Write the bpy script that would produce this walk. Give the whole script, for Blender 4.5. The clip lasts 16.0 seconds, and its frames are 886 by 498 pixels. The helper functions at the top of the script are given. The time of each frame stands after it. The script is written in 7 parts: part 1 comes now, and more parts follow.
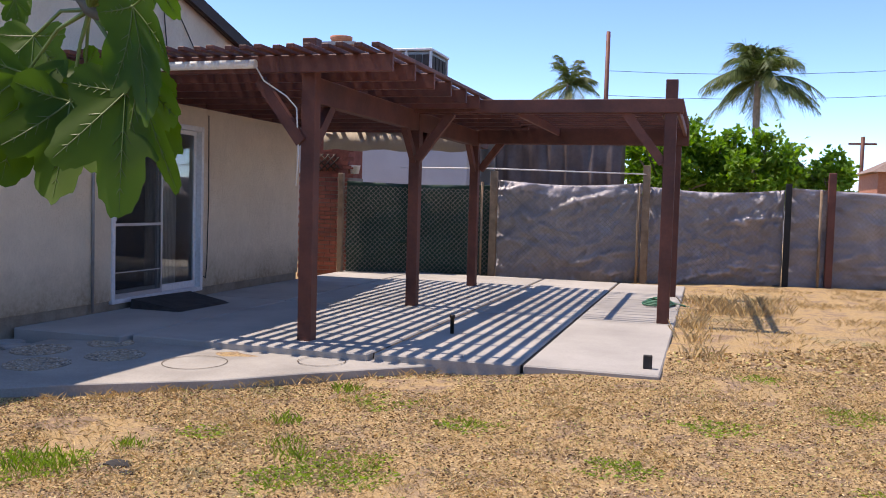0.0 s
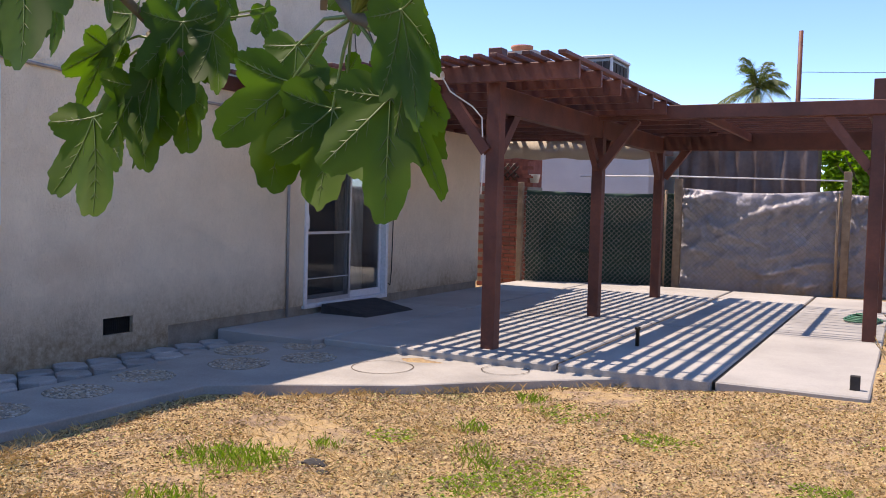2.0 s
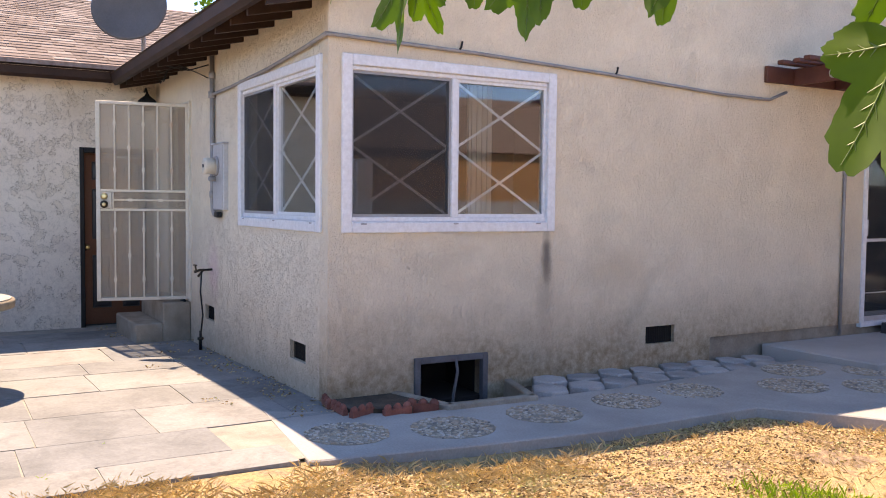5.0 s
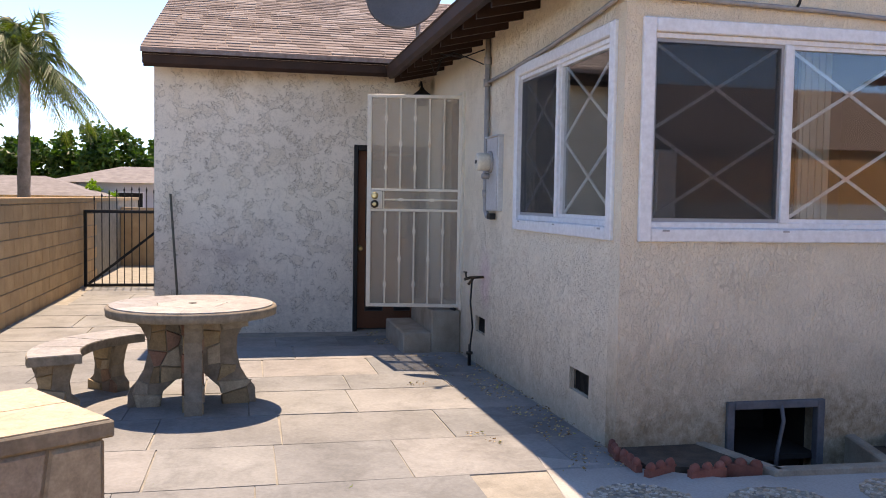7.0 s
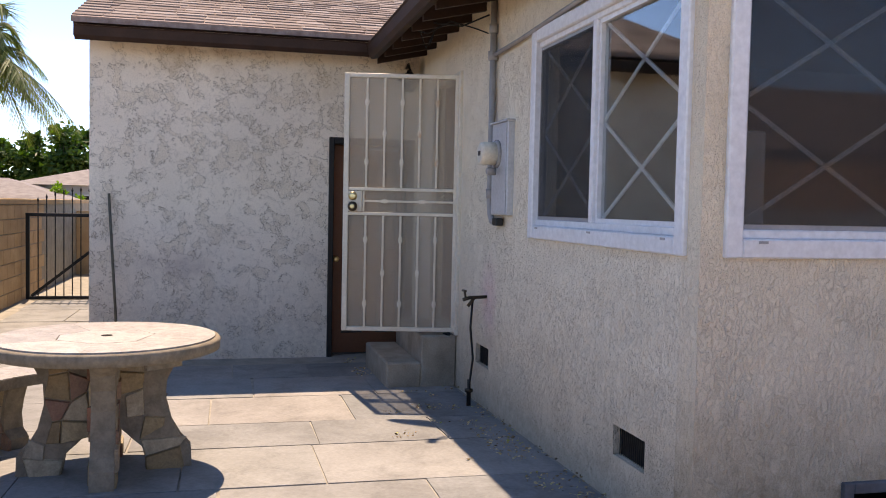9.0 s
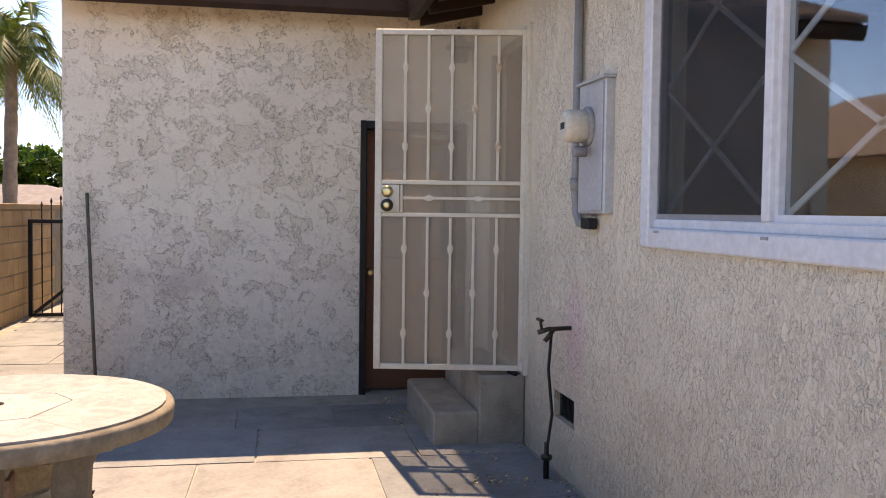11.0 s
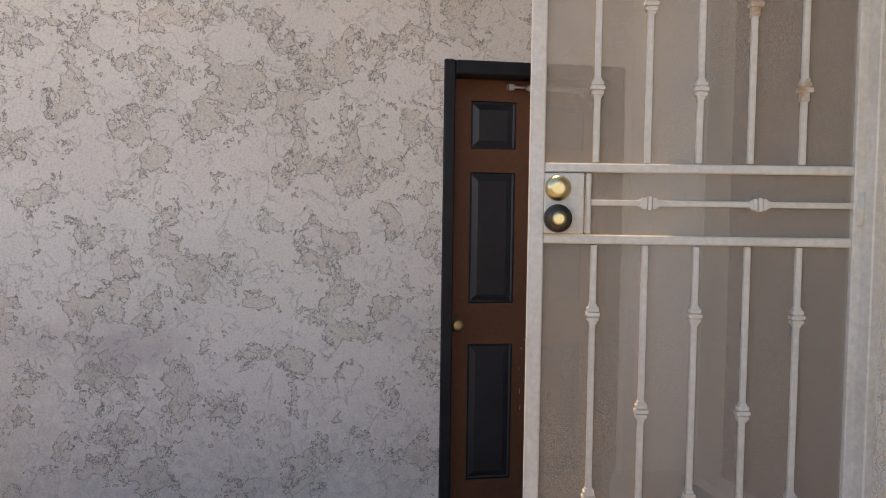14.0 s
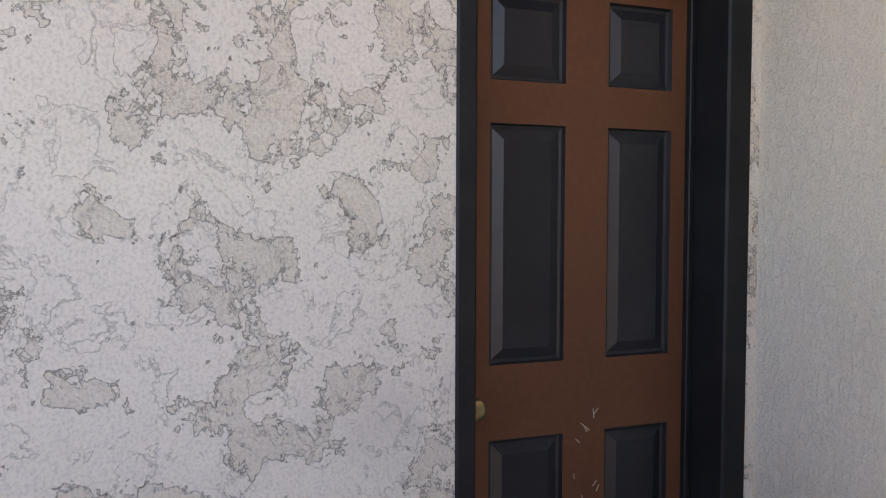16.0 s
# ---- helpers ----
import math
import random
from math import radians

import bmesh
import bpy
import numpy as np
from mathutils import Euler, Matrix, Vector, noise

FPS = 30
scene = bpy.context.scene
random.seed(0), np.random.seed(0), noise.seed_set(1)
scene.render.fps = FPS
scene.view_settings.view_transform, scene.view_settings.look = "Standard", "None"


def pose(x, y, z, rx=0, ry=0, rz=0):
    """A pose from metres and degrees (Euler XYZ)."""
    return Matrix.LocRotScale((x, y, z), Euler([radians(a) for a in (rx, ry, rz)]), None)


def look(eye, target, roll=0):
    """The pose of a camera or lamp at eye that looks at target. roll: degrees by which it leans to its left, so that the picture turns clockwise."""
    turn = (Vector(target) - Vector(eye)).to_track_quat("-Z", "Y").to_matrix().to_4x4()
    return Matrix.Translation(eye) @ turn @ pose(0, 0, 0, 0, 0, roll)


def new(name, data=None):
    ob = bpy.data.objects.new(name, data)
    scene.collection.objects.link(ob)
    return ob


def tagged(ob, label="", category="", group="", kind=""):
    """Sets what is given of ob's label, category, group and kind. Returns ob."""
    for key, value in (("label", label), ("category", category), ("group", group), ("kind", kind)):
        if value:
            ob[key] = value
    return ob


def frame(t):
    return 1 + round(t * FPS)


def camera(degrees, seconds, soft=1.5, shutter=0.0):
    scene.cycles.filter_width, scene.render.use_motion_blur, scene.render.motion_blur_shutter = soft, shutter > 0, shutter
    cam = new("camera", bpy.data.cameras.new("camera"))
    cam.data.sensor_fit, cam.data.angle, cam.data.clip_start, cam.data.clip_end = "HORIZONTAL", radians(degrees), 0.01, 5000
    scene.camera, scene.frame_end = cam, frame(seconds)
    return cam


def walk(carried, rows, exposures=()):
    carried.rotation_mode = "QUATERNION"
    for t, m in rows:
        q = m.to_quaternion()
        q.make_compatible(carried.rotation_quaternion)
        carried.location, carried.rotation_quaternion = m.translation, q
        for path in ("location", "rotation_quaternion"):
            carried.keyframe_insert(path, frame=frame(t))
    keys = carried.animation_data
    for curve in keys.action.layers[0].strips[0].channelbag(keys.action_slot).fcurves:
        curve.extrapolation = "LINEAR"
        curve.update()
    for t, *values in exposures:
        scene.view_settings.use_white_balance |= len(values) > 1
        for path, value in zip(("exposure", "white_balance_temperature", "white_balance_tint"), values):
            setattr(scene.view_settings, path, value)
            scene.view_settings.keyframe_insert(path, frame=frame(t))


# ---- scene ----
cam = camera(53.1, 16.0, 1.0)
PATH = [
    (0, (0.096, 0.575, 1.5), (-0.472, 2.49, 1.391), 1.6),
    (0.5, (0.063, 0.598, 1.488), (-0.638, 2.468, 1.38), 1.6),
    (1, (0.027, 0.599, 1.489), (-0.775, 2.428, 1.381), 1.5),
    (1.5, (0.015, 0.596, 1.492), (-0.858, 2.393, 1.388), 1.5),
    (2, (0.003, 0.585, 1.495), (-0.928, 2.352, 1.396), 1.5),
    (2.5, (-0.011, 0.584, 1.495), (-1.008, 2.314, 1.399), 1.4),
    (3, (-0.022, 0.575, 1.499), (-1.104, 2.254, 1.403), 1.3),
    (3.5, (-0.055, 0.586, 1.49), (-1.294, 2.153, 1.395), 0.9),
    (4, (-0.215, 0.623, 1.485), (-1.639, 2.024, 1.385), 0.9),
    (4.5, (-0.355, 0.658, 1.488), (-1.927, 1.891, 1.383), 0.7),
    (4.8, (-0.412, 0.699, 1.445), (-2.078, 1.801, 1.349), 0.6),
    (5, (-0.536, 0.752, 1.468), (-2.266, 1.75, 1.363), 0.6),
    (5.2, (-0.615, 0.795, 1.472), (-2.4, 1.692, 1.365), 0.7),
    (7.3, (-1.783, 1.093, 1.459), (-3.735, 1.514, 1.348), 0.9),
    (7.5, (-1.907, 1.088, 1.455), (-3.855, 1.528, 1.346), 1.1),
    (8, (-2.241, 1.138, 1.452), (-4.177, 1.631, 1.347), 1.1),
    (10.3, (-4.097, 1.506, 1.399), (-6.056, 1.899, 1.303), 0.6),
    (10.5, (-4.248, 1.529, 1.416), (-6.209, 1.909, 1.317), 0.4),
    (11, (-4.694, 1.62, 1.385), (-6.659, 1.983, 1.299), 0.7),
    (11.5, (-5.174, 1.621, 1.388), (-7.14, 1.972, 1.296), 0.7),
    (12, (-5.612, 1.654, 1.374), (-7.582, 1.988, 1.289), 0.6),
    (12.5, (-6.086, 1.58, 1.406), (-8.061, 1.879, 1.311), 0.6),
    (13, (-6.635, 1.588, 1.371), (-8.616, 1.844, 1.282), 0.5),
    (13.5, (-7.133, 1.567, 1.412), (-9.109, 1.862, 1.316), 0.7),
    (14, (-7.623, 1.495, 1.461), (-9.584, 1.877, 1.349), 0.8),
    (14.5, (-8.123, 1.448, 1.415), (-10.073, 1.881, 1.325), 0.6),
    (15, (-8.608, 1.401, 1.42), (-10.553, 1.861, 1.335), 0.5),
    (15.5, (-9.076, 1.45, 1.395), (-10.992, 2.014, 1.301), 0.5),
    (16, (-9.547, 1.435, 1.377), (-11.389, 2.209, 1.287), 0.2),
]
walk(cam, [(t, look(eye, target, roll)) for t, eye, target, roll in PATH], [(0.0, 1.34, 7800, 20), (2.5, 1.64, 8200, 21), (3.5, 1.95, 8900, 22), (4.0, 2.1, 9300, 23), (5.0, 2.25, 9900, 24), (7.5, 1.82, 9300, 22), (11.0, 2.08, 11300, 25), (13.0, 2.38, 12300, 26), (14.5, 2.33, 12200, 26), (15.5, 2.72, 11600, 25), (16.0, 2.85, 11200, 24)])

# ---- world and sun ----
SUN = Vector((-0.472, -0.04, 1.0)).normalized()
world = bpy.data.worlds.new("sky")
scene.world = world
world.use_nodes = True
wn = world.node_tree.nodes
sky = wn.new("ShaderNodeTexSky")
sky.sky_type, sky.sun_disc = "NISHITA", False
sky.sun_elevation = math.asin(SUN.z)
sky.sun_rotation = math.atan2(SUN.x, SUN.y)
sky.dust_density, sky.ozone_density, sky.air_density = 0.0, 4.0, 0.61
sky.altitude = 1800.0
wn["Background"].inputs["Strength"].default_value = 0.15
deep = wn.new("ShaderNodeHueSaturation")
deep.inputs["Saturation"].default_value = 1.12
world.node_tree.links.new(sky.outputs["Color"], deep.inputs["Color"])
world.node_tree.links.new(deep.outputs["Color"], wn["Background"].inputs["Color"])
sun = new("sun", bpy.data.lights.new("sun", "SUN"))
sun.data.energy, sun.data.angle, sun.data.color = 2.3, radians(0.53), (1.0, 0.965, 0.91)
sun.matrix_world = look(SUN * 30, (0, 0, 0))

# ---- mesh helpers ----
XW, YS, XF = -6.068, 3.05, -11.32   # east gable wall, south wall, wing wall


def box(bm, x0, x1, y0, y1, z0, z1, m=None, bevel=0.0):
    """One box; m: a pose applied to it."""
    vs = [bm.verts.new((x, y, z)) for z in (z0, z1) for y in (y0, y1) for x in (x0, x1)]
    fs = [bm.faces.new([vs[i] for i in f]) for f in ((0, 2, 3, 1), (4, 5, 7, 6), (0, 1, 5, 4), (2, 6, 7, 3), (0, 4, 6, 2), (1, 3, 7, 5))]
    if bevel:
        es = list({e for f in fs for e in f.edges})
        r = bmesh.ops.bevel(bm, geom=es, offset=bevel, segments=1, affect="EDGES", clamp_overlap=True)
        vs = list({v for f in r["faces"] for v in f.verts} | {v for v in vs if v.is_valid})
    if m is not None:
        for v in vs:
            v.co = m @ v.co
    return vs


def tube(bm, pts, r, seg=8, cap=True):
    """A round bar along points; r: one radius or one for each point."""
    pts = [Vector(p) for p in pts]
    rs = r if isinstance(r, (list, tuple)) else [r] * len(pts)
    rings, side = [], None
    for i, p in enumerate(pts):
        d = (pts[min(i + 1, len(pts) - 1)] - pts[max(i - 1, 0)]).normalized()
        if side is None:
            side = d.orthogonal().normalized()
        side = (side - d * side.dot(d)).normalized()
        up = d.cross(side)
        rings.append([bm.verts.new(p + (side * math.cos(a) + up * math.sin(a)) * rs[i]) for a in [2 * math.pi * k / seg for k in range(seg)]])
    for a, b in zip(rings, rings[1:]):
        for k in range(seg):
            f = bm.faces.new((a[k], a[(k + 1) % seg], b[(k + 1) % seg], b[k]))
            f.smooth = True
    if cap:
        bm.faces.new(rings[0][::-1])
        bm.faces.new(rings[-1])


def prism(bm, outline, z0, z1):
    """An upright prism over an outline of (x, y), counter-clockwise."""
    a = [bm.verts.new((x, y, z0)) for x, y in outline]
    b = [bm.verts.new((x, y, z1)) for x, y in outline]
    n = len(a)
    bm.faces.new(a[::-1])
    bm.faces.new(b)
    for i in range(n):
        bm.faces.new((a[i], a[(i + 1) % n], b[(i + 1) % n], b[i]))


def lathe(bm, profile, seg=20, m=None):
    """A turned shape from (radius, height) pairs."""
    rings = []
    for r, z in profile:
        rings.append([bm.verts.new((r * math.cos(2 * math.pi * k / seg), r * math.sin(2 * math.pi * k / seg), z)) for k in range(seg)])
    for a, b in zip(rings, rings[1:]):
        for k in range(seg):
            f = bm.faces.new((a[k], a[(k + 1) % seg], b[(k + 1) % seg], b[k]))
            f.smooth = True
    bm.faces.new(rings[0][::-1])
    bm.faces.new(rings[-1])
    if m is not None:
        for r in rings:
            for v in r:
                v.co = m @ v.co


def holed(bm, axis, at, depth, u0, u1, z0, z1, holes):
    """A wall with openings: axis x or y is its normal, it fills at..at+depth; holes (u0, u1, z0, z1)."""
    us = sorted({u0, u1, *[h[0] for h in holes], *[h[1] for h in holes]})
    zs = sorted({z0, z1, *[h[2] for h in holes], *[h[3] for h in holes]})
    a, b = min(at, at + depth), max(at, at + depth)
    for ua, ub in zip(us, us[1:]):
        run = []
        for za, zb in zip(zs, zs[1:]):
            um, zm = (ua + ub) / 2, (za + zb) / 2
            if any(h[0] < um < h[1] and h[2] < zm < h[3] for h in holes):
                continue
            if run and abs(run[-1][1] - za) < 1e-6:
                run[-1][1] = zb
            else:
                run.append([za, zb])
        for za, zb in run:
            if axis == "x":
                box(bm, a, b, ua, ub, za, zb)
            else:
                box(bm, ua, ub, a, b, za, zb)


def mesh_of(name, bm, material):
    me = bpy.data.meshes.new(name)
    bmesh.ops.recalc_face_normals(bm, faces=bm.faces)
    bm.to_mesh(me)
    bm.free()
    for mt in material if isinstance(material, (list, tuple)) else [material]:
        me.materials.append(mt)
    return me


def thing(name, bm, material, label, category="", group="", kind=""):
    """A top-level object from a bmesh, or an Empty when bm is a place (x, y, z)."""
    if isinstance(bm, bmesh.types.BMesh):
        ob = new(name, mesh_of(name, bm, material))
    else:
        ob = new(name)
        ob.location = bm
        ob.empty_display_size = 0.1
    return tagged(ob, label, category, group, kind)


def part(name, bm, material, parent, label=""):
    """A mesh under a thing or part; its bmesh is in world metres, or local when the parent is an Empty moved later."""
    ob = new(name, bm if isinstance(bm, bpy.types.Mesh) else mesh_of(name, bm, material))
    ob.parent = parent
    if parent.parent is None:
        ob.matrix_parent_inverse = parent.matrix_basis.inverted()
    if label:
        ob["label"] = label
    return ob


# ---- materials ----
def nodes_of(name, rough=0.8, metal=0.0):
    m = bpy.data.materials.new(name)
    m.use_nodes = True
    nt = m.node_tree
    b = nt.nodes["Principled BSDF"]
    b.inputs["Roughness"].default_value = rough
    b.inputs["Metallic"].default_value = metal
    return m, nt, b


def noise_node(nt, vec, scale, detail=4.0, rough=0.55, dist=0.0):
    n = nt.nodes.new("ShaderNodeTexNoise")
    n.inputs["Scale"].default_value, n.inputs["Detail"].default_value = scale, detail
    n.inputs["Roughness"].default_value, n.inputs["Distortion"].default_value = rough, dist
    nt.links.new(vec, n.inputs["Vector"])
    return n.outputs["Fac"]


def ramp(nt, fac, stops, smooth=False):
    r = nt.nodes.new("ShaderNodeValToRGB")
    e = r.color_ramp.elements
    while len(e) < len(stops):
        e.new(0.5)
    for el, (p, c) in zip(e, stops):
        el.position = p
        el.color = (c, c, c, 1) if isinstance(c, (int, float)) else (*c, 1)
    if smooth:
        r.color_ramp.interpolation = "EASE"
    nt.links.new(fac, r.inputs["Fac"])
    return r.outputs["Color"]


def mix(nt, fac, a, b, mode="MIX"):
    n = nt.nodes.new("ShaderNodeMix")
    n.data_type, n.blend_type = "RGBA", mode
    for i, v in ((0, fac), (6, a), (7, b)):
        s = n.inputs[i]
        if isinstance(v, (int, float)):
            s.default_value = v if i == 0 else (v, v, v, 1)
        elif isinstance(v, tuple):
            s.default_value = (*v, 1)
        else:
            nt.links.new(v, s)
    return n.outputs[2]


def calc(nt, op, a, b=0.0):
    n = nt.nodes.new("ShaderNodeMath")
    n.operation = op
    for s, v in zip(n.inputs, (a, b)):
        if isinstance(v, (int, float)):
            s.default_value = v
        else:
            nt.links.new(v, s)
    return n.outputs[0]


def bump(nt, b, height, strength, dist=0.01):
    n = nt.nodes.new("ShaderNodeBump")
    n.inputs["Strength"].default_value, n.inputs["Distance"].default_value = strength, dist
    nt.links.new(height, n.inputs["Height"])
    old = b.inputs["Normal"].links
    if old:
        nt.links.new(old[0].from_socket, n.inputs["Normal"])
    nt.links.new(n.outputs["Normal"], b.inputs["Normal"])


def place(nt, scale=(1, 1, 1), world_space=True):
    """Coordinates in metres: of the world, or of the object."""
    if world_space:
        out = nt.nodes.new("ShaderNodeNewGeometry").outputs["Position"]
    else:
        out = nt.nodes.new("ShaderNodeTexCoord").outputs["Object"]
    if scale != (1, 1, 1):
        mp = nt.nodes.new("ShaderNodeMapping")
        mp.inputs["Scale"].default_value = scale
        nt.links.new(out, mp.inputs["Vector"])
        out = mp.outputs["Vector"]
    return out


def plain(name, c1, c2, scale=8.0, rough=0.7, metal=0.0, bumps=0.15, fine=60.0, stretch=(1, 1, 1), vary=0.0, world_space=True, spec=None):
    """A two-tone surface with coarse blotches, fine grain and relief; vary: change of brightness from piece to piece."""
    m, nt, b = nodes_of(name, rough, metal)
    v = place(nt, stretch, world_space)
    big, small = noise_node(nt, v, scale, 5), noise_node(nt, v, fine, 4)
    col = mix(nt, ramp(nt, big, [(0.33, 0.0), (0.68, 1.0)]), c1, c2)
    col = mix(nt, 0.35, col, ramp(nt, small, [(0.25, 0.35), (0.75, 1.0)]), "MULTIPLY")
    if vary:
        info = nt.nodes.new("ShaderNodeObjectInfo")
        k = calc(nt, "MULTIPLY_ADD", info.outputs["Random"], vary)
        k.node.inputs[2].default_value = 1 - vary / 2
        col = mix(nt, 1.0, col, k, "MULTIPLY")
    nt.links.new(col, b.inputs["Base Color"])
    if bumps:
        bump(nt, b, small, bumps, 0.004)
        bump(nt, b, big, bumps, 0.01)
    if spec is not None:
        b.inputs["Specular IOR Level"].default_value = spec
    return m


def smear(nt, v, centre, size, rag=0.5):
    """A soft ragged blotch round a point of the wall; 1 in its middle, 0 outside."""
    mp = nt.nodes.new("ShaderNodeMapping")
    mp.vector_type = "POINT"
    mp.inputs["Location"].default_value = [-c / s for c, s in zip(centre, size)]
    mp.inputs["Scale"].default_value = [1 / s for s in size]
    nt.links.new(v, mp.inputs["Vector"])
    ln = nt.nodes.new("ShaderNodeVectorMath")
    ln.operation = "LENGTH"
    nt.links.new(mp.outputs[0], ln.inputs[0])
    d = calc(nt, "ADD", ln.outputs["Value"], calc(nt, "MULTIPLY", noise_node(nt, v, 9, 4), rag))
    return ramp(nt, d, [(0.35, 1.0), (1.0, 0.0)], True)


def stucco(name, base, dark, dash=1.0, blots=(), dirt=0.9, floated=None):
    """Dash-coat stucco with vertical drag marks, painted crevice shadows, faint stains, listed blotches and dirt
    splashed low on the wall.
    """
    m, nt, b = nodes_of(name, 0.92)
    v = place(nt)
    vs = place(nt, (1, 1, 0.6))
    lump = noise_node(nt, vs, 46, 5, 0.6, 1.0)
    ridge = ramp(nt, lump, [(0.46, 0.0), (0.54, 0.8), (0.66, 1.0)])
    where = ramp(nt, noise_node(nt, v, 3.2, 5, 0.65), [(0.36, 0.3 * dash), (0.62, 1.0)])
    ridge = calc(nt, "MULTIPLY", ridge, where)
    # lopsided ramp: a one-sided shadow line along each crevice
    worm = ramp(nt, noise_node(nt, vs, 44, 3, 0.55, 0.8), [(0.465, 1.0), (0.492, 0.0), (0.499, 0.0), (0.508, 1.0)])
    gap = ramp(nt, noise_node(nt, v, 8, 4, 0.6), [(0.5 - 0.1 * (1.6 - dash), 0.0), (0.56 - 0.1 * (1.6 - dash), 1.0)])
    worm = calc(nt, "MAXIMUM", worm, gap)
    if floated:
        smooth = smear(nt, v, *floated, 0.2)
        worm = calc(nt, "MAXIMUM", worm, smooth)
        ridge = calc(nt, "MULTIPLY", ridge, calc(nt, "SUBTRACT", 1.0, calc(nt, "MULTIPLY", smooth, 0.75)))
    grain = noise_node(nt, v, 160, 3)
    blot = noise_node(nt, v, 1.3, 5, 0.6)
    col = mix(nt, ramp(nt, blot, [(0.32, 0.0), (0.7, 1.0)]), dark, base)
    # crevice shadows darken the colour here; the same lines also give relief
    col = mix(nt, 0.10 * dash, col, worm, "MULTIPLY")
    col = mix(nt, 0.14, col, ramp(nt, lump, [(0.3, 0.45), (0.6, 1.0)]), "MULTIPLY")
    col = mix(nt, 0.16, col, ramp(nt, noise_node(nt, v, 5.5, 6, 0.7), [(0.3, 0.6), (0.62, 1.0)]), "MULTIPLY")
    col = mix(nt, 0.34, col, ramp(nt, grain, [(0.3, 0.45), (0.55, 1.0)]), "MULTIPLY")
    sep = nt.nodes.new("ShaderNodeSeparateXYZ")
    nt.links.new(v, sep.inputs[0])
    low = calc(nt, "ADD", sep.outputs["Z"], calc(nt, "MULTIPLY", noise_node(nt, v, 2.6, 5, 0.7), -0.75))
    splash = ramp(nt, calc(nt, "ADD", low, 0.24), [(0.08, 1.0), (0.3, 0.55), (0.66, 0.0)])
    speck = ramp(nt, noise_node(nt, v, 16, 6, 0.72), [(0.3, 0.45), (0.6, 1.0)])
    col = mix(nt, calc(nt, "MULTIPLY", calc(nt, "MULTIPLY", splash, speck), dirt), col, (0.24, 0.165, 0.09))
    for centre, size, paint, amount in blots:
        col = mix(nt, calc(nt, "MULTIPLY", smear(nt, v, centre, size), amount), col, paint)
    nt.links.new(col, b.inputs["Base Color"])
    bump(nt, b, ridge, 0.8, 0.008)
    bump(nt, b, worm, min(1.0, 0.45 * dash), 0.006)
    bump(nt, b, grain, 0.45, 0.003)
    return m


def trowelled(name):
    """Skip-trowelled stucco: pale smooth islands, their torn edges lined with painted shadow, over a rougher, browner
    ground.
    """
    m, nt, b = nodes_of(name, 0.93)
    v = place(nt)
    isle = noise_node(nt, v, 6.6, 7, 0.62, 0.25)
    fine = noise_node(nt, v, 30, 5, 0.62, 0.15)
    h = calc(nt, "ADD", calc(nt, "MULTIPLY", isle, 0.82), calc(nt, "MULTIPLY", fine, 0.24))
    top = ramp(nt, h, [(0.488, 0.0), (0.496, 1.0)])
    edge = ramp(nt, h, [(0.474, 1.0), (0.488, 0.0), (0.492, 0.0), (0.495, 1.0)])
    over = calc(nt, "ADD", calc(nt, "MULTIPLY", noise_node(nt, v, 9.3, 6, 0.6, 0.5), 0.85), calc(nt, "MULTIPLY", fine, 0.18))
    lap_shade = ramp(nt, over, [(0.545, 1.0), (0.562, 0.1), (0.568, 1.0)])
    lap = ramp(nt, over, [(0.560, 0.0), (0.569, 1.0)])
    rough = ramp(nt, noise_node(nt, v, 60, 5, 0.7), [(0.35, 0.0), (0.65, 1.0)])
    grain = noise_node(nt, v, 140, 4)
    blot = noise_node(nt, v, 1.1, 4)
    col = mix(nt, top, mix(nt, rough, (0.74, 0.64, 0.505), (0.815, 0.72, 0.585)), (0.82, 0.73, 0.605))
    # thin shadows at the island and lap edges, multiplied into the colour
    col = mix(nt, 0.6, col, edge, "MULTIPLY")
    col = mix(nt, 0.34, col, lap_shade, "MULTIPLY")
    col = mix(nt, 0.4, col, ramp(nt, blot, [(0.3, 0.65), (0.7, 1.0)]), "MULTIPLY")
    col = mix(nt, 0.36, col, ramp(nt, grain, [(0.3, 0.45), (0.55, 1.0)]), "MULTIPLY")
    stain = ramp(nt, noise_node(nt, v, 3.0, 6, 0.7), [(0.42, 0.0), (0.62, 1.0)])
    for centre, size, amount in (((-11.32, 1.0, 2.75), (0.6, 0.9, 0.55), 0.6), ((-11.32, 2.2, 2.5), (0.6, 0.7, 0.5), 0.35), ((-11.32, 0.9, 0.85), (0.6, 1.1, 0.3), 0.5), ((-11.32, 2.1, 0.95), (0.6, 0.6, 0.25), 0.4)):
        col = mix(nt, calc(nt, "MULTIPLY", calc(nt, "MULTIPLY", smear(nt, v, centre, size, 0.6), stain), amount), col, (0.47, 0.36, 0.24) if centre[2] > 2 else (0.40, 0.335, 0.30))
    sep = nt.nodes.new("ShaderNodeSeparateXYZ")
    nt.links.new(v, sep.inputs[0])
    band = ramp(nt, calc(nt, "ADD", sep.outputs["Z"], calc(nt, "MULTIPLY", noise_node(nt, v, 2.2, 4), -0.7)), [(0.0, 1.0), (0.12, 0.75), (0.62, 0.0)])
    col = mix(nt, calc(nt, "MULTIPLY", calc(nt, "MULTIPLY", band, 0.22), ramp(nt, fine, [(0.4, 0.2), (0.6, 1.0)])), col, (0.2, 0.155, 0.14))
    nt.links.new(col, b.inputs["Base Color"])
    bump(nt, b, top, 0.8, 0.007)
    bump(nt, b, lap, 0.55, 0.004)
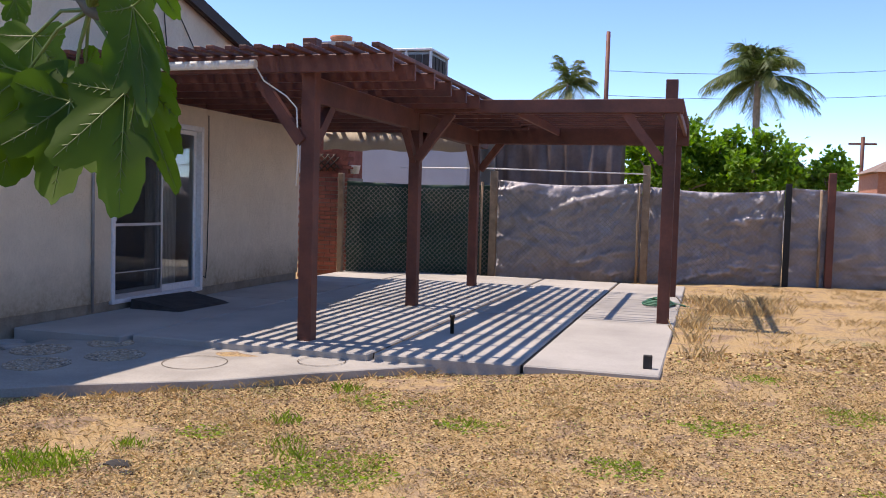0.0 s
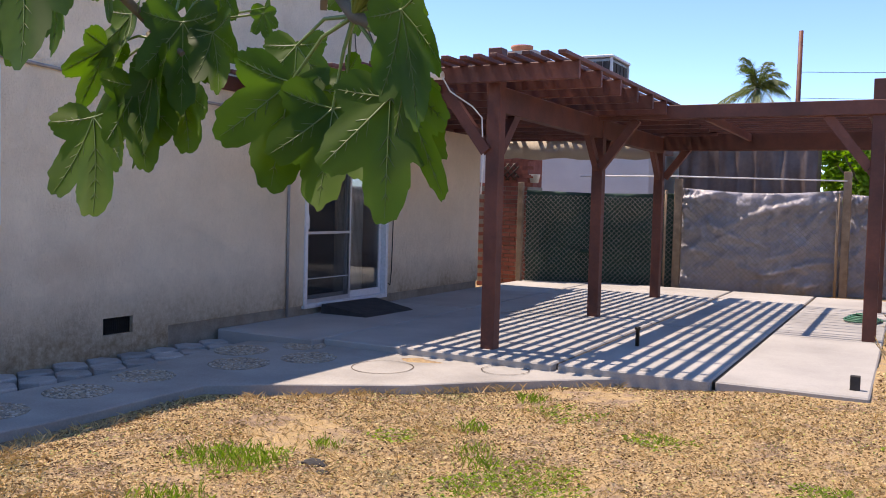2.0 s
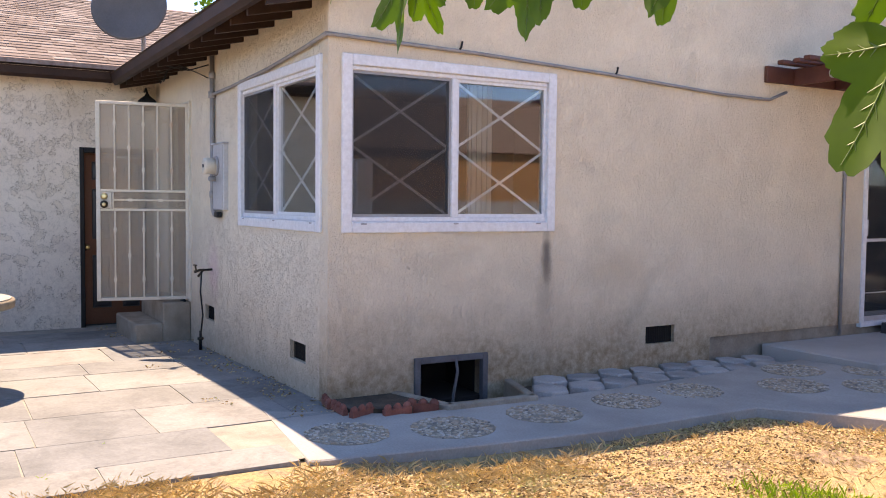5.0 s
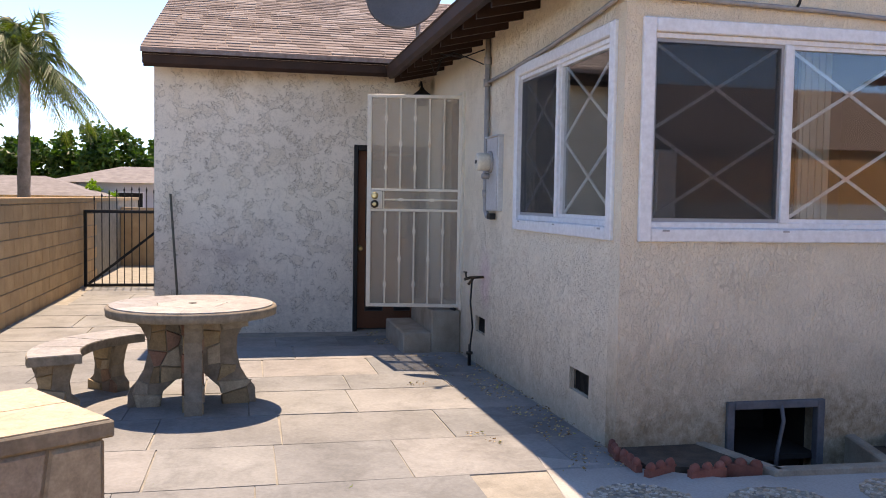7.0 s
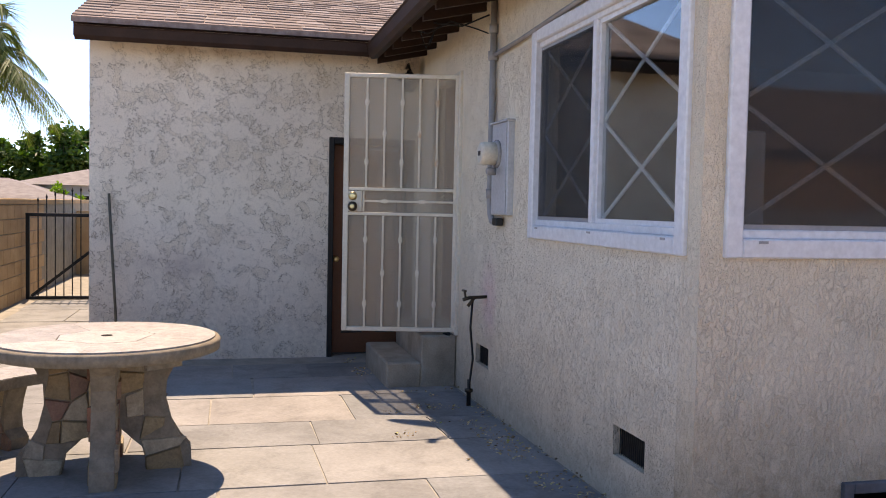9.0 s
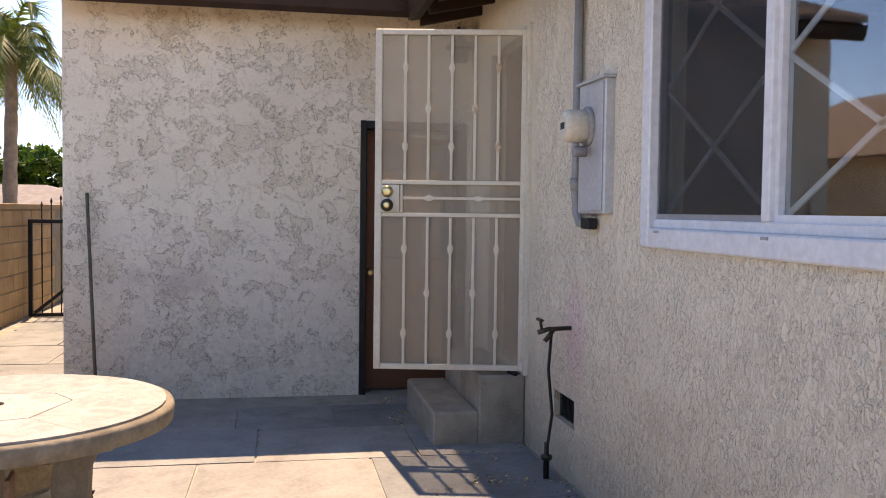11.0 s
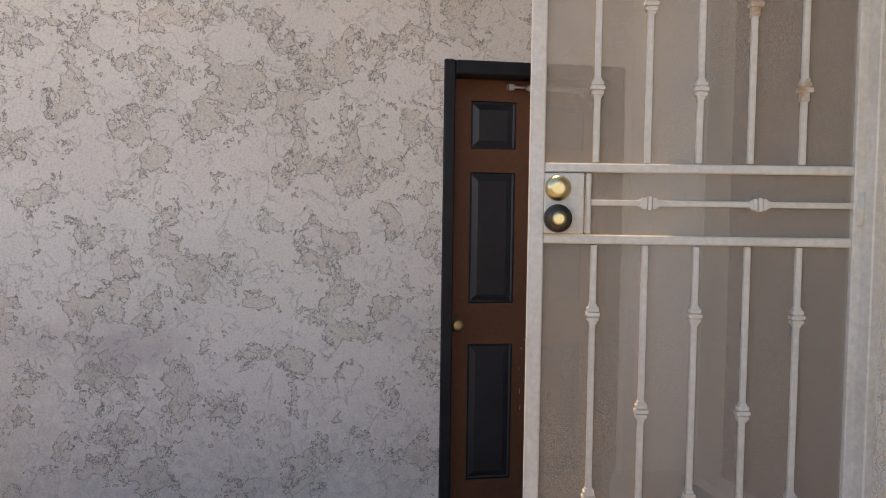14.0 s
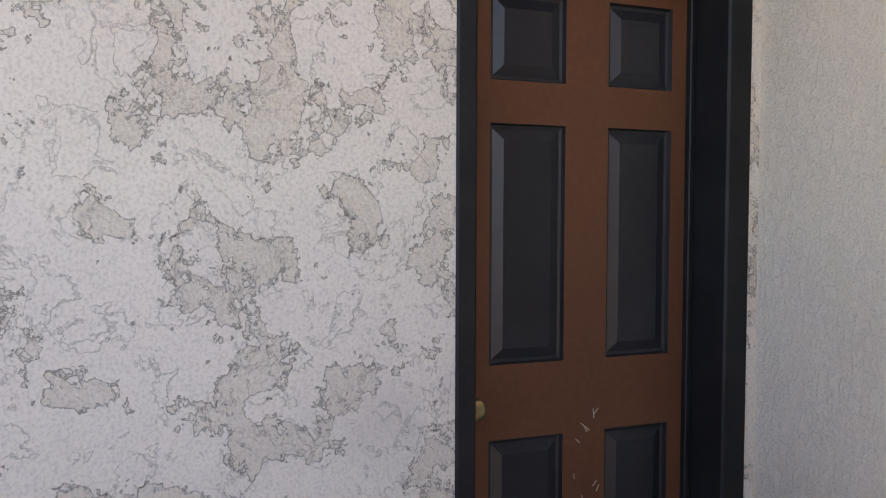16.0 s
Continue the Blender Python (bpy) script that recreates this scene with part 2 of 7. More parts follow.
    bump(nt, b, calc(nt, "MULTIPLY", rough, calc(nt, "SUBTRACT", 1.0, top)), 0.6, 0.004)
    bump(nt, b, fine, 0.25, 0.008)
    bump(nt, b, grain, 0.25, 0.002)
    return m


def glassy(name, tint=(0.8, 0.85, 0.85)):
    m, nt, b = nodes_of(name, 0.02)
    b.inputs["Base Color"].default_value = (*tint, 1)
    b.inputs["Transmission Weight"].default_value = 1.0
    b.inputs["IOR"].default_value = 1.7
    return m


def screen_cloth(name, c, alpha, weave=0):
    """Insect screen or perforated sheet: a fine even see-through weave."""
    m, nt, b = nodes_of(name, 0.7)
    b.inputs["Base Color"].default_value = (*c, 1)
    b.inputs["Alpha"].default_value = alpha
    if weave:
        nt.links.new(ramp(nt, noise_node(nt, place(nt), weave, 2), [(0.38, alpha - 0.22), (0.62, alpha + 0.22)]), b.inputs["Alpha"])
    return m


M_STUCCO = stucco("cream_stucco", (0.84, 0.715, 0.545), (0.76, 0.64, 0.48), 0.85, (((-6.07, 4.87, 1.05), (0.5, 0.085, 0.45), (0.12, 0.10, 0.085), 0.85), ((-6.07, 4.86, 0.75), (0.5, 0.16, 0.6), (0.36, 0.30, 0.23), 0.4), ((-6.07, 5.6, 0.9), (0.5, 0.7, 0.4), (0.50, 0.37, 0.24), 0.3)))
# blots: a pink paint smear, and a near-black blotch high at the wing end
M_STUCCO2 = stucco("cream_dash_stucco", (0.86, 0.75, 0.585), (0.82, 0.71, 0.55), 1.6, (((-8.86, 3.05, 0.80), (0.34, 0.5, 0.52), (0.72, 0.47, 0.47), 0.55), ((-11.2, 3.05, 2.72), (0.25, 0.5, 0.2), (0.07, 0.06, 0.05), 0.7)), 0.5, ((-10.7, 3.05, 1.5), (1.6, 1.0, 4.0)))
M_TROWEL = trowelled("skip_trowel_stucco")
M_WOOD = plain("red_brown_stained_wood", (0.085, 0.025, 0.016), (0.165, 0.050, 0.031), 3.0, 0.62, 0, 0.3, 40, (1, 1, 1), 0.35)
M_EAVE = plain("dark_brown_paint", (0.028, 0.013, 0.009), (0.050, 0.024, 0.016), 4, 0.6, 0, 0.15, 60, spec=0.3)
M_VINYL = plain("white_vinyl", (0.72, 0.73, 0.75), (0.78, 0.79, 0.80), 2, 0.35, 0, 0.03, 30)
M_ALU = plain("mill_aluminium", (0.55, 0.56, 0.57), (0.66, 0.66, 0.67), 5, 0.4, 0.6, 0.05, 60)
M_GALV = plain("grey_painted_steel", (0.46, 0.475, 0.49), (0.58, 0.59, 0.60), 4, 0.45, 0.25, 0.06, 50)
M_CONDUIT = plain("weathered_conduit", (0.26, 0.245, 0.235), (0.36, 0.34, 0.325), 12, 0.6, 0.1, 0.08, 80)
M_CREAM = plain("cream_enamel", (0.66, 0.59, 0.47), (0.72, 0.66, 0.55), 6, 0.42, 0.0, 0.05, 60)
M_RUST = plain("rusty_cream_enamel", (0.45, 0.25, 0.12), (0.66, 0.60, 0.5), 45, 0.6, 0.0, 0.15, 120)
M_CONC = plain("grey_concrete", (0.31, 0.295, 0.27), (0.45, 0.43, 0.395), 1.6, 0.9, 0, 0.25, 70)
M_CONC2 = plain("pale_concrete", (0.35, 0.337, 0.315), (0.47, 0.453, 0.422), 1.2, 0.9, 0, 0.2, 90, vary=0.16)
M_STEP = plain("stained_step_concrete", (0.25, 0.205, 0.155), (0.39, 0.34, 0.27), 5, 0.9, 0, 0.3, 80)
def grimy(m, spots, paint):
    """Lay dark grime with ragged outlines over a material, round given points of the ground."""
    nt = m.node_tree
    b = nt.nodes["Principled BSDF"]
    v = place(nt)
    col = b.inputs["Base Color"].links[0].from_socket
    mottle = ramp(nt, noise_node(nt, v, 6, 7, 0.72, 0.8), [(0.36, 0.15), (0.64, 1.0)])
    for centre, size, amount in spots:
        col = mix(nt, calc(nt, "MULTIPLY", calc(nt, "MULTIPLY", smear(nt, v, centre, size, 0.7), mottle), amount), col, paint)
    nt.links.new(mix(nt, 0.5, col, ramp(nt, noise_node(nt, v, 3.3, 8, 0.75, 0.5), [(0.34, 0.45), (0.54, 1.0)]), "MULTIPLY"), b.inputs["Base Color"])


M_FLAG = plain("pale_flagstone", (0.21, 0.213, 0.208), (0.29, 0.294, 0.287), 1.7, 0.88, 0, 0.35, 45, vary=0.24)
_nt = M_FLAG.node_tree
_b = _nt.nodes["Principled BSDF"]
_tone = ramp(_nt, _nt.nodes.new("ShaderNodeObjectInfo").outputs["Random"], [(0.0, (0.92, 0.96, 1.0)), (0.4, (1.0, 0.98, 0.95)), (0.7, (0.95, 0.97, 0.97)), (1.0, (1.04, 0.965, 0.92))])
_nt.links.new(mix(_nt, 1.0, _b.inputs["Base Color"].links[0].from_socket, _tone, "MULTIPLY"), _b.inputs["Base Color"])
grimy(M_FLAG, (((-10.7, 2.0, 0.0), (1.3, 2.2, 1.0), 0.3), ((-8.9, 2.75, 0.05), (1.5, 0.6, 1.0), 0.5), ((-6.9, 2.75, 0.09), (1.2, 0.45, 1.0), 0.5), ((-6.3, 2.3, 0.1), (0.6, 0.4, 1.0), 0.4)), (0.085, 0.07, 0.055))
M_MORTAR = plain("grey_mortar", (0.24, 0.225, 0.19), (0.36, 0.335, 0.285), 6, 0.95, 0, 0.4, 90)
M_SOIL = plain("dark_soil", (0.045, 0.032, 0.022), (0.10, 0.072, 0.05), 9, 0.95, 0, 0.5, 80)
M_BRICK = plain("red_brick", (0.22, 0.06, 0.04), (0.34, 0.11, 0.075), 9, 0.85, 0, 0.3, 80, vary=0.4)
M_BLOCK = plain("tan_block", (0.46, 0.31, 0.17), (0.58, 0.41, 0.24), 4, 0.9, 0, 0.35, 90, vary=0.2)
M_BLACK = plain("black_paint", (0.011, 0.012, 0.013), (0.02, 0.02, 0.021), 8, 0.5, 0, 0.05, 60, spec=0.25)
# near-black, stands in for the shade inside openings and hollows
M_VOID = plain("black_hollow_shade", (0.008, 0.007, 0.006), (0.014, 0.012, 0.01), 5, 0.95, 0, 0.0)
M_DOORBROWN = plain("brown_door_paint", (0.155, 0.056, 0.027), (0.178, 0.066, 0.032), 3, 0.45, 0, 0.06, 50, spec=0.3)
M_DOORBLACK = plain("black_door_paint", (0.016, 0.016, 0.019), (0.024, 0.024, 0.028), 5, 0.4, 0, 0.05, 40)
M_BRASS = plain("polished_brass", (0.66, 0.50, 0.25), (0.72, 0.57, 0.31), 8, 0.33, 1.0, 0.02, 60)
M_BRONZE = plain("worn_dark_bronze", (0.05, 0.04, 0.03), (0.09, 0.07, 0.05), 20, 0.4, 0.8, 0.03, 80)
M_GLASS = glassy("window_glass")
M_SCREEN = screen_cloth("insect_screen", (0.022, 0.023, 0.026), 0.36)
M_PERF = screen_cloth("tan_perforated_screen", (0.42, 0.355, 0.275), 0.42, 420)
# the rooms' low light is put into this very dark base colour
M_ROOM = plain("painted_dim_room", (0.075, 0.07, 0.065), (0.10, 0.095, 0.085), 1, 0.9, 0, 0.0)
M_STEM = plain("fig_bark", (0.10, 0.085, 0.06), (0.17, 0.145, 0.10), 25, 0.8, 0, 0.3, 90)
M_BARK = plain("palm_trunk_bark", (0.19, 0.155, 0.12), (0.30, 0.25, 0.20), 6, 0.9, 0, 0.4, 30)
M_TARPG = plain("silver_grey_tarp", (0.33, 0.312, 0.335), (0.42, 0.398, 0.42), 1.4, 0.26, 0.0, 0.12, 25)
tn = M_TARPG.node_tree
tb = tn.nodes["Principled BSDF"]
bump(tn, tb, noise_node(tn, place(tn, (1, 1, 1.5)), 14, 6, 0.6, 1.6), 0.8, 0.014)
bump(tn, tb, noise_node(tn, place(tn, (1, 1, 0.8)), 38, 3, 0.5, 0.9), 0.8, 0.008)
M_TARPB = plain("brown_tarp", (0.075, 0.056, 0.055), (0.13, 0.10, 0.095), 2.5, 0.5, 0, 0.3, 14)
M_GREENCLOTH = plain("dark_green_mesh_cloth", (0.008, 0.036, 0.025), (0.018, 0.062, 0.044), 2.0, 0.8, 0, 0.15, 60)
M_WIRE = plain("galvanised_wire", (0.24, 0.23, 0.21), (0.34, 0.32, 0.30), 20, 0.5, 0.5, 0.0)
M_POSTWOOD = plain("weathered_fence_wood", (0.20, 0.135, 0.085), (0.33, 0.24, 0.16), 6, 0.85, 0, 0.3, 50)
M_TERRA = plain("terracotta", (0.42, 0.16, 0.09), (0.52, 0.22, 0.13), 8, 0.8, 0, 0.15, 60)
M_SHINGLE = plain("brown_asphalt_shingle", (0.20, 0.135, 0.11), (0.33, 0.25, 0.21), 14, 0.92, 0, 0.3, 90, vary=0.35)
M_ROOFGREY = plain("weathered_grey_roofing", (0.17, 0.15, 0.14), (0.26, 0.235, 0.22), 3, 0.92, 0, 0.3, 40)
M_WHITEWALL = plain("pale_blue_white_render", (0.50, 0.52, 0.56), (0.58, 0.60, 0.63), 1.5, 0.9, 0, 0.15, 60)
M_ORANGE = plain("tan_ribbed_siding", (0.60, 0.33, 0.15), (0.66, 0.38, 0.19), 2, 0.7, 0, 0.1, 40)
M_MAT = plain("dark_rubber_mat", (0.028, 0.026, 0.026), (0.055, 0.052, 0.05), 9, 0.9, 0, 0.4, 120)
M_AWN = plain("beige_awning_cloth", (0.52, 0.46, 0.37), (0.6, 0.54, 0.45), 3, 0.85, 0, 0.1, 70)
M_HOSE = plain("green_hose", (0.03, 0.14, 0.08), (0.05, 0.2, 0.12), 20, 0.5, 0, 0.0)
M_BLUE = plain("blue_plastic", (0.03, 0.16, 0.55), (0.05, 0.22, 0.65), 10, 0.5, 0, 0.0)
M_WHITEP = plain("white_plastic", (0.7, 0.7, 0.68), (0.78, 0.78, 0.76), 10, 0.5, 0, 0.0)
M_GREYDISH = plain("grey_dish_paint", (0.075, 0.07, 0.068), (0.11, 0.102, 0.10), 3, 0.55, 0, 0.05, 60)


def ground_material():
    """Dry straw lawn: bare soil, bleached thatch and patches of green."""
    m, nt, b = nodes_of("dry_lawn", 0.95)
    v = place(nt)
    big = noise_node(nt, v, 0.55, 5, 0.6)
    mid = noise_node(nt, v, 4.5, 6, 0.65)
    fine = noise_node(nt, v, 42, 5, 0.7)
    straw = mix(nt, ramp(nt, mid, [(0.3, 0.0), (0.7, 1.0)]), (0.40, 0.265, 0.125), (0.62, 0.45, 0.225))
    soil = mix(nt, ramp(nt, fine, [(0.3, 0.0), (0.7, 1.0)]), (0.20, 0.13, 0.08), (0.40, 0.285, 0.19))
    col = mix(nt, ramp(nt, mid, [(0.46, 0.0), (0.60, 1.0)]), straw, soil)
    col = mix(nt, 0.6, col, ramp(nt, fine, [(0.30, 0.3), (0.55, 1.0)]), "MULTIPLY")
    green = calc(nt, "MULTIPLY", ramp(nt, big, [(0.56, 0.0), (0.66, 1.0)]), ramp(nt, mid, [(0.45, 0.0), (0.6, 1.0)]))
    col = mix(nt, calc(nt, "MULTIPLY", green, 0.6), col, (0.15, 0.19, 0.045))
    nt.links.new(col, b.inputs["Base Color"])
    bump(nt, b, fine, 0.9, 0.02)
    bump(nt, b, mid, 0.5, 0.05)
    return m


M_LAWN = ground_material()


def leaf_material(name, c1, c2, back=0.5, veins=False):
    m, nt, b = nodes_of(name, 0.5)
    b.inputs["Specular IOR Level"].default_value = 0.25
    v = place(nt)
    n = noise_node(nt, v, 9, 4)
    info = nt.nodes.new("ShaderNodeNewGeometry")
    k = ramp(nt, info.outputs["Random Per Island"], [(0.0, 0.65), (1.0, 1.25)])
    col = mix(nt, ramp(nt, n, [(0.35, 0.0), (0.65, 1.0)]), c1, c2)
    col = mix(nt, 1.0, col, k, "MULTIPLY")
    nt.links.new(col, b.inputs["Base Color"])
    t = nt.nodes.new("ShaderNodeBsdfTranslucent")
    nt.links.new(mix(nt, 1.0, col, (1.8, 2.1, 0.35), "MULTIPLY"), t.inputs["Color"])
    s = nt.nodes.new("ShaderNodeMixShader")
    s.inputs[0].default_value = back
    nt.links.new(b.outputs[0], s.inputs[1])
    nt.links.new(t.outputs[0], s.inputs[2])
    nt.links.new(s.outputs[0], nt.nodes["Material Output"].inputs["Surface"])
    return m


M_LEAF = leaf_material("fig_leaf", (0.032, 0.070, 0.008), (0.062, 0.115, 0.013), 0.45)
M_VEIN = plain("leaf_vein", (0.12, 0.185, 0.04), (0.17, 0.24, 0.06), 10, 0.5, 0, 0.0)
M_TREE = leaf_material("broad_tree_leaf", (0.085, 0.18, 0.018), (0.15, 0.26, 0.03), 0.4)
M_DARKTREE = leaf_material("dark_hedge_leaf", (0.022, 0.06, 0.014), (0.05, 0.105, 0.022), 0.25)
M_PALM = leaf_material("palm_frond", (0.06, 0.095, 0.035), (0.12, 0.15, 0.06), 0.25)
M_GRASS = leaf_material("green_grass", (0.17, 0.26, 0.04), (0.27, 0.36, 0.07), 0.35)
M_STRAW = leaf_material("dry_straw", (0.52, 0.37, 0.18), (0.70, 0.53, 0.29), 0.04)

# ---- ground, paving and the house shell ----
def height(x, y):
    """The lie of the land: the lawn, falling towards the wing of the house."""
    t = min(max((x + 10.5) / 5.0, 0.0), 1.0)
    d = x + 4.64 if y < 5.58 else (x + 4.62) * 0.582 - (y - 5.58) * 0.812
    dip = math.exp(-(d / 0.38) ** 2) * min(max((y - 2.3) / 0.8, 0.0), 1.0) * (1.0 if y < 7.6 else 0.0)
    up = min(max((y - 5.6) / 2.0, 0.0), 1.0) * min(max((x + 2.0) / 1.2, 0.0), 1.0)
    if -7.6 < x < -5.1 and 3.3 < y < 9.0:
        return -0.25
    rise = min(max((y - 5.4) / 1.9, 0.0), 1.0) * min(max((x + 4.6) / 1.0, 0.0), 1.0) * (1.0 if y < 8.6 else 0.0)
    return -0.035 + 0.115 * t - 0.05 * dip + max(0.10 * up, 0.05 * rise)


def paved(x):
    """Top of the flagstone terrace."""
    t = min(max((x + 10.9) / 4.9, 0.0), 1.0)
    return 0.0 + 0.10 * t


bm = bmesh.new()
xs = [-600, -120, -40, -22, *[-16 + 0.25 * i for i in range(92)], 9, 14, 30, 120, 600]
ys = [-600, -120, -40, -12, *[-4 + 0.25 * i for i in range(94)], 22, 30, 60, 160, 600]
grid = [[bm.verts.new((x, y, height(x, y) + (0.035 * (noise.noise((x * 0.9, y * 0.9, 0)) + 0.5 * noise.noise((x * 2.7, y * 2.7, 3))) if (x > -4.3 and y < 17) else 0))) for x in xs] for y in ys]
for r0, r1 in zip(grid, grid[1:]):
    for k in range(len(xs) - 1):
        bm.faces.new((r0[k], r0[k + 1], r1[k + 1], r1[k])).smooth = True
ground = thing("ground", bm, M_LAWN, "dry straw-coloured lawn with bare soil patches", "lawn", kind="structure")

# terrace bed under the flagstones
bm = bmesh.new()
cuts = [-24, -10.9, -9.5, -8, -7, -6, -4.95]
for a, b in zip(cuts, cuts[1:]):
    y1 = 0.12 if a < -11 else YS
    vs = [bm.verts.new((x, y, z)) for x, y, z in ((a, -1.6, paved(a) - 0.006), (b, -1.6, paved(b) - 0.006), (b, YS, paved(b) - 0.006), (a, YS, paved(a) - 0.006))]
    bm.faces.new(vs)
terrace = thing("pavement_terrace", bm, M_MORTAR, "pale flagstone terrace with mortar joints beside the house", "paving", kind="structure")

# curved concrete walk along the gable wall
def walk_top(y):
    """Top of the concrete walk, rising towards the patio."""
    return 0.10 + 0.05 * min(max((y - 5.5) / 1.7, 0.0), 1.0)


bm = bmesh.new()
edge_out = [(-4.87, 2.45), (-4.72, 3.4), (-4.62, 4.3), (-4.63, 5.0), (-4.62, 5.58), (-4.2, 5.87), (-3.33, 6.36), (-2.83, 6.80), (-2.1, 7.38), (-1.86, 7.56)]
edge_in = [(-6.05, 2.6), (-5.55, 3.4), (-5.55, 4.3), (-5.55, 5.0), (-5.55, 5.58), (-5.55, 6.2), (-5.55, 6.75), (-5.55, 7.2), (-3.4, 7.7), (-1.86, 7.75)]
rings = []
for (xo, yo), (xi, yi) in zip(edge_out, edge_in):
    rings.append([bm.verts.new(p) for p in ((xo, yo, -0.1), (xo, yo, walk_top(yo) - 0.008), (xo - 0.008, yo + 0.006, walk_top(yo)), (xi, yi, walk_top(yi)), (xi, yi, -0.1))])
for r0, r1 in zip(rings, rings[1:]):
    for k in range(4):
        bm.faces.new((r0[k], r1[k], r1[k + 1], r0[k + 1]))
bm.faces.new(rings[0]), bm.faces.new(rings[-1])
walkway = thing("pavement_walk", bm, M_CONC, "grey concrete garden walk with pebble discs let in", "paving", kind="structure")

# raised patio slab
bm = bmesh.new()
box(bm, -6.05, -0.25, 7.55, 15.55, -0.1, 0.194)
patio = thing("pavement_patio", bm, M_SOIL, "raised grey concrete patio with dark open joints", "paving", kind="structure")
for x0, x1, y0 in ((-6.05, -4.885, 7.30), (-4.845, -2.565, 7.42), (-2.525, -1.295, 7.46), (-1.265, -0.2, 7.5)):
    for y1, y2 in ((y0, 10.545), (10.58, 13.095), (13.13, 15.6)):
        bm = bmesh.new()
        box(bm, x0, x1, y1, y2, -0.1, 0.21 if x1 < -1 else 0.206, bevel=0.012)
        part("slab", bm, M_CONC2, patio)

WIN_E = (3.145, 4.93, 1.253, 2.462)
WIN_S = (-8.02, -6.168, 1.253, 2.462)
SLIDE = (8.73, 10.53, 0.27, 2.34)
VENT_E = (5.907, 6.235, 0.297, 0.446)
CRAWL = (3.728, 4.314, -0.12, 0.335)
VENT_S1, VENT_S2 = (-6.79, -6.47, 0.30, 0.44), (-9.15, -8.83, 0.315, 0.455)
DOOR_S = (-10.6, -9.74, 0.45, 2.45)
YN = 13.3


def inset(w, d):
    return (w[0] + d, w[1] - d, w[2] + d, w[3] - d)


bm = bmesh.new()
holed(bm, "x", XW, -0.14, YS, YN, -0.15, 2.75, [inset(WIN_E, 0.05), SLIDE, VENT_E, CRAWL, (6.66, YN, -0.15, 0.31)])
poly = [(YS, 2.75), (YN, 2.75), (YN, 2.93), (8.2, 4.34), (YS, 2.93)]
a = [bm.verts.new((XW, y, z)) for y, z in poly]
b = [bm.verts.new((XW - 0.14, y, z)) for y, z in poly]
bm.faces.new(a), bm.faces.new(b[::-1])
for i in range(5):
    bm.faces.new((a[i], b[i], b[(i + 1) % 5], a[(i + 1) % 5]))
wall_east = thing("wall_east", bm, M_STUCCO, "cream stucco gable wall with dirt splashes near the ground", "wall", kind="structure")

bm = bmesh.new()
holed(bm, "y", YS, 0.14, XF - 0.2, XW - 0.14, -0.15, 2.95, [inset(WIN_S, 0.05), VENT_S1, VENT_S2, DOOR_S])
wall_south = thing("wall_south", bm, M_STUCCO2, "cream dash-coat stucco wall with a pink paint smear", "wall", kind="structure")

bm = bmesh.new()
box(bm, XW - 0.14, XW - 0.025, 6.66, YN, -0.15, 0.31)
footing = thing("trim_footing", bm, M_STEP, "stained concrete footing strip under the stucco", "footing", kind="structure")

DOOR_W = (2.21, 3.02, -0.02, 2.05)
bm = bmesh.new()
holed(bm, "x", XF, -0.2, 0.12, YS, -0.15, 3.0, [DOOR_W])
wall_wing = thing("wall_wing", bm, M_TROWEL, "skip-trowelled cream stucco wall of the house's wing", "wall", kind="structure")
bm = bmesh.new()
box(bm, -20.3, XF - 0.2, 0.12, 0.32, -0.15, 3.0)
box(bm, -20.3, -20.1, 0.32, YN, -0.15, 3.0)
wall_side = thing("wall_wing_side", bm, M_STUCCO, "cream stucco side wall of the wing", "wall", kind="structure")
bm = bmesh.new()
box(bm, -20.3, XW - 0.2, YN - 0.2, YN, -0.15, 2.9)
wall_north = thing("wall_north", bm, M_STUCCO, "cream stucco north wall of the house", "wall", kind="structure")
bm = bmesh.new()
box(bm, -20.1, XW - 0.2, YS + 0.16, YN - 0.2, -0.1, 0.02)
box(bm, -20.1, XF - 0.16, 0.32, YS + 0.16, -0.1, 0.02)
floor_in = thing("floor_indoors", bm, M_ROOM, "floor inside the house, its dimness painted in", "floor", kind="structure")
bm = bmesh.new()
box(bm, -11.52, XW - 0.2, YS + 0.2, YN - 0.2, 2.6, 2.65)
ceiling = thing("ceiling", bm, M_ROOM, "ceiling inside the house, its dimness painted in", "ceiling", kind="structure")
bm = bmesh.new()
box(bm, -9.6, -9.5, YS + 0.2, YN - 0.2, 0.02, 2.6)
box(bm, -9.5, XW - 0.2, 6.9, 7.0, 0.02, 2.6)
wall_in = thing("wall_indoors", bm, M_ROOM, "partition walls inside the house, their dimness painted in", "wall", kind="structure")

# roofs
bm = bmesh.new()
RZ, RP, RY = 4.36, 0.2767, 8.2
for y_e, z_e in ((2.56, 2.80), (13.84, 2.80)):
    v = [(-5.93, y_e, z_e), (-16.5, y_e, z_e), (-16.5, RY, RZ), (-5.93, RY, RZ)]
    lo, hi = [bm.verts.new((x, y, z)) for x, y, z in v], [bm.verts.new((x, y, z + 0.07)) for x, y, z in v]
    bm.faces.new(lo), bm.faces.new(hi)
    for i in range(4):
        bm.faces.new((lo[i], lo[(i + 1) % 4], hi[(i + 1) % 4], hi[i]))
roof_main = thing("roof_main", bm, M_SHINGLE, "low brown shingle gable roof", "roof", kind="structure")
bm = bmesh.new()
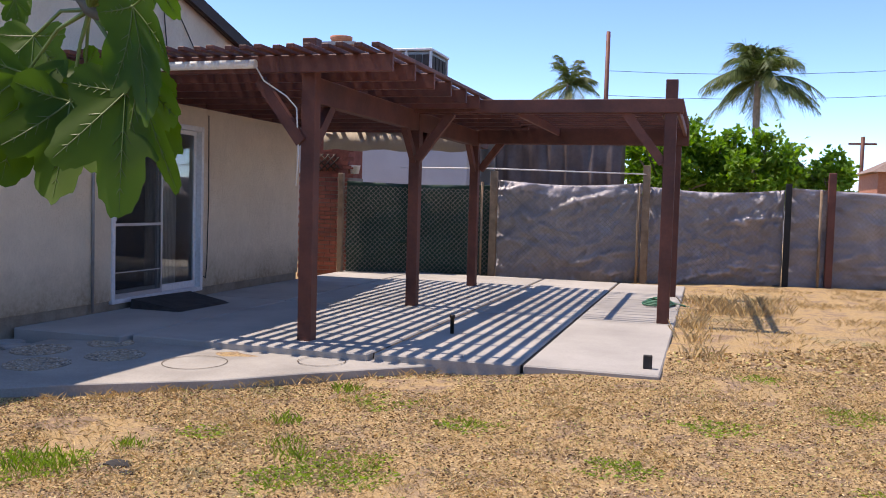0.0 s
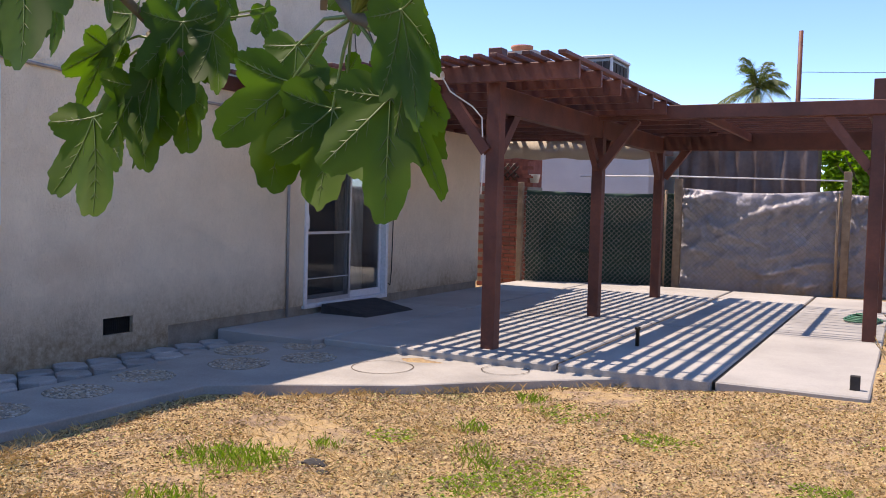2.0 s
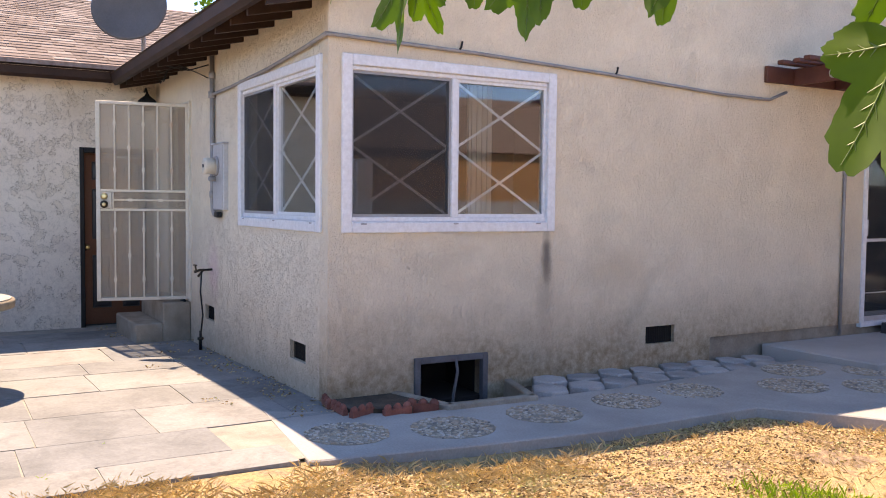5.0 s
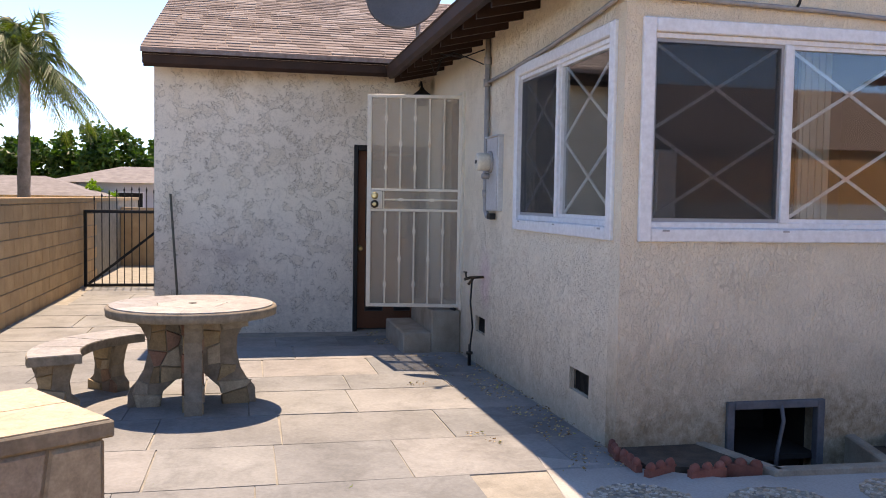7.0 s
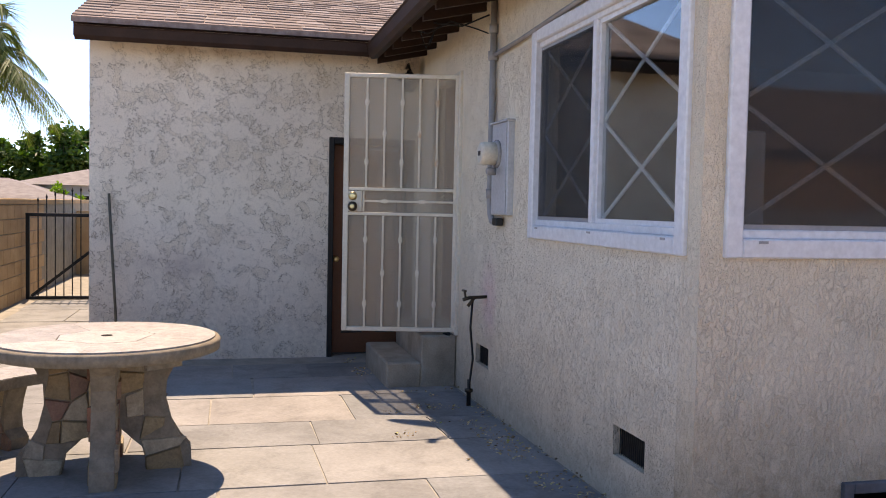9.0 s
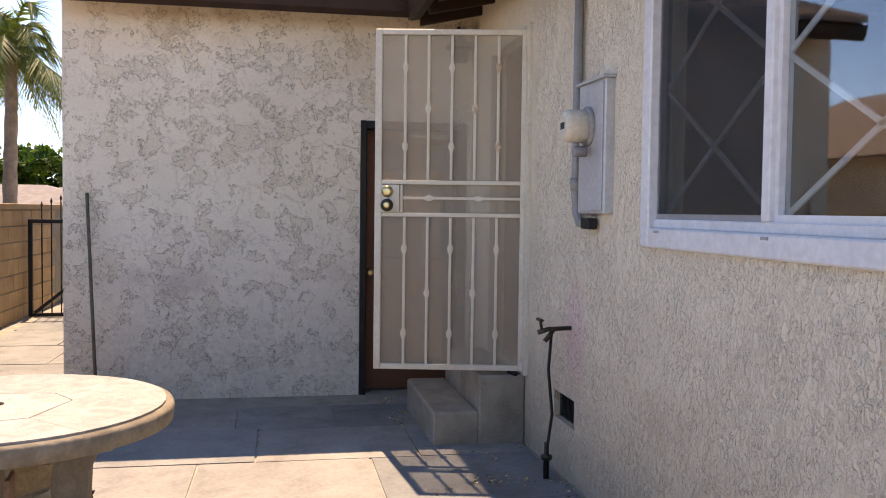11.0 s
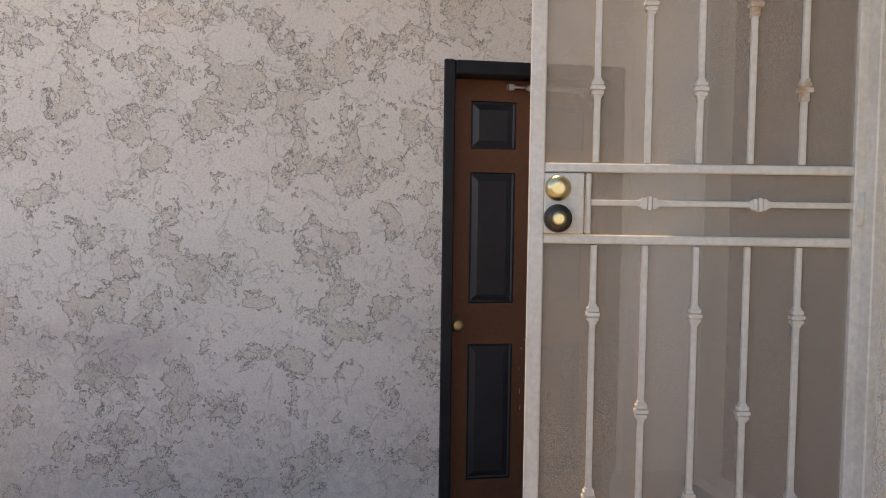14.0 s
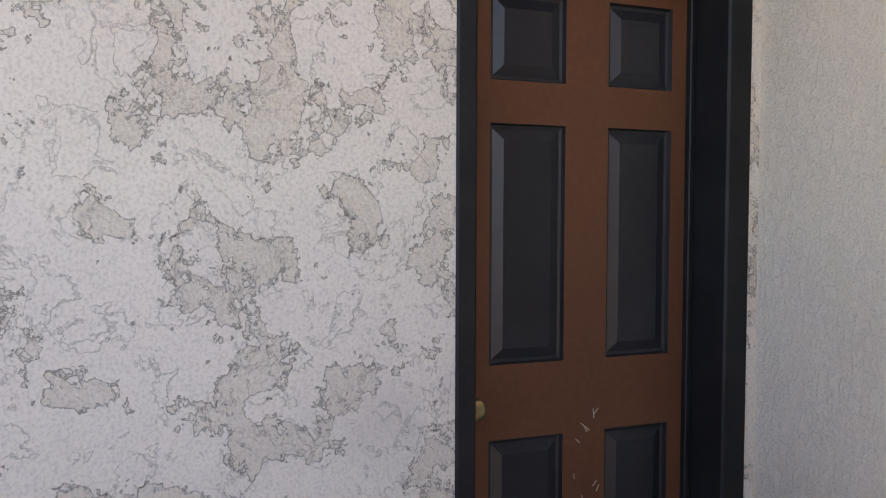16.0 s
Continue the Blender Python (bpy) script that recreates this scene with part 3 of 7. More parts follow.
for x0, x1 in ((-11.0, -15.8), (-20.6, -15.8)):
    v = [(x0, 0.02, 2.9), (x0, 13.3, 2.9), (x1, 13.3, 4.58), (x1, 0.02, 4.58)]
    lo, hi = [bm.verts.new((x, y, z)) for x, y, z in v], [bm.verts.new((x, y, z + 0.05)) for x, y, z in v]
    bm.faces.new(lo), bm.faces.new(hi)
    for i in range(4):
        bm.faces.new((lo[i], lo[(i + 1) % 4], hi[(i + 1) % 4], hi[i]))
roof_wing = thing("roof_wing", bm, M_SHINGLE, "brown asphalt shingle roof over the wing", "roof", kind="structure")

# ---- roof edges ----
soffit = bmesh.new()
v = [(-5.95, 2.58, 2.795), (-11.3, 2.58, 2.795), (-11.3, YS, 2.925), (-5.95, YS, 2.925)]
soffit.faces.new([soffit.verts.new(p) for p in v])
soffit_ob = thing("trim_soffit", soffit, M_EAVE, "dark brown boarded soffit under the eave", "soffit", kind="structure")
for i in range(14):
    x = -6.0 - 0.385 * i
    bm = bmesh.new()
    a = [bm.verts.new((x + dx, y, z)) for dx in (-0.02, 0.02) for y, z in ((2.60, 2.70), (YS, 2.80), (YS, 2.915), (2.60, 2.79))]
    bm.faces.new(a[:4]), bm.faces.new(a[4:][::-1])
    for k in range(4):
        bm.faces.new((a[k], a[(k + 1) % 4], a[4 + (k + 1) % 4], a[4 + k]))
    part("rafter_tail", bm, M_EAVE, soffit_ob)


def gutter(name, p0, p1, out, label):
    """A brown half-square rain gutter from p0 to p1; out: the way it faces."""
    p0, p1, out = Vector(p0), Vector(p1), Vector(out)
    prof = [(0.0, 0.0), (0.0, -0.105), (0.055, -0.115), (0.085, -0.08), (0.10, -0.01), (0.115, 0.0), (0.095, 0.004), (0.072, -0.07), (0.05, -0.1), (0.012, -0.09), (0.012, 0.0)]
    bm = bmesh.new()
    rows = [[bm.verts.new(p + out * a + Vector((0, 0, b))) for a, b in prof] for p in (p0, p1)]
    for k in range(len(prof) - 1):
        bm.faces.new((rows[0][k], rows[0][k + 1], rows[1][k + 1], rows[1][k]))
    bm.faces.new(rows[0]), bm.faces.new(rows[1][::-1])
    return thing(name, bm, M_EAVE, label, "gutter")


gutter("rain_gutter", (-5.93, 2.6, 2.85), (-11.0, 2.6, 2.85), (0, -1, 0), "dark brown rain gutter along the south eave")
gutter("rain_gutter", (-11.06, 0.05, 2.87), (-11.06, 2.52, 2.87), (1, 0, 0), "dark brown rain gutter along the wing's eave")
bm = bmesh.new()
box(bm, -11.1, -11.06, 0.03, 2.62, 2.80, 2.925)
fascia = thing("trim_fascia_wing", bm, M_EAVE, "dark brown fascia board of the wing", "fascia", kind="structure")
bm = bmesh.new()
box(bm, -11.32, -11.1, 0.05, YS, 2.86, 2.89)
tagged(thing("trim_soffit_wing", bm, M_WHITEP, "pale painted soffit board under the wing's eave", "soffit", kind="structure"))
for y_e in (2.56, 13.84):
    bm = bmesh.new()
    sgn = 1 if y_e < RY else -1
    for a, b in (((y_e, 2.74), (RY, RZ - 0.06)),):
        q = [bm.verts.new((x, y, z + dz)) for x in (-5.97, -5.925) for (y, z) in (a, b) for dz in (0, 0.15)]
        for f in ((0, 1, 3, 2), (4, 6, 7, 5), (0, 4, 5, 1), (2, 3, 7, 6), (0, 2, 6, 4), (1, 5, 7, 3)):
            bm.faces.new([q[i] for i in f])
    thing("trim_bargeboard", bm, M_EAVE, "dark brown bargeboard along the gable", "bargeboard", kind="structure")

# roof shingles as overlapping courses on the slope that faces the terrace
bm = bmesh.new()
rng = random.Random(4)
slope = math.atan2(1.68, 4.8)
for c in range(30):
    d = 0.05 + c * 0.165
    y = 0.02
    while y < 6.0:
        w = rng.uniform(0.22, 0.34)
        up = 0.052 + rng.uniform(0.006, 0.014)
        x0, z0 = -11.0 - d * math.cos(slope), 2.9 + d * math.sin(slope)
        x1, z1 = x0 - 0.2 * math.cos(slope), z0 + 0.2 * math.sin(slope)
        q = [bm.verts.new(p) for p in ((x0, y, z0 + up), (x0, y + w - 0.008, z0 + up), (x1, y + w - 0.008, z1 + 0.051), (x1, y, z1 + 0.051), (x0, y, z0 + 0.05), (x0, y + w - 0.008, z0 + 0.05))]
        bm.faces.new(q[:4]), bm.faces.new((q[4], q[5], q[1], q[0]))
        y += w
M_SHING2, _nt, _b = nodes_of("brown_shingle_tabs", 0.93)
_k = ramp(_nt, _nt.nodes.new("ShaderNodeNewGeometry").outputs["Random Per Island"], [(0.0, (0.13, 0.092, 0.078)), (0.5, (0.205, 0.152, 0.13)), (1.0, (0.29, 0.24, 0.215))])
_g = noise_node(_nt, place(_nt), 120, 3)
_nt.links.new(mix(_nt, 0.5, _k, ramp(_nt, _g, [(0.3, 0.4), (0.7, 1.0)]), "MULTIPLY"), _b.inputs["Base Color"])
bump(_nt, _b, _g, 0.4, 0.004)
part("shingle_courses", bm, M_SHING2, roof_wing)["kind"] = "stuff"

# ---- windows ----
def window(name, axis, w, split, screen_low, label):
    """A white vinyl slider: axis x or y is the wall's normal, w its outer edges, split the meeting stile."""
    at, out = (XW, 1) if axis == "x" else (YS, -1)

    def slab(u0, u1, z0, z1, d0, d1, bevel=0.0, bm=None):
        bm = bm or bmesh.new()
        a, b = at + out * d0, at + out * d1
        if axis == "x":
            box(bm, min(a, b), max(a, b), u0, u1, z0, z1, bevel=bevel)
        else:
            box(bm, u0, u1, min(a, b), max(a, b), z0, z1, bevel=bevel)
        return bm

    u0, u1, z0, z1 = w
    win = thing(name, ((at, u0, z0) if axis == "x" else (u0, at, z0)), None, label, "window", kind="structure")
    f = 0.075
    for n, e in (("frame_side", (u0, u0 + f, z0, z1)), ("frame_side", (u1 - f, u1, z0, z1)), ("frame_head", (u0 + f, u1 - f, z1 - f, z1)), ("window_sill", (u0 + f, u1 - f, z0, z0 + f))):
        bm = slab(*e, -0.06, 0.022, 0.006)
        part(n, bm, M_VINYL, win)
    for e in ((u0 + f, u1 - f, z0 + f, z0 + f + 0.035), (u0 + f, u1 - f, z1 - f - 0.03, z1 - f)):
        part("inner_frame", slab(*e, -0.07, -0.002, 0.004), M_VINYL, win)
    part("meeting_stile", slab(split - 0.022, split + 0.022, z0 + f + 0.035, z1 - f - 0.03, -0.06, 0.004, 0.004), M_VINYL, win)
    ga, gb, za, zb = u0 + f, u1 - f, z0 + f + 0.035, z1 - f - 0.03
    panes = ((ga, split - 0.022), (split + 0.022, gb))
    for k, (a, b) in enumerate(panes):
        e = 0.022
        bm = bmesh.new()
        for q in ((a, a + e, za, zb), (b - e, b, za, zb), (a + e, b - e, za, za + e), (a + e, b - e, zb - e, zb)):
            slab(*q, -0.055, -0.015, 0.0, bm)
        part("sash", bm, M_VINYL if k else M_GREYSASH, win)
        bm = bmesh.new()
        slab(a + e, b - e, za + e, zb - e, -0.040, -0.036, 0.0, bm)
        p = part("pane", bm, M_GLASS, win)
        p.visible_shadow = False
        zm = (za + zb) / 2
        for (ua, va), (ub, vb) in (((a + e, zb - e), (b - e, zm + 0.01)), ((a + e, zm + 0.01), (b - e, zb - e)), ((a + e, zm - 0.01), (b - e, za + e)), ((a + e, za + e), (b - e, zm - 0.01))):
            ln = math.hypot(ub - ua, vb - va)
            bm = bmesh.new()
            ang = math.atan2(vb - va, ub - ua)
            if axis == "x":
                m = Matrix.Translation((at - 0.049, ua, va)) @ Matrix.Rotation(ang, 4, "X") @ Matrix.Rotation(math.pi / 2, 4, "Z")
            else:
                m = Matrix.Translation((ua, at + 0.049, va)) @ Matrix.Rotation(-ang, 4, "Y")
            box(bm, 0, ln, -0.004, 0.004, -0.009, 0.009, m)
            part("grille_bar", bm, M_VINYL, win)
    a, b = panes[0]
    bm = bmesh.new()
    slab(a + 0.02, b - 0.02, za + 0.02, zb - 0.02, -0.012, -0.010, 0.0, bm)
    part("insect_screen", bm, M_SCREEN, win, "dark grey insect screen")
    for u in (u0 + 0.16, (u0 + u1) / 2, u1 - 0.16):
        part("weep_cover", slab(u - 0.02, u + 0.02, z0 + f - 0.018, z0 + f - 0.008, 0.02, 0.025), M_GREYSASH, win)
    return win


M_GREYSASH = plain("grey_screen_frame", (0.30, 0.30, 0.31), (0.36, 0.36, 0.37), 6, 0.5, 0, 0.02)
window("window_1", "x", WIN_E, 4.03, True, "white vinyl sliding window with crossed grilles and a screen")
window("window_2", "y", WIN_S, -7.13, True, "white vinyl corner window with crossed grilles and a screen")
bm = bmesh.new()
for k in range(9):
    box(bm, -6.75 + 0.006 * (k % 2), -6.72 + 0.006 * (k % 2), 4.55 + k * 0.025, 4.572 + k * 0.025, 1.1, 2.5)
thing("curtain", bm, M_AWN, "thin white curtain hanging inside the window", "curtain")
bm = bmesh.new()
box(bm, -6.85, -6.42, 3.42, 3.55, 0.02, 1.78, bevel=0.01)
thing("cabinet", bm, M_WHITEP, "plain white cabinet standing inside the window", "cabinet")

# sliding glass door
slide = thing("door_sliding", (XW, 8.73, 0.27), None, "white sliding patio door with a grey screen panel", "door", kind="structure")
y0, y1, z0, z1 = SLIDE
for q, n in (((y0, y0 + 0.055, z0, z1), "frame_side"), ((y1 - 0.055, y1, z0, z1), "frame_side"), ((y0 + 0.055, y1 - 0.055, z1 - 0.06, z1), "frame_head"), ((y0 + 0.055, y1 - 0.055, z0, z0 + 0.05), "threshold")):
    bm = bmesh.new()
    box(bm, XW - 0.12, XW + 0.02, *q, bevel=0.005)
    part(n, bm, M_VINYL, slide)
for n, a, b, d, mat in (("glass_panel", 9.66, y1 - 0.055, -0.075, M_VINYL), ("glass_panel", y0 + 0.055, 9.76, -0.11, M_VINYL), ("screen_panel", y0 + 0.06, 9.70, -0.03, M_ALU)):
    bm = bmesh.new()
    e = 0.05 if mat is M_VINYL else 0.03
    za, zb = z0 + 0.052, z1 - 0.062
    for q in ((a, a + e, za, zb), (b - e, b, za, zb), (a + e, b - e, za, za + e * 1.6), (a + e, b - e, zb - e, zb)):
        box(bm, XW + d - 0.014, XW + d + 0.014, *q)
    if n == "screen_panel":
        box(bm, XW + d - 0.014, XW + d + 0.014, a + e, b - e, 1.12, 1.15)
        box(bm, XW + d - 0.010, XW + d + 0.010, a + e, b - e, 0.60, 0.61)
    panel = part(n, bm, mat, slide)
    bm = bmesh.new()
    box(bm, XW + d - 0.003, XW + d + 0.003, a + e, b - e, za + e * 1.6, zb - e)
    if n == "screen_panel":
        part("screen_cloth", bm, M_SCREEN, panel)
        bm = bmesh.new()
        box(bm, XW - 0.02, XW + 0.015, a + 0.004, a + 0.022, 1.18, 1.34, bevel=0.004)
        part("handle", bm, M_ALU, panel)
    else:
        g = part("pane", bm, M_GLASS, panel)
        g.visible_shadow = False
bm = bmesh.new()
for k in range(22):
    y = 9.85 + k * 0.03
    box(bm, -6.45, -6.44, y, y + 0.024, 0.3, 2.3, pose(0, 0, 0))
thing("vertical_blind", bm, M_AWN, "pale vertical blind drawn behind the patio door", "blind")

# ramp mat before the patio door
bm = bmesh.new()
a = [bm.verts.new(p) for p in ((-5.98, 8.95, 0.21), (-5.35, 8.95, 0.21), (-5.32, 9.95, 0.21), (-5.98, 10.15, 0.21), (-5.98, 8.97, 0.315), (-5.42, 8.98, 0.238), (-5.38, 9.95, 0.232), (-5.98, 10.13, 0.30))]
for f in ((0, 3, 2, 1), (4, 5, 6, 7), (0, 1, 5, 4), (1, 2, 6, 5), (2, 3, 7, 6), (3, 0, 4, 7)):
    bm.faces.new([a[i] for i in f])
thing("door_mat", bm, M_MAT, "black rubber ramp mat before the patio door", "mat")

# ---- fixtures on the walls ----
bm = bmesh.new()
tube(bm, [(XW + 0.03, 3.02, 2.572), (XW + 0.02, 4.2, 2.55), (XW + 0.022, 5.4, 2.50), (XW + 0.02, 6.7, 2.43), (XW + 0.03, 7.3, 2.42), (XW + 0.05, 7.5, 2.5)], 0.014)
tube(bm, [(XW + 0.03, 3.02, 2.572), (-6.4, YS - 0.025, 2.54), (-7.2, YS - 0.02, 2.49), (-8.2, YS - 0.02, 2.455), (-8.82, YS - 0.03, 2.44)], 0.014)
cond = thing("conduit", bm, M_CONDUIT, "grey metal conduit wrapped round the house corner", "conduit")
for p in ((XW + 0.015, 4.05, 2.555), (XW + 0.015, 5.5, 2.495)):
    bm = bmesh.new()
    tube(bm, [p, (p[0] + 0.03, p[1], p[2] + 0.02), (p[0] + 0.03, p[1] + 0.01, p[2] + 0.06), (p[0] + 0.01, p[1] + 0.02, p[2] + 0.06)], 0.008)
    part("hook", bm, M_BLACK, cond)
bm = bmesh.new()
tube(bm, [(XW + 0.02, 8.41, 0.22), (XW + 0.02, 8.41, 2.42)], 0.016)
thing("downpipe", bm, M_CONDUIT, "thin grey pipe up the stucco wall", "pipe")
bm = bmesh.new()
tube(bm, [(XW + 0.012, 10.64, 2.5), (XW + 0.012, 10.66, 1.5), (XW + 0.014, 10.63, 0.6), (XW + 0.016, 10.60, 0.42), (XW + 0.014, 10.55, 0.45)], 0.006)
thing("cable", bm, M_BLACK, "black cable hanging beside the patio door", "cable")
bm = bmesh.new()
tube(bm, [(XW + 0.01, 9.6, 3.9), (XW + 0.01, 9.75, 2.95)], 0.006)
tube(bm, [(XW + 0.012, 9.75, 3.85), (XW + 0.012, 10.6, 2.95)], 0.006)
thing("cable", bm, M_BLACK, "black cables strung down the gable", "cable")

# meter, cabinet and riser
bm = bmesh.new()
tube(bm, [(-8.775, YS - 0.03, 2.85), (-8.775, YS - 0.03, 1.46), (-8.757, YS - 0.03, 1.38), (-8.71, YS - 0.03, 1.335), (-8.6, YS - 0.035, 1.335)], 0.022, 10)
riser = thing("service_riser", bm, M_CONDUIT, "grey electrical riser pipe bent under the meter cabinet", "pipe")
for z, r in ((2.44, 0.034), (2.62, 0.03), (1.52, 0.028)):
    bm = bmesh.new()
    tube(bm, [(-8.775, YS - 0.03, z - 0.03), (-8.775, YS - 0.03, z + 0.03)], r, 10)
    part("coupling", bm, M_CONDUIT, riser)
bm = bmesh.new()
box(bm, -8.62, -8.52, YS - 0.06, YS - 0.012, 1.31, 1.36, bevel=0.006)
part("elbow_fitting", bm, M_BLACK, riser)
cab = thing("meter_cabinet", (-8.5, YS, 1.38), None, "grey steel electrical cabinet with a round meter", "electrical cabinet")
bm = bmesh.new()
box(bm, -8.705, -8.365, YS - 0.045, YS + 0.02, 1.38, 1.975, bevel=0.006)
part("body", bm, M_GALV, cab)
bm = bmesh.new()
box(bm, -8.54, -8.38, YS - 0.052, YS - 0.046, 1.395, 1.955, bevel=0.002)
part("cover", bm, M_GALV, cab)
bm = bmesh.new()
box(bm, -8.72, -8.35, YS - 0.06, YS, 1.972, 1.985, bevel=0.002)
part("drip_cap", bm, M_GALV, cab)
bm = bmesh.new()
lathe(bm, [(0.09, 0), (0.09, 0.02), (0.078, 0.026)], 28, pose(-8.555, YS - 0.046, 1.775, 90))
part("meter_ring", bm, M_CONDUIT, cab)
bm = bmesh.new()
lathe(bm, [(0.074, 0.0), (0.074, 0.10), (0.068, 0.118), (0.055, 0.124)], 28, pose(-8.555, YS - 0.05, 1.775, 90))
met = part("meter", bm, M_CREAM, cab, "cream round electricity meter")
bm = bmesh.new()
box(bm, -8.58, -8.53, YS - 0.1765, YS - 0.173, 1.76, 1.79)
part("dial", bm, M_BLACK, met)
bm = bmesh.new()
lathe(bm, [(0.025, 0), (0.025, 0.05), (0.018, 0.06)], 12, pose(-8.535, YS - 0.07, 1.66, 90, 0, 0))
part("seal", bm, M_CONDUIT, cab)

# faucet
bm = bmesh.new()
tube(bm, [(-8.9, YS + 0.01, 0.81), (-8.9, YS - 0.12, 0.805), (-8.9, YS - 0.17, 0.79)], [0.011, 0.012, 0.013])
tube(bm, [(-8.9, YS - 0.09, 0.80), (-8.9, YS - 0.135, 0.745)], [0.011, 0.013])
fau = thing("faucet", bm, M_BRONZE, "dark bronze garden tap on the wall", "tap")
bm = bmesh.new()
tube(bm, [(-8.9, YS - 0.15, 0.80), (-8.9, YS - 0.16, 0.85)], 0.008)
box(bm, -8.94, -8.86, YS - 0.172, YS - 0.152, 0.845, 0.86, bevel=0.005)
part("handle", bm, M_BRONZE, fau)
bm = bmesh.new()
tube(bm, [(-8.9, YS - 0.1, 0.80), (-8.91, YS - 0.11, 0.6), (-8.9, YS - 0.09, 0.38), (-8.94, YS - 0.1, 0.2), (-8.93, YS - 0.1, 0.05)], 0.008)
thing("drip_line", bm, M_BLACK, "thin black tube hanging from the tap", "hose")
bm = bmesh.new()
lathe(bm, [(0.016, 0), (0.016, 0.1), (0.03, 0.105), (0.03, 0.125), (0.012, 0.13), (0.012, 0.19)], 10, pose(-8.95, YS - 0.1, 0.035))
thing("riser_valve", bm, M_BRONZE, "short dark sprinkler riser by the wall", "valve")

# foundation vents and the crawl-space hatch
def vent(name, axis, w, label):
    at, s = (XW, -1) if axis == "x" else (YS, 1)
    u0, u1, z0, z1 = w
    v = thing(name, ((at, u0, z0) if axis == "x" else (u0, at, z0)), None, label, "vent")
    # black sheet close behind the mesh paints the vent's inner shade
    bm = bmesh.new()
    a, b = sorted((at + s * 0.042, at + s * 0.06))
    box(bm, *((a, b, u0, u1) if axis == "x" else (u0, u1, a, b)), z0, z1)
    part("shade_backing", bm, M_VOID, v)
    bm = bmesh.new()
    a, b = sorted((at + s * 0.03, at + s * 0.034))
    n = int((u1 - u0) / 0.02)
    for i in range(n):
        u = u0 + (i + 0.5) * (u1 - u0) / n
        box(bm, *((a, b, u - 0.001, u + 0.001) if axis == "x" else (u - 0.001, u + 0.001, a, b)), z0, z1)
    part("wire_mesh", bm, M_BLACK, v)


vent("wall_vent", "x", VENT_E, "black meshed foundation vent in the stucco")
vent("wall_vent", "y", VENT_S1, "black meshed foundation vent in the stucco")
vent("wall_vent", "y", VENT_S2, "black meshed foundation vent in the stucco")
M_HATCH = plain("dark_grey_hatch_paint", (0.085, 0.09, 0.10), (0.14, 0.145, 0.155), 8, 0.7, 0, 0.2, 60)
hatch = thing("crawl_hatch", (XW, 4.02, -0.1), None, "grey wooden crawl-space hatch frame with torn screen", "hatch")
y0, y1, z0, z1 = CRAWL
for q in ((y0 - 0.015, y0 + 0.03, z0, z1 + 0.02), (y1 - 0.03, y1 + 0.015, z0, z1 + 0.02), (y0 + 0.03, y1 - 0.03, z1 - 0.025, z1 + 0.02)):
    bm = bmesh.new()
    box(bm, XW - 0.03, XW + 0.025, *q, bevel=0.004)
    part("frame_board", bm, M_HATCH, hatch)
bm = bmesh.new()
tube(bm, [(XW + 0.015, 4.05, z1), (XW + 0.03, 4.06, 0.24), (XW + 0.02, 4.03, 0.05), (XW + 0.01, 4.03, z0)], 0.012, 6)
part("divider", bm, M_HATCH, hatch)
# black sheets put in for the unlit depth behind the hatch
bm = bmesh.new()
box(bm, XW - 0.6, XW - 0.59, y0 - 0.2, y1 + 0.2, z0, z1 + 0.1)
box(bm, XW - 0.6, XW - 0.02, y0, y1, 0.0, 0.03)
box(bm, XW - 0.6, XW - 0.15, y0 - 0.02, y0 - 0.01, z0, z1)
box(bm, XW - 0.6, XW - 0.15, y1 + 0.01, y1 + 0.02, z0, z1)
part("black_shade_sheets", bm, M_VOID, hatch)
well = thing("crawl_well", (-5.8, 4.0, 0.0), None, "low concrete kerb round the crawl-space well", "kerb")
for pts in (((-6.06, 3.56), (-5.55, 3.70)), ((-5.55, 3.70), (-5.52, 4.36)), ((-5.52, 4.36), (-6.06, 4.52))):
    (xa, ya), (xb, yb) = pts
    ln, ang = math.hypot(xb - xa, yb - ya), math.degrees(math.atan2(yb - ya, xb - xa))
    bm = bmesh.new()
    box(bm, -0.01, ln + 0.03, -0.035, 0.035, -0.15, 0.135, pose(xa, ya, 0, 0, 0, ang), 0.008)
    part("kerb", bm, M_STEP, well)
bm = bmesh.new()
prism(bm, [(-6.06, 3.58), (-5.56, 3.72), (-5.54, 4.34), (-6.06, 4.5)], -0.08, -0.05)
part("well_floor", bm, M_SOIL, well)

# scalloped brick edging round a small bed at the corner
bm = bmesh.new()
prism(bm, [(-6.06, 3.06), (-5.72, 3.08), (-5.62, 3.45), (-5.75, 3.6), (-6.06, 3.56)], 0.05, 0.125)
bed = thing("planter_bed", bm, M_SOIL, "small bare soil bed at the house corner", "flower bed")
ed = bmesh.new()
for k in range(3):
    lathe(ed, [(0.001, -0.02), (0.022, -0.016), (0.033, 0.0), (0.022, 0.016), (0.001, 0.02)], 10, pose(0, -0.075 + 0.075 * k, 0.03, 0, 90, 0))
box(ed, -0.018, 0.018, -0.105, 0.105, -0.04, 0.026)
edge_mesh = mesh_of("edging_brick", ed, M_BRICK)
pts = [(-6.0, 3.02, 78), (-5.8, 3.02, 90), (-5.66, 3.12, 25), (-5.59, 3.34, 8), (-5.63, 3.55, -35)]
for x, y, a in pts:
    o = part("edging_brick", edge_mesh, None, bed)
    o.matrix_basis = pose(x, y, 0.11, 0, 0, a)
    o.matrix_parent_inverse = Matrix()

# ---- doors of the wing ----
dw = thing("door_wing", (XF - 0.14, 2.21, 0.0), None, "brown six-panel door with black panels in a black frame", "door", kind="structure")
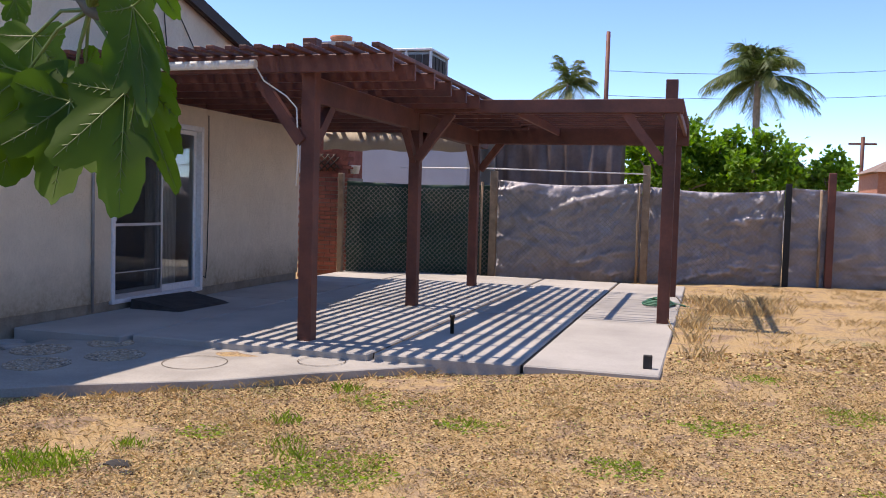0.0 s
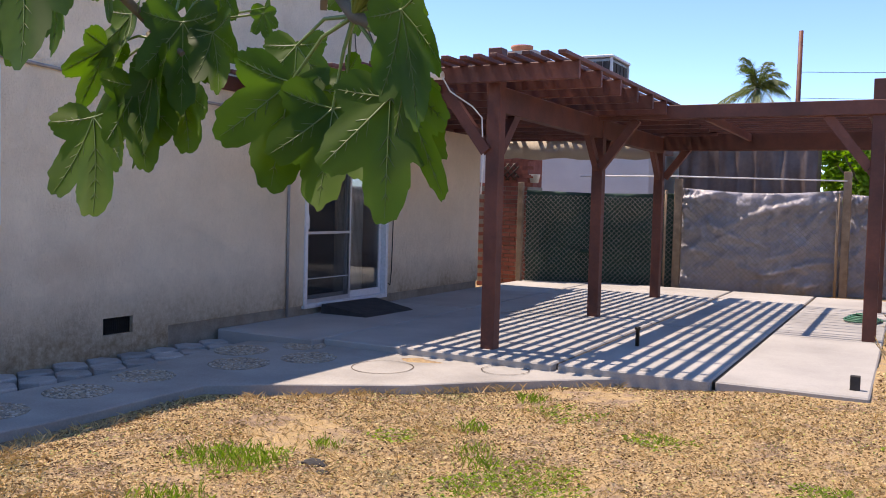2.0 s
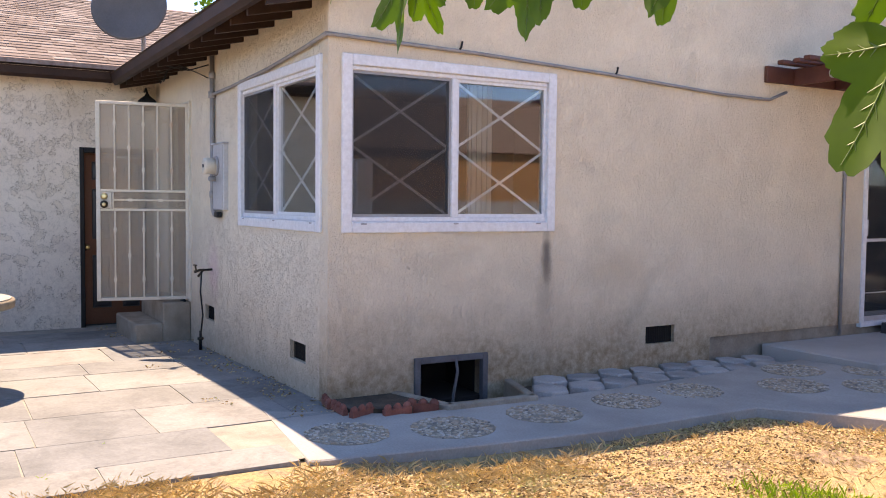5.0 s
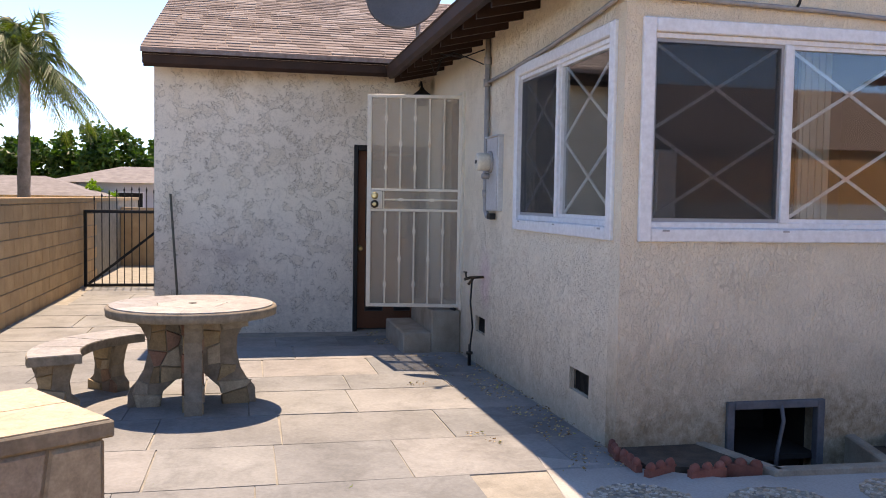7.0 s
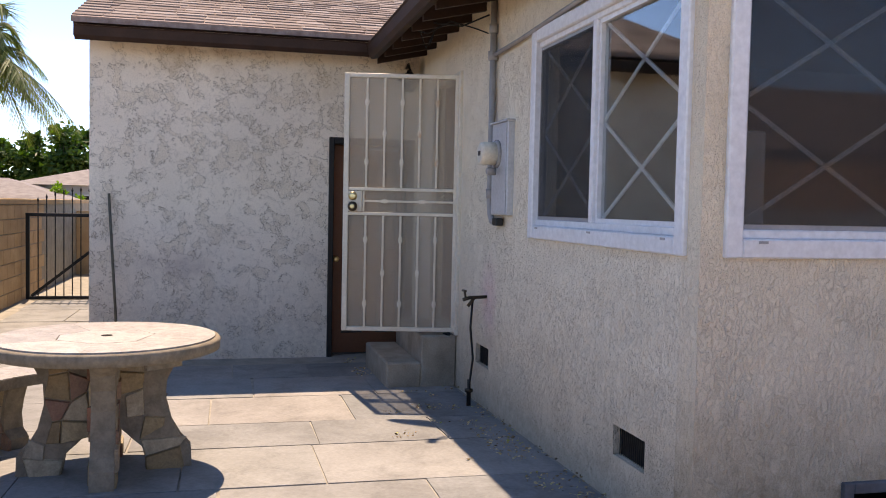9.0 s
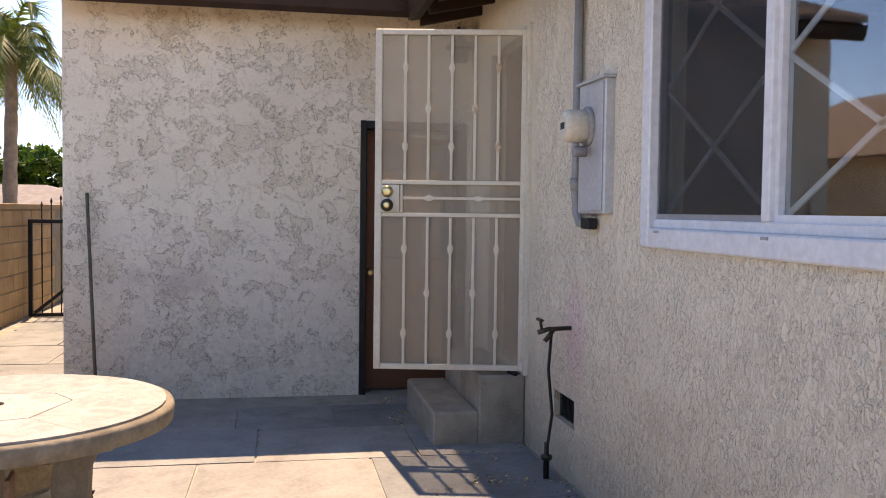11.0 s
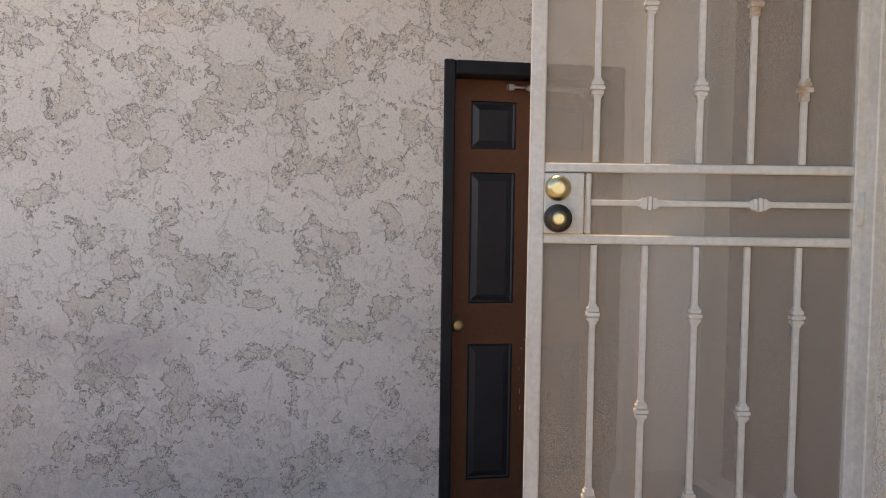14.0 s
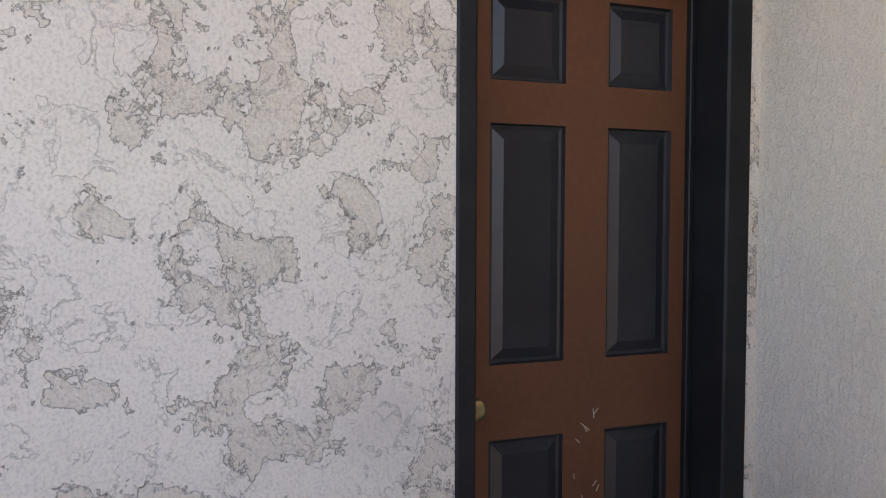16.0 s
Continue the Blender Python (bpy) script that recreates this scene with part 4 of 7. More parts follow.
y0, y1, z0, z1 = DOOR_W
for q in ((y0, y0 + 0.05, z0, z1), (y1 - 0.075, y1, z0, z1), (y0 + 0.05, y1 - 0.075, z1 - 0.06, z1)):
    bm = bmesh.new()
    box(bm, XF - 0.19, XF + 0.006, *q, bevel=0.006)
    part("jamb", bm, M_BLACK, dw)
bm = bmesh.new()
box(bm, XF - 0.165, XF - 0.12, y1 - 0.092, y1 - 0.075, z0, z1 - 0.06, bevel=0.003)
part("door_stop", bm, M_BLACK, dw)
DX = XF - 0.14
panels = []
for a, b in ((2.36, 2.566), (2.69, 2.883)):
    panels += [(a, b, 1.686, 1.896), (a, b, 1.0, 1.583), (a, b, 0.2, 0.816)]
bm = bmesh.new()
holed(bm, "x", DX, -0.04, y0 + 0.05, y1 - 0.092, 0.012, z1 - 0.06, panels)
leaf = part("leaf", bm, M_DOORBROWN, dw)
for a, b, c, d in panels:
    bm = bmesh.new()
    rings = []
    for e, dx in ((0.0, 0.0), (0.004, -0.012), (0.012, -0.014), (0.038, -0.004)):
        rings.append([bm.verts.new((DX + dx, y, z)) for y, z in ((a + e, c + e), (b - e, c + e), (b - e, d - e), (a + e, d - e))])
    for r, s in zip(rings, rings[1:]):
        for k in range(4):
            bm.faces.new((r[k], r[(k + 1) % 4], s[(k + 1) % 4], s[k]))
    bm.faces.new(rings[-1])
    part("panel", bm, M_DOORBLACK, leaf, "raised black panel")
bm = bmesh.new()
lathe(bm, [(0.032, 0.0), (0.032, 0.004), (0.012, 0.01), (0.012, 0.03), (0.024, 0.04), (0.028, 0.052), (0.024, 0.064), (0.012, 0.067)], 20, pose(DX, 2.30, 0.908, 0, 90, 0))
part("knob", bm, M_BRASS, leaf)
bm = bmesh.new()
tube(bm, [(DX + 0.04, 2.60, 1.955), (DX + 0.045, 2.88, 1.95)], 0.014, 10)
tube(bm, [(DX + 0.035, 2.53, 1.958), (DX + 0.04, 2.61, 1.955)], 0.006, 6)
box(bm, DX, DX + 0.04, 2.52, 2.545, 1.945, 1.97)
part("door_closer", bm, M_ALU, leaf, "grey pneumatic closer")
bm = bmesh.new()
rs = random.Random(3)
for k in range(16):
    y, z = rs.uniform(2.58, 2.67), rs.uniform(0.5, 0.86)
    box(bm, DX, DX + 0.0012, -0.001, 0.001, 0, rs.uniform(0.006, 0.025), pose(0, y, z, rs.uniform(-60, 60)))
part("scratches", bm, M_AWN, leaf, "pale paint scratches")

# doorway in the south wall, with its inner door shut
bm = bmesh.new()
box(bm, DOOR_S[0], DOOR_S[1], YS + 0.09, YS + 0.13, 0.45, 2.45)
thing("door_house", bm, M_DOORBROWN, "plain dark door set back in the south doorway", "door", kind="structure")
steps = thing("entry_steps", (-10.3, 2.8, 0.0), None, "stained concrete pair of steps to the doorway", "steps")
for y0, y1, z1 in ((2.50, 2.77, 0.215), (2.77, YS - 0.002, 0.425)):
    bm = bmesh.new()
    box(bm, -10.78, -9.70, y0, y1, -0.03, z1, bevel=0.012)
    part("step", bm, M_STEP, steps)
bm = bmesh.new()
tube(bm, [(-9.82, 2.985, 0.436), (-9.76, 2.97, 0.44), (-9.70, 2.99, 0.432)], [0.014, 0.022, 0.014], 6)
thing("rag", bm, M_BLACK, "crumpled black rag on the top step", "rag")

# security screen door, standing open
HX, HY = -9.72, 3.045
FX, FY = -9.91, 2.172
ang = math.degrees(math.atan2(FY - HY, FX - HX))
S = pose(HX, HY, 0, 0, 0, ang)
W, Z0, Z1 = math.hypot(FX - HX, FY - HY), 0.447, 2.44
sec = thing("security_door", (HX, HY, Z0), None, "cream steel security door with collared bars, standing open", "door")


def sec_part(name, boxes, mat=M_CREAM, parent=None, label="", bevel=0.003):
    bm = bmesh.new()
    for b in boxes:
        box(bm, *b, m=S, bevel=bevel)
    return part(name, bm, mat, parent or sec, label)


fr = 0.04
sec_part("stile", [(0.0, fr, -0.018, 0.018, Z0, Z1)])
sec_part("stile", [(W - fr, W, -0.018, 0.018, Z0, Z1)])
sec_part("rail", [(fr, W - fr, -0.018, 0.018, Z0, Z0 + fr * 0.8)])
sec_part("rail", [(fr, W - fr, -0.018, 0.018, Z1 - fr * 0.8, Z1)])
sec_part("rail", [(fr, W - fr, -0.016, 0.016, 1.538, 1.562)])
sec_part("rail", [(fr, W - fr, -0.016, 0.016, 1.348, 1.372)])
sec_part("perforated_sheet", [(fr, W - fr, -0.004, -0.001, Z0 + 0.03, Z1 - 0.03)], M_PERF, label="tan perforated steel sheet", bevel=0)
lock = sec_part("lock_plate", [(W - 0.145, W - fr, 0.002, 0.020, 1.375, 1.535)])
sec_part("lock_bar", [(W - 0.165, W - 0.15, -0.01, 0.012, 1.375, 1.535)])
for z, prof, mat, nm in ((1.495, [(0.034, 0), (0.034, 0.012), (0.026, 0.022), (0.014, 0.024)], M_BRASS, "deadbolt"), (1.415, [(0.036, 0), (0.038, 0.02), (0.034, 0.045), (0.02, 0.05)], M_BRONZE, "knob")):
    bm = bmesh.new()
    lathe(bm, prof, 22, S @ pose(W - 0.075, 0.018, z, -90))
    k = part(nm, bm, mat, sec)
    if nm == "knob":
        bm = bmesh.new()
        lathe(bm, [(0.018, 0), (0.018, 0.006), (0.012, 0.008)], 16, S @ pose(W - 0.075, 0.067, z, -90))
        part("key_face", bm, M_BRASS, k)
bars = [fr + (W - 2 * fr) * (i + 1) / 6 for i in range(5)]
collar_bm = bmesh.new()
box(collar_bm, -0.0105, 0.0105, -0.0105, 0.0105, -0.026, 0.026)
box(collar_bm, -0.015, 0.015, -0.015, 0.015, -0.018, -0.008)
box(collar_bm, -0.018, 0.018, -0.018, 0.018, -0.005, 0.005)
box(collar_bm, -0.015, 0.015, -0.015, 0.015, 0.008, 0.018)
collar = mesh_of("collar", collar_bm, M_CREAM)
collar_bm = bmesh.new()
box(collar_bm, -0.0108, 0.0108, -0.0108, 0.0108, -0.03, 0.03)
box(collar_bm, -0.018, 0.018, -0.018, 0.018, -0.006, 0.006)
box(collar_bm, -0.015, 0.015, -0.015, 0.015, 0.009, 0.02)
rusty = mesh_of("rusty_collar", collar_bm, M_RUST)
for i, u in enumerate(bars):
    odd = i % 2 == 0
    for za, zb, zs in ((Z0 + 0.03, 1.345, (0.66, 1.16) if odd else (0.90,)), (1.565, Z1 - 0.03, (1.76, 2.22) if odd else (1.98,))):
        bar = sec_part("bar", [(u - 0.008, u + 0.008, -0.002, 0.014, za, zb)], bevel=0.002)
        for z in zs:
            o = part("collar", rusty if (i in (0, 1) and z > 1.5) else collar, None, bar)
            o.matrix_basis = S @ pose(u, 0.006, z)
bar = sec_part("cross_bar", [(fr, W - 0.165, -0.002, 0.014, 1.45, 1.466)], bevel=0.002)
for u in (0.285, 0.575):
    o = part("collar", collar, None, bar)
    o.matrix_basis = S @ pose(u, 0.006, 1.458, 0, 90)
for z in (0.56, 1.45, 2.3):
    bm = bmesh.new()
    tube(bm, [(HX + 0.01, HY - 0.022, z - 0.045), (HX + 0.01, HY - 0.022, z + 0.045)], 0.012, 10)
    part("hinge", bm, M_CREAM, sec)
bm = bmesh.new()
box(bm, HX + 0.004, HX + 0.06, HY - 0.02, HY + 0.03, Z0 - 0.02, Z1 + 0.03, bevel=0.004)
box(bm, -10.63, HX + 0.004, HY - 0.02, HY + 0.03, Z1 - 0.005, Z1 + 0.03, bevel=0.004)
box(bm, -10.63, -10.58, HY - 0.02, HY + 0.03, Z0 - 0.02, Z1 - 0.005, bevel=0.004)
thing("trim_security_frame", bm, M_CREAM, "cream steel frame round the south doorway", "door frame", kind="structure")

# lantern in the corner
lan = thing("wall_lantern", (XF + 0.1, 2.95, 2.58), None, "small black metal lantern in the house corner", "lamp")
bm = bmesh.new()
lathe(bm, [(0.02, 0.1), (0.03, 0.075), (0.10, 0.02), (0.105, 0.0), (0.09, -0.004)], 16, pose(XF + 0.14, 2.93, 2.585))
part("hood", bm, M_BLACK, lan)
bm = bmesh.new()
tube(bm, [(XF, 2.93, 2.72), (XF + 0.08, 2.93, 2.75), (XF + 0.14, 2.93, 2.69)], 0.012)
part("bracket", bm, M_BLACK, lan)
bm = bmesh.new()
lathe(bm, [(0.05, -0.10), (0.07, -0.02), (0.07, 0.0)], 12, pose(XF + 0.14, 2.93, 2.585))
part("glass_body", bm, M_BRONZE, lan)

# satellite dish on the eave
dish = thing("satellite_dish", (-10.02, 2.66, 2.86), None, "grey satellite dish on a mast at the eave", "satellite dish")
bm = bmesh.new()
tube(bm, [(-10.02, 2.66, 2.86), (-10.02, 2.66, 3.28)], 0.022)
part("mast", bm, M_CONDUIT, dish)
D = look((-10.02, 2.54, 3.40), (-6.0, 0.2, 4.0)) @ pose(0, 0, 0, 180)
bm = bmesh.new()
rings = []
for r in (0.0, 0.12, 0.24, 0.36, 0.385):
    z = 0.45 * r * r + (0.0 if r < 0.37 else -0.012)
    rings.append([bm.verts.new(D @ Vector((r * 1.0 * math.cos(2 * math.pi * k / 28), r * 0.9 * math.sin(2 * math.pi * k / 28), z))) for k in range(28)] if r else [bm.verts.new(D @ Vector((0, 0, 0)))])
for k in range(28):
    bm.faces.new((rings[0][0], rings[1][k], rings[1][(k + 1) % 28])).smooth = True
for r, s in zip(rings[1:], rings[2:]):
    for k in range(28):
        bm.faces.new((r[k], s[k], s[(k + 1) % 28], r[(k + 1) % 28])).smooth = True
o = part("reflector", bm, M_GREYDISH, dish)
o.modifiers.new("thick", "SOLIDIFY").thickness = 0.008
bm = bmesh.new()
tube(bm, [D @ Vector((0, -0.34, 0.05)), D @ Vector((0, -0.30, 0.25)), D @ Vector((0, -0.12, 0.42))], 0.012)
part("arm", bm, M_CONDUIT, dish)
bm = bmesh.new()
lathe(bm, [(0.03, 0), (0.035, 0.05), (0.025, 0.09)], 12, D @ pose(0, -0.12, 0.38))
part("receiver", bm, M_CONDUIT, dish)
bm = bmesh.new()
box(bm, -0.06, 0.06, -0.05, 0.05, -0.09, -0.02, m=D, bevel=0.01)
part("mount", bm, M_CONDUIT, dish)
bm = bmesh.new()
tube(bm, [(-9.9, 2.62, 2.82), (-9.6, 2.75, 2.72), (-9.3, 2.85, 2.76), (-9.0, 2.95, 2.66), (-8.84, 3.0, 2.6)], 0.005)
tube(bm, [(-9.7, 2.7, 2.78), (-9.66, 2.75, 2.62), (-9.62, 2.8, 2.74), (-9.58, 2.76, 2.63), (-9.52, 2.8, 2.76)], 0.005)
tube(bm, [(-9.4, 2.75, 2.76), (-9.15, 2.9, 2.7), (-8.83, 3.0, 2.72)], 0.006)
thing("cable", bm, M_BLACK, "tangle of black cables under the eave", "cable")

# broom against the wing wall
broom = thing("broom", (-11.0, 0.32, 0.0), None, "push broom with a dark wooden handle leaning on the wall", "broom")
bm = bmesh.new()
tube(bm, [(-11.0, 0.40, 0.06), (XF + 0.02, 0.285, 1.48)], 0.012, 8)
part("handle", bm, M_STEM, broom)
bm = bmesh.new()
box(bm, -11.05, -10.95, 0.25, 0.54, 0.04, 0.095, bevel=0.01)
part("head", bm, M_AWN, broom)
bm = bmesh.new()
rb = random.Random(2)
for k in range(150):
    x, y = rb.uniform(-11.045, -10.955), rb.uniform(0.255, 0.535)
    tube(bm, [(x, y, 0.055), (x + rb.uniform(-0.015, 0.015), y + rb.uniform(-0.015, 0.015), 0.0)], 0.002, 3, False)
part("bristles", bm, M_BRONZE, broom)

# ---- terrace furniture ----
def clad(bm, half, zs, widths, thick, seed, m):
    """A stone-clad fin: an outline of half-widths over heights, as thick plates with a rough face."""
    rows = []
    for z, w in zip(zs, widths):
        rows.append([bm.verts.new(m @ Vector((x, y, z))) for x, y in ((w[0], -thick), (w[1], -thick), (w[1], thick), (w[0], thick))])
    for a, b in zip(rows, rows[1:]):
        for k in range(4):
            bm.faces.new((a[k], a[(k + 1) % 4], b[(k + 1) % 4], b[k]))
    bm.faces.new(rows[0][::-1]), bm.faces.new(rows[-1])


def stones(parent, mat, u0, u1, z0, z1, off, seed, m, inside, n=9):
    """Irregular flat stones let into a face: cells of a jittered grid, each a piece, kept where inside(u, z)."""
    r = random.Random(seed)
    cols, rows = n, max(2, int(n * (z1 - z0) / (u1 - u0)))
    pts = {(i, j): (u0 + (u1 - u0) * (i + (r.uniform(-0.33, 0.33) if 0 < i < cols else 0)) / cols, z0 + (z1 - z0) * (j + (r.uniform(-0.33, 0.33) if 0 < j < rows else 0)) / rows) for i in range(cols + 1) for j in range(rows + 1)}
    for j in range(rows):
        i = 0
        while i < cols:
            k = min(cols, i + r.choice((1, 1, 2)))
            q = [pts[i, j], pts[k, j], pts[k, j + 1], pts[i, j + 1]]
            i = k
            cu, cz = sum(p[0] for p in q) / 4, sum(p[1] for p in q) / 4
            if not all(inside(cu + (p[0] - cu) * 0.5, cz + (p[1] - cz) * 0.5) for p in q):
                continue
            d = off + (0.007 + r.uniform(0, 0.012)) * (1 if off > 0 else -1)
            bm = bmesh.new()
            lo = [bm.verts.new(m @ Vector((cu + (p[0] - cu) * 0.96, off, cz + (p[1] - cz) * 0.96))) for p in q]
            hi = [bm.verts.new(m @ Vector((cu + (p[0] - cu) * 0.88, d, cz + (p[1] - cz) * 0.88))) for p in q]
            bm.faces.new(hi)
            for e in range(4):
                bm.faces.new((lo[e], lo[(e + 1) % 4], hi[(e + 1) % 4], hi[e]))
            part("stone", bm, mat, parent)


def island_stone(name, tones, rough=0.85):
    m, nt, b = nodes_of(name, rough)
    v = place(nt)
    k = ramp(nt, nt.nodes.new("ShaderNodeObjectInfo").outputs["Random"], [(i / (len(tones) - 1), c) for i, c in enumerate(tones)])
    n1, n2 = noise_node(nt, v, 14, 5, 0.65, 0.8), noise_node(nt, v, 90, 4)
    col = mix(nt, 0.6, k, ramp(nt, n1, [(0.3, 0.35), (0.65, 1.0)]), "MULTIPLY")
    col = mix(nt, 0.4, col, ramp(nt, n2, [(0.3, 0.4), (0.7, 1.0)]), "MULTIPLY")
    nt.links.new(col, b.inputs["Base Color"])
    bump(nt, b, n1, 0.5, 0.01)
    bump(nt, b, n2, 0.4, 0.003)
    return m


def pebble_stone(name, tones):
    m, nt, b = nodes_of(name, 0.8)
    k = ramp(nt, nt.nodes.new("ShaderNodeNewGeometry").outputs["Random Per Island"], [(i / (len(tones) - 1), c) for i, c in enumerate(tones)])
    nt.links.new(k, b.inputs["Base Color"])
    return m


M_CLAD = island_stone("mixed_cladding_stone", [(0.34, 0.24, 0.13), (0.52, 0.39, 0.22), (0.42, 0.37, 0.29), (0.34, 0.13, 0.075), (0.56, 0.47, 0.33), (0.30, 0.26, 0.20), (0.46, 0.31, 0.16)])
M_TOPSTONE = island_stone("pale_top_stone", [(0.36, 0.345, 0.315), (0.43, 0.41, 0.37), (0.33, 0.305, 0.275), (0.39, 0.38, 0.36)], 0.6)
M_CLADBED = plain("cladding_mortar", (0.20, 0.165, 0.12), (0.32, 0.27, 0.20), 14, 0.95, 0, 0.5, 70)
TX, TY, TG = -7.74, 0.72, 0.065
table = thing("garden_table", (TX, TY, TG), None, "round flagstone garden table on four stone-clad legs", "table", group="stone garden set")
bm = bmesh.new()
lathe(bm, [(0.535, 0.672), (0.552, 0.678), (0.556, 0.722), (0.55, 0.735), (0.50, 0.738)], 56, pose(TX, TY, 0))
top = part("tabletop", bm, M_CLADBED, table)
r = random.Random(7)
cuts = [i * 2 * math.pi / 7 + r.uniform(-0.25, 0.25) for i in range(7)]
inner = [(0.24 * math.cos(a) + 0.03, 0.24 * math.sin(a)) for a in cuts]
for i in range(7):
    a0, a1 = cuts[i], cuts[(i + 1) % 7] + (2 * math.pi if i == 6 else 0)
    ring = [(0.53 * math.cos(a0 + (a1 - a0) * t / 8), 0.53 * math.sin(a0 + (a1 - a0) * t / 8)) for t in range(9)]
    poly = [inner[i], *ring, inner[(i + 1) % 7]]
    cx, cy = sum(p[0] for p in poly) / len(poly), sum(p[1] for p in poly) / len(poly)
    bm = bmesh.new()
    prism(bm, [(TX + cx + (x - cx) * 0.996, TY + cy + (y - cy) * 0.996) for x, y in poly], 0.73, 0.744)
    part("flagstone", bm, M_TOPSTONE, top)
bm = bmesh.new()
prism(bm, [(TX + x * 0.985, TY + y * 0.985) for x, y in inner], 0.73, 0.7442)
part("flagstone", bm, M_TOPSTONE, top)
# a black disc on the top paints the shade of the hole
bm = bmesh.new()
lathe(bm, [(0.028, 0.745), (0.028, 0.7465), (0.012, 0.747)], 16, pose(TX, TY, 0))
part("umbrella_hole", bm, M_VOID, top)
zs = [TG - 0.03, TG + 0.10, 0.22, 0.30, 0.42, 0.52, 0.60, 0.666]
outer = [0.415, 0.41, 0.36, 0.315, 0.285, 0.29, 0.33, 0.41]
innr = [0.21, 0.19, 0.13, 0.05, 0.0, 0.0, 0.0, 0.0]
for k, a in enumerate((4, 94, 184, 274)):
    m = pose(TX, TY, 0, 0, 0, a)
    bm = bmesh.new()
    clad(bm, None, zs, list(zip(innr, outer)), 0.055, k, m)
    lg = part("leg", bm, M_CLADBED, table)

    def in_leg(u, z):
        for (za, zb, oa, ob, ia, ib) in zip(zs, zs[1:], outer, outer[1:], innr, innr[1:]):
            if za <= z <= zb:
                t = (z - za) / (zb - za)
                return ia + (ib - ia) * t + 0.005 < u < oa + (ob - oa) * t - 0.005
        return False

    for off in (-0.055, 0.055):
        stones(lg, M_CLAD, 0.0, 0.46, TG - 0.02, 0.66, off, k * 2 + (off > 0), m, in_leg, 5)

# kidney-shaped bench
BX, BY = -7.88, 0.0
bench = thing("stone_bench", (BX, BY, TG), None, "kidney-shaped flagstone bench on two hourglass legs", "bench", group="stone garden set")
arc = []
for s, rad in ((1, 1.02), (-1, 0.70)):
    pts = [(TX + rad * math.cos(radians(d)), TY + rad * math.sin(radians(d))) for d in range(212, 291, 6)]
    arc += pts if s == 1 else pts[::-1]
bm = bmesh.new()
prism(bm, arc, 0.395, 0.45)
bt = part("seat", bm, M_CLADBED, bench)
cx, cy = sum(p[0] for p in arc) / len(arc), sum(p[1] for p in arc) / len(arc)
n = len(arc) // 2
for a, b in ((0, 5), (5, 9), (9, n - 1)):
    q = arc[a:b + 1] + arc[2 * n - 1 - b:2 * n - a]
    mx, my = sum(p[0] for p in q) / len(q), sum(p[1] for p in q) / len(q)
    bm = bmesh.new()
    prism(bm, [(mx + (x - mx) * 0.965, my + (y - my) * 0.965) for x, y in q], 0.44, 0.456)
    part("flagstone", bm, M_TOPSTONE, bt)
for k, d in enumerate((226, 276)):
    m = pose(TX + 0.86 * math.cos(radians(d)), TY + 0.86 * math.sin(radians(d)), 0, 0, 0, d)
    bm = bmesh.new()
    hz = [TG - 0.03, TG + 0.05, 0.16, 0.24, 0.32, 0.396]
    hw = [0.15, 0.15, 0.10, 0.09, 0.11, 0.14]
    clad(bm, None, hz, [(-w, w) for w in hw], 0.055, k, m)
    lg = part("leg", bm, M_CLADBED, bench)
    for off in (-0.055, 0.055):
        stones(lg, M_CLAD, -0.16, 0.16, TG - 0.02, 0.39, off, 20 + k * 2 + (off > 0), m, lambda u, z: abs(u) < np.interp(z, hz, hw) - 0.004, 4)

# stone-clad pier with a tiled top
pier = thing("stone_pier", (-4.3, 0.0, 0.08), None, "stone-clad garden pier with a tan tiled top", "pier")
m = pose(-4.55, 0.67, 0, 0, 0, -56)
bm = bmesh.new()
box(bm, 0.03, 0.92, -0.62, -0.03, 0.0, 0.69, m)
body = part("body", bm, M_CLADBED, pier)
bm = bmesh.new()
box(bm, 0.0, 0.95, -0.65, 0.0, 0.69, 0.745, m, 0.006)
part("top_slab", bm, M_CLADBED, pier)
M_PIERTOP = island_stone("tan_top_tile", [(0.60, 0.42, 0.24), (0.66, 0.50, 0.32), (0.62, 0.47, 0.30)], 0.6)
for a, b in ((0.012, 0.466), (0.472, 0.94)):
    for c, d in ((-0.638, -0.328), (-0.322, -0.012)):
        bm = bmesh.new()
        box(bm, a, b, c, d, 0.744, 0.750, m)
        part("tile", bm, M_PIERTOP, pier)
for off, rot in ((0.0, 0), (0.0, 90)):
    mm = m @ (pose(0.03, -0.03, 0) if rot == 0 else pose(0.03, -0.62, 0, 0, 0, 90))
    stones(body, M_CLAD, 0.0, 0.89 if rot == 0 else 0.59, 0.08, 0.685, 0.001, 31 + rot, mm, lambda u, z: True, 4 if rot == 0 else 3)

# ---- pergola ----
pergola = thing("pergola", (-3.33, 10.8, 0.21), None, "red-brown stained timber pergola with a lath roof, joined to the house", "pergola")


def timber(name, x0, x1, y0, y1, z0, z1, bevel=0.005, m=None):
    bm = bmesh.new()
    box(bm, x0, x1, y0, y1, z0, z1, m, bevel)
    return part(name, bm, M_WOOD, pergola)


PX = -3.325
for x, y, z1 in ((PX, 7.855, 2.90), (PX, 10.83, 2.58), (PX, 13.70, 2.58), (-0.33, 10.68, 2.89), (-0.36, 13.75, 2.62)):
    timber("post", x - 0.065, x + 0.065, y - 0.065, y + 0.065, 0.205, z1, 0.006)
timber("beam", PX - 0.055, PX + 0.055, 7.93, 14.3, 2.335, 2.565, 0.006)
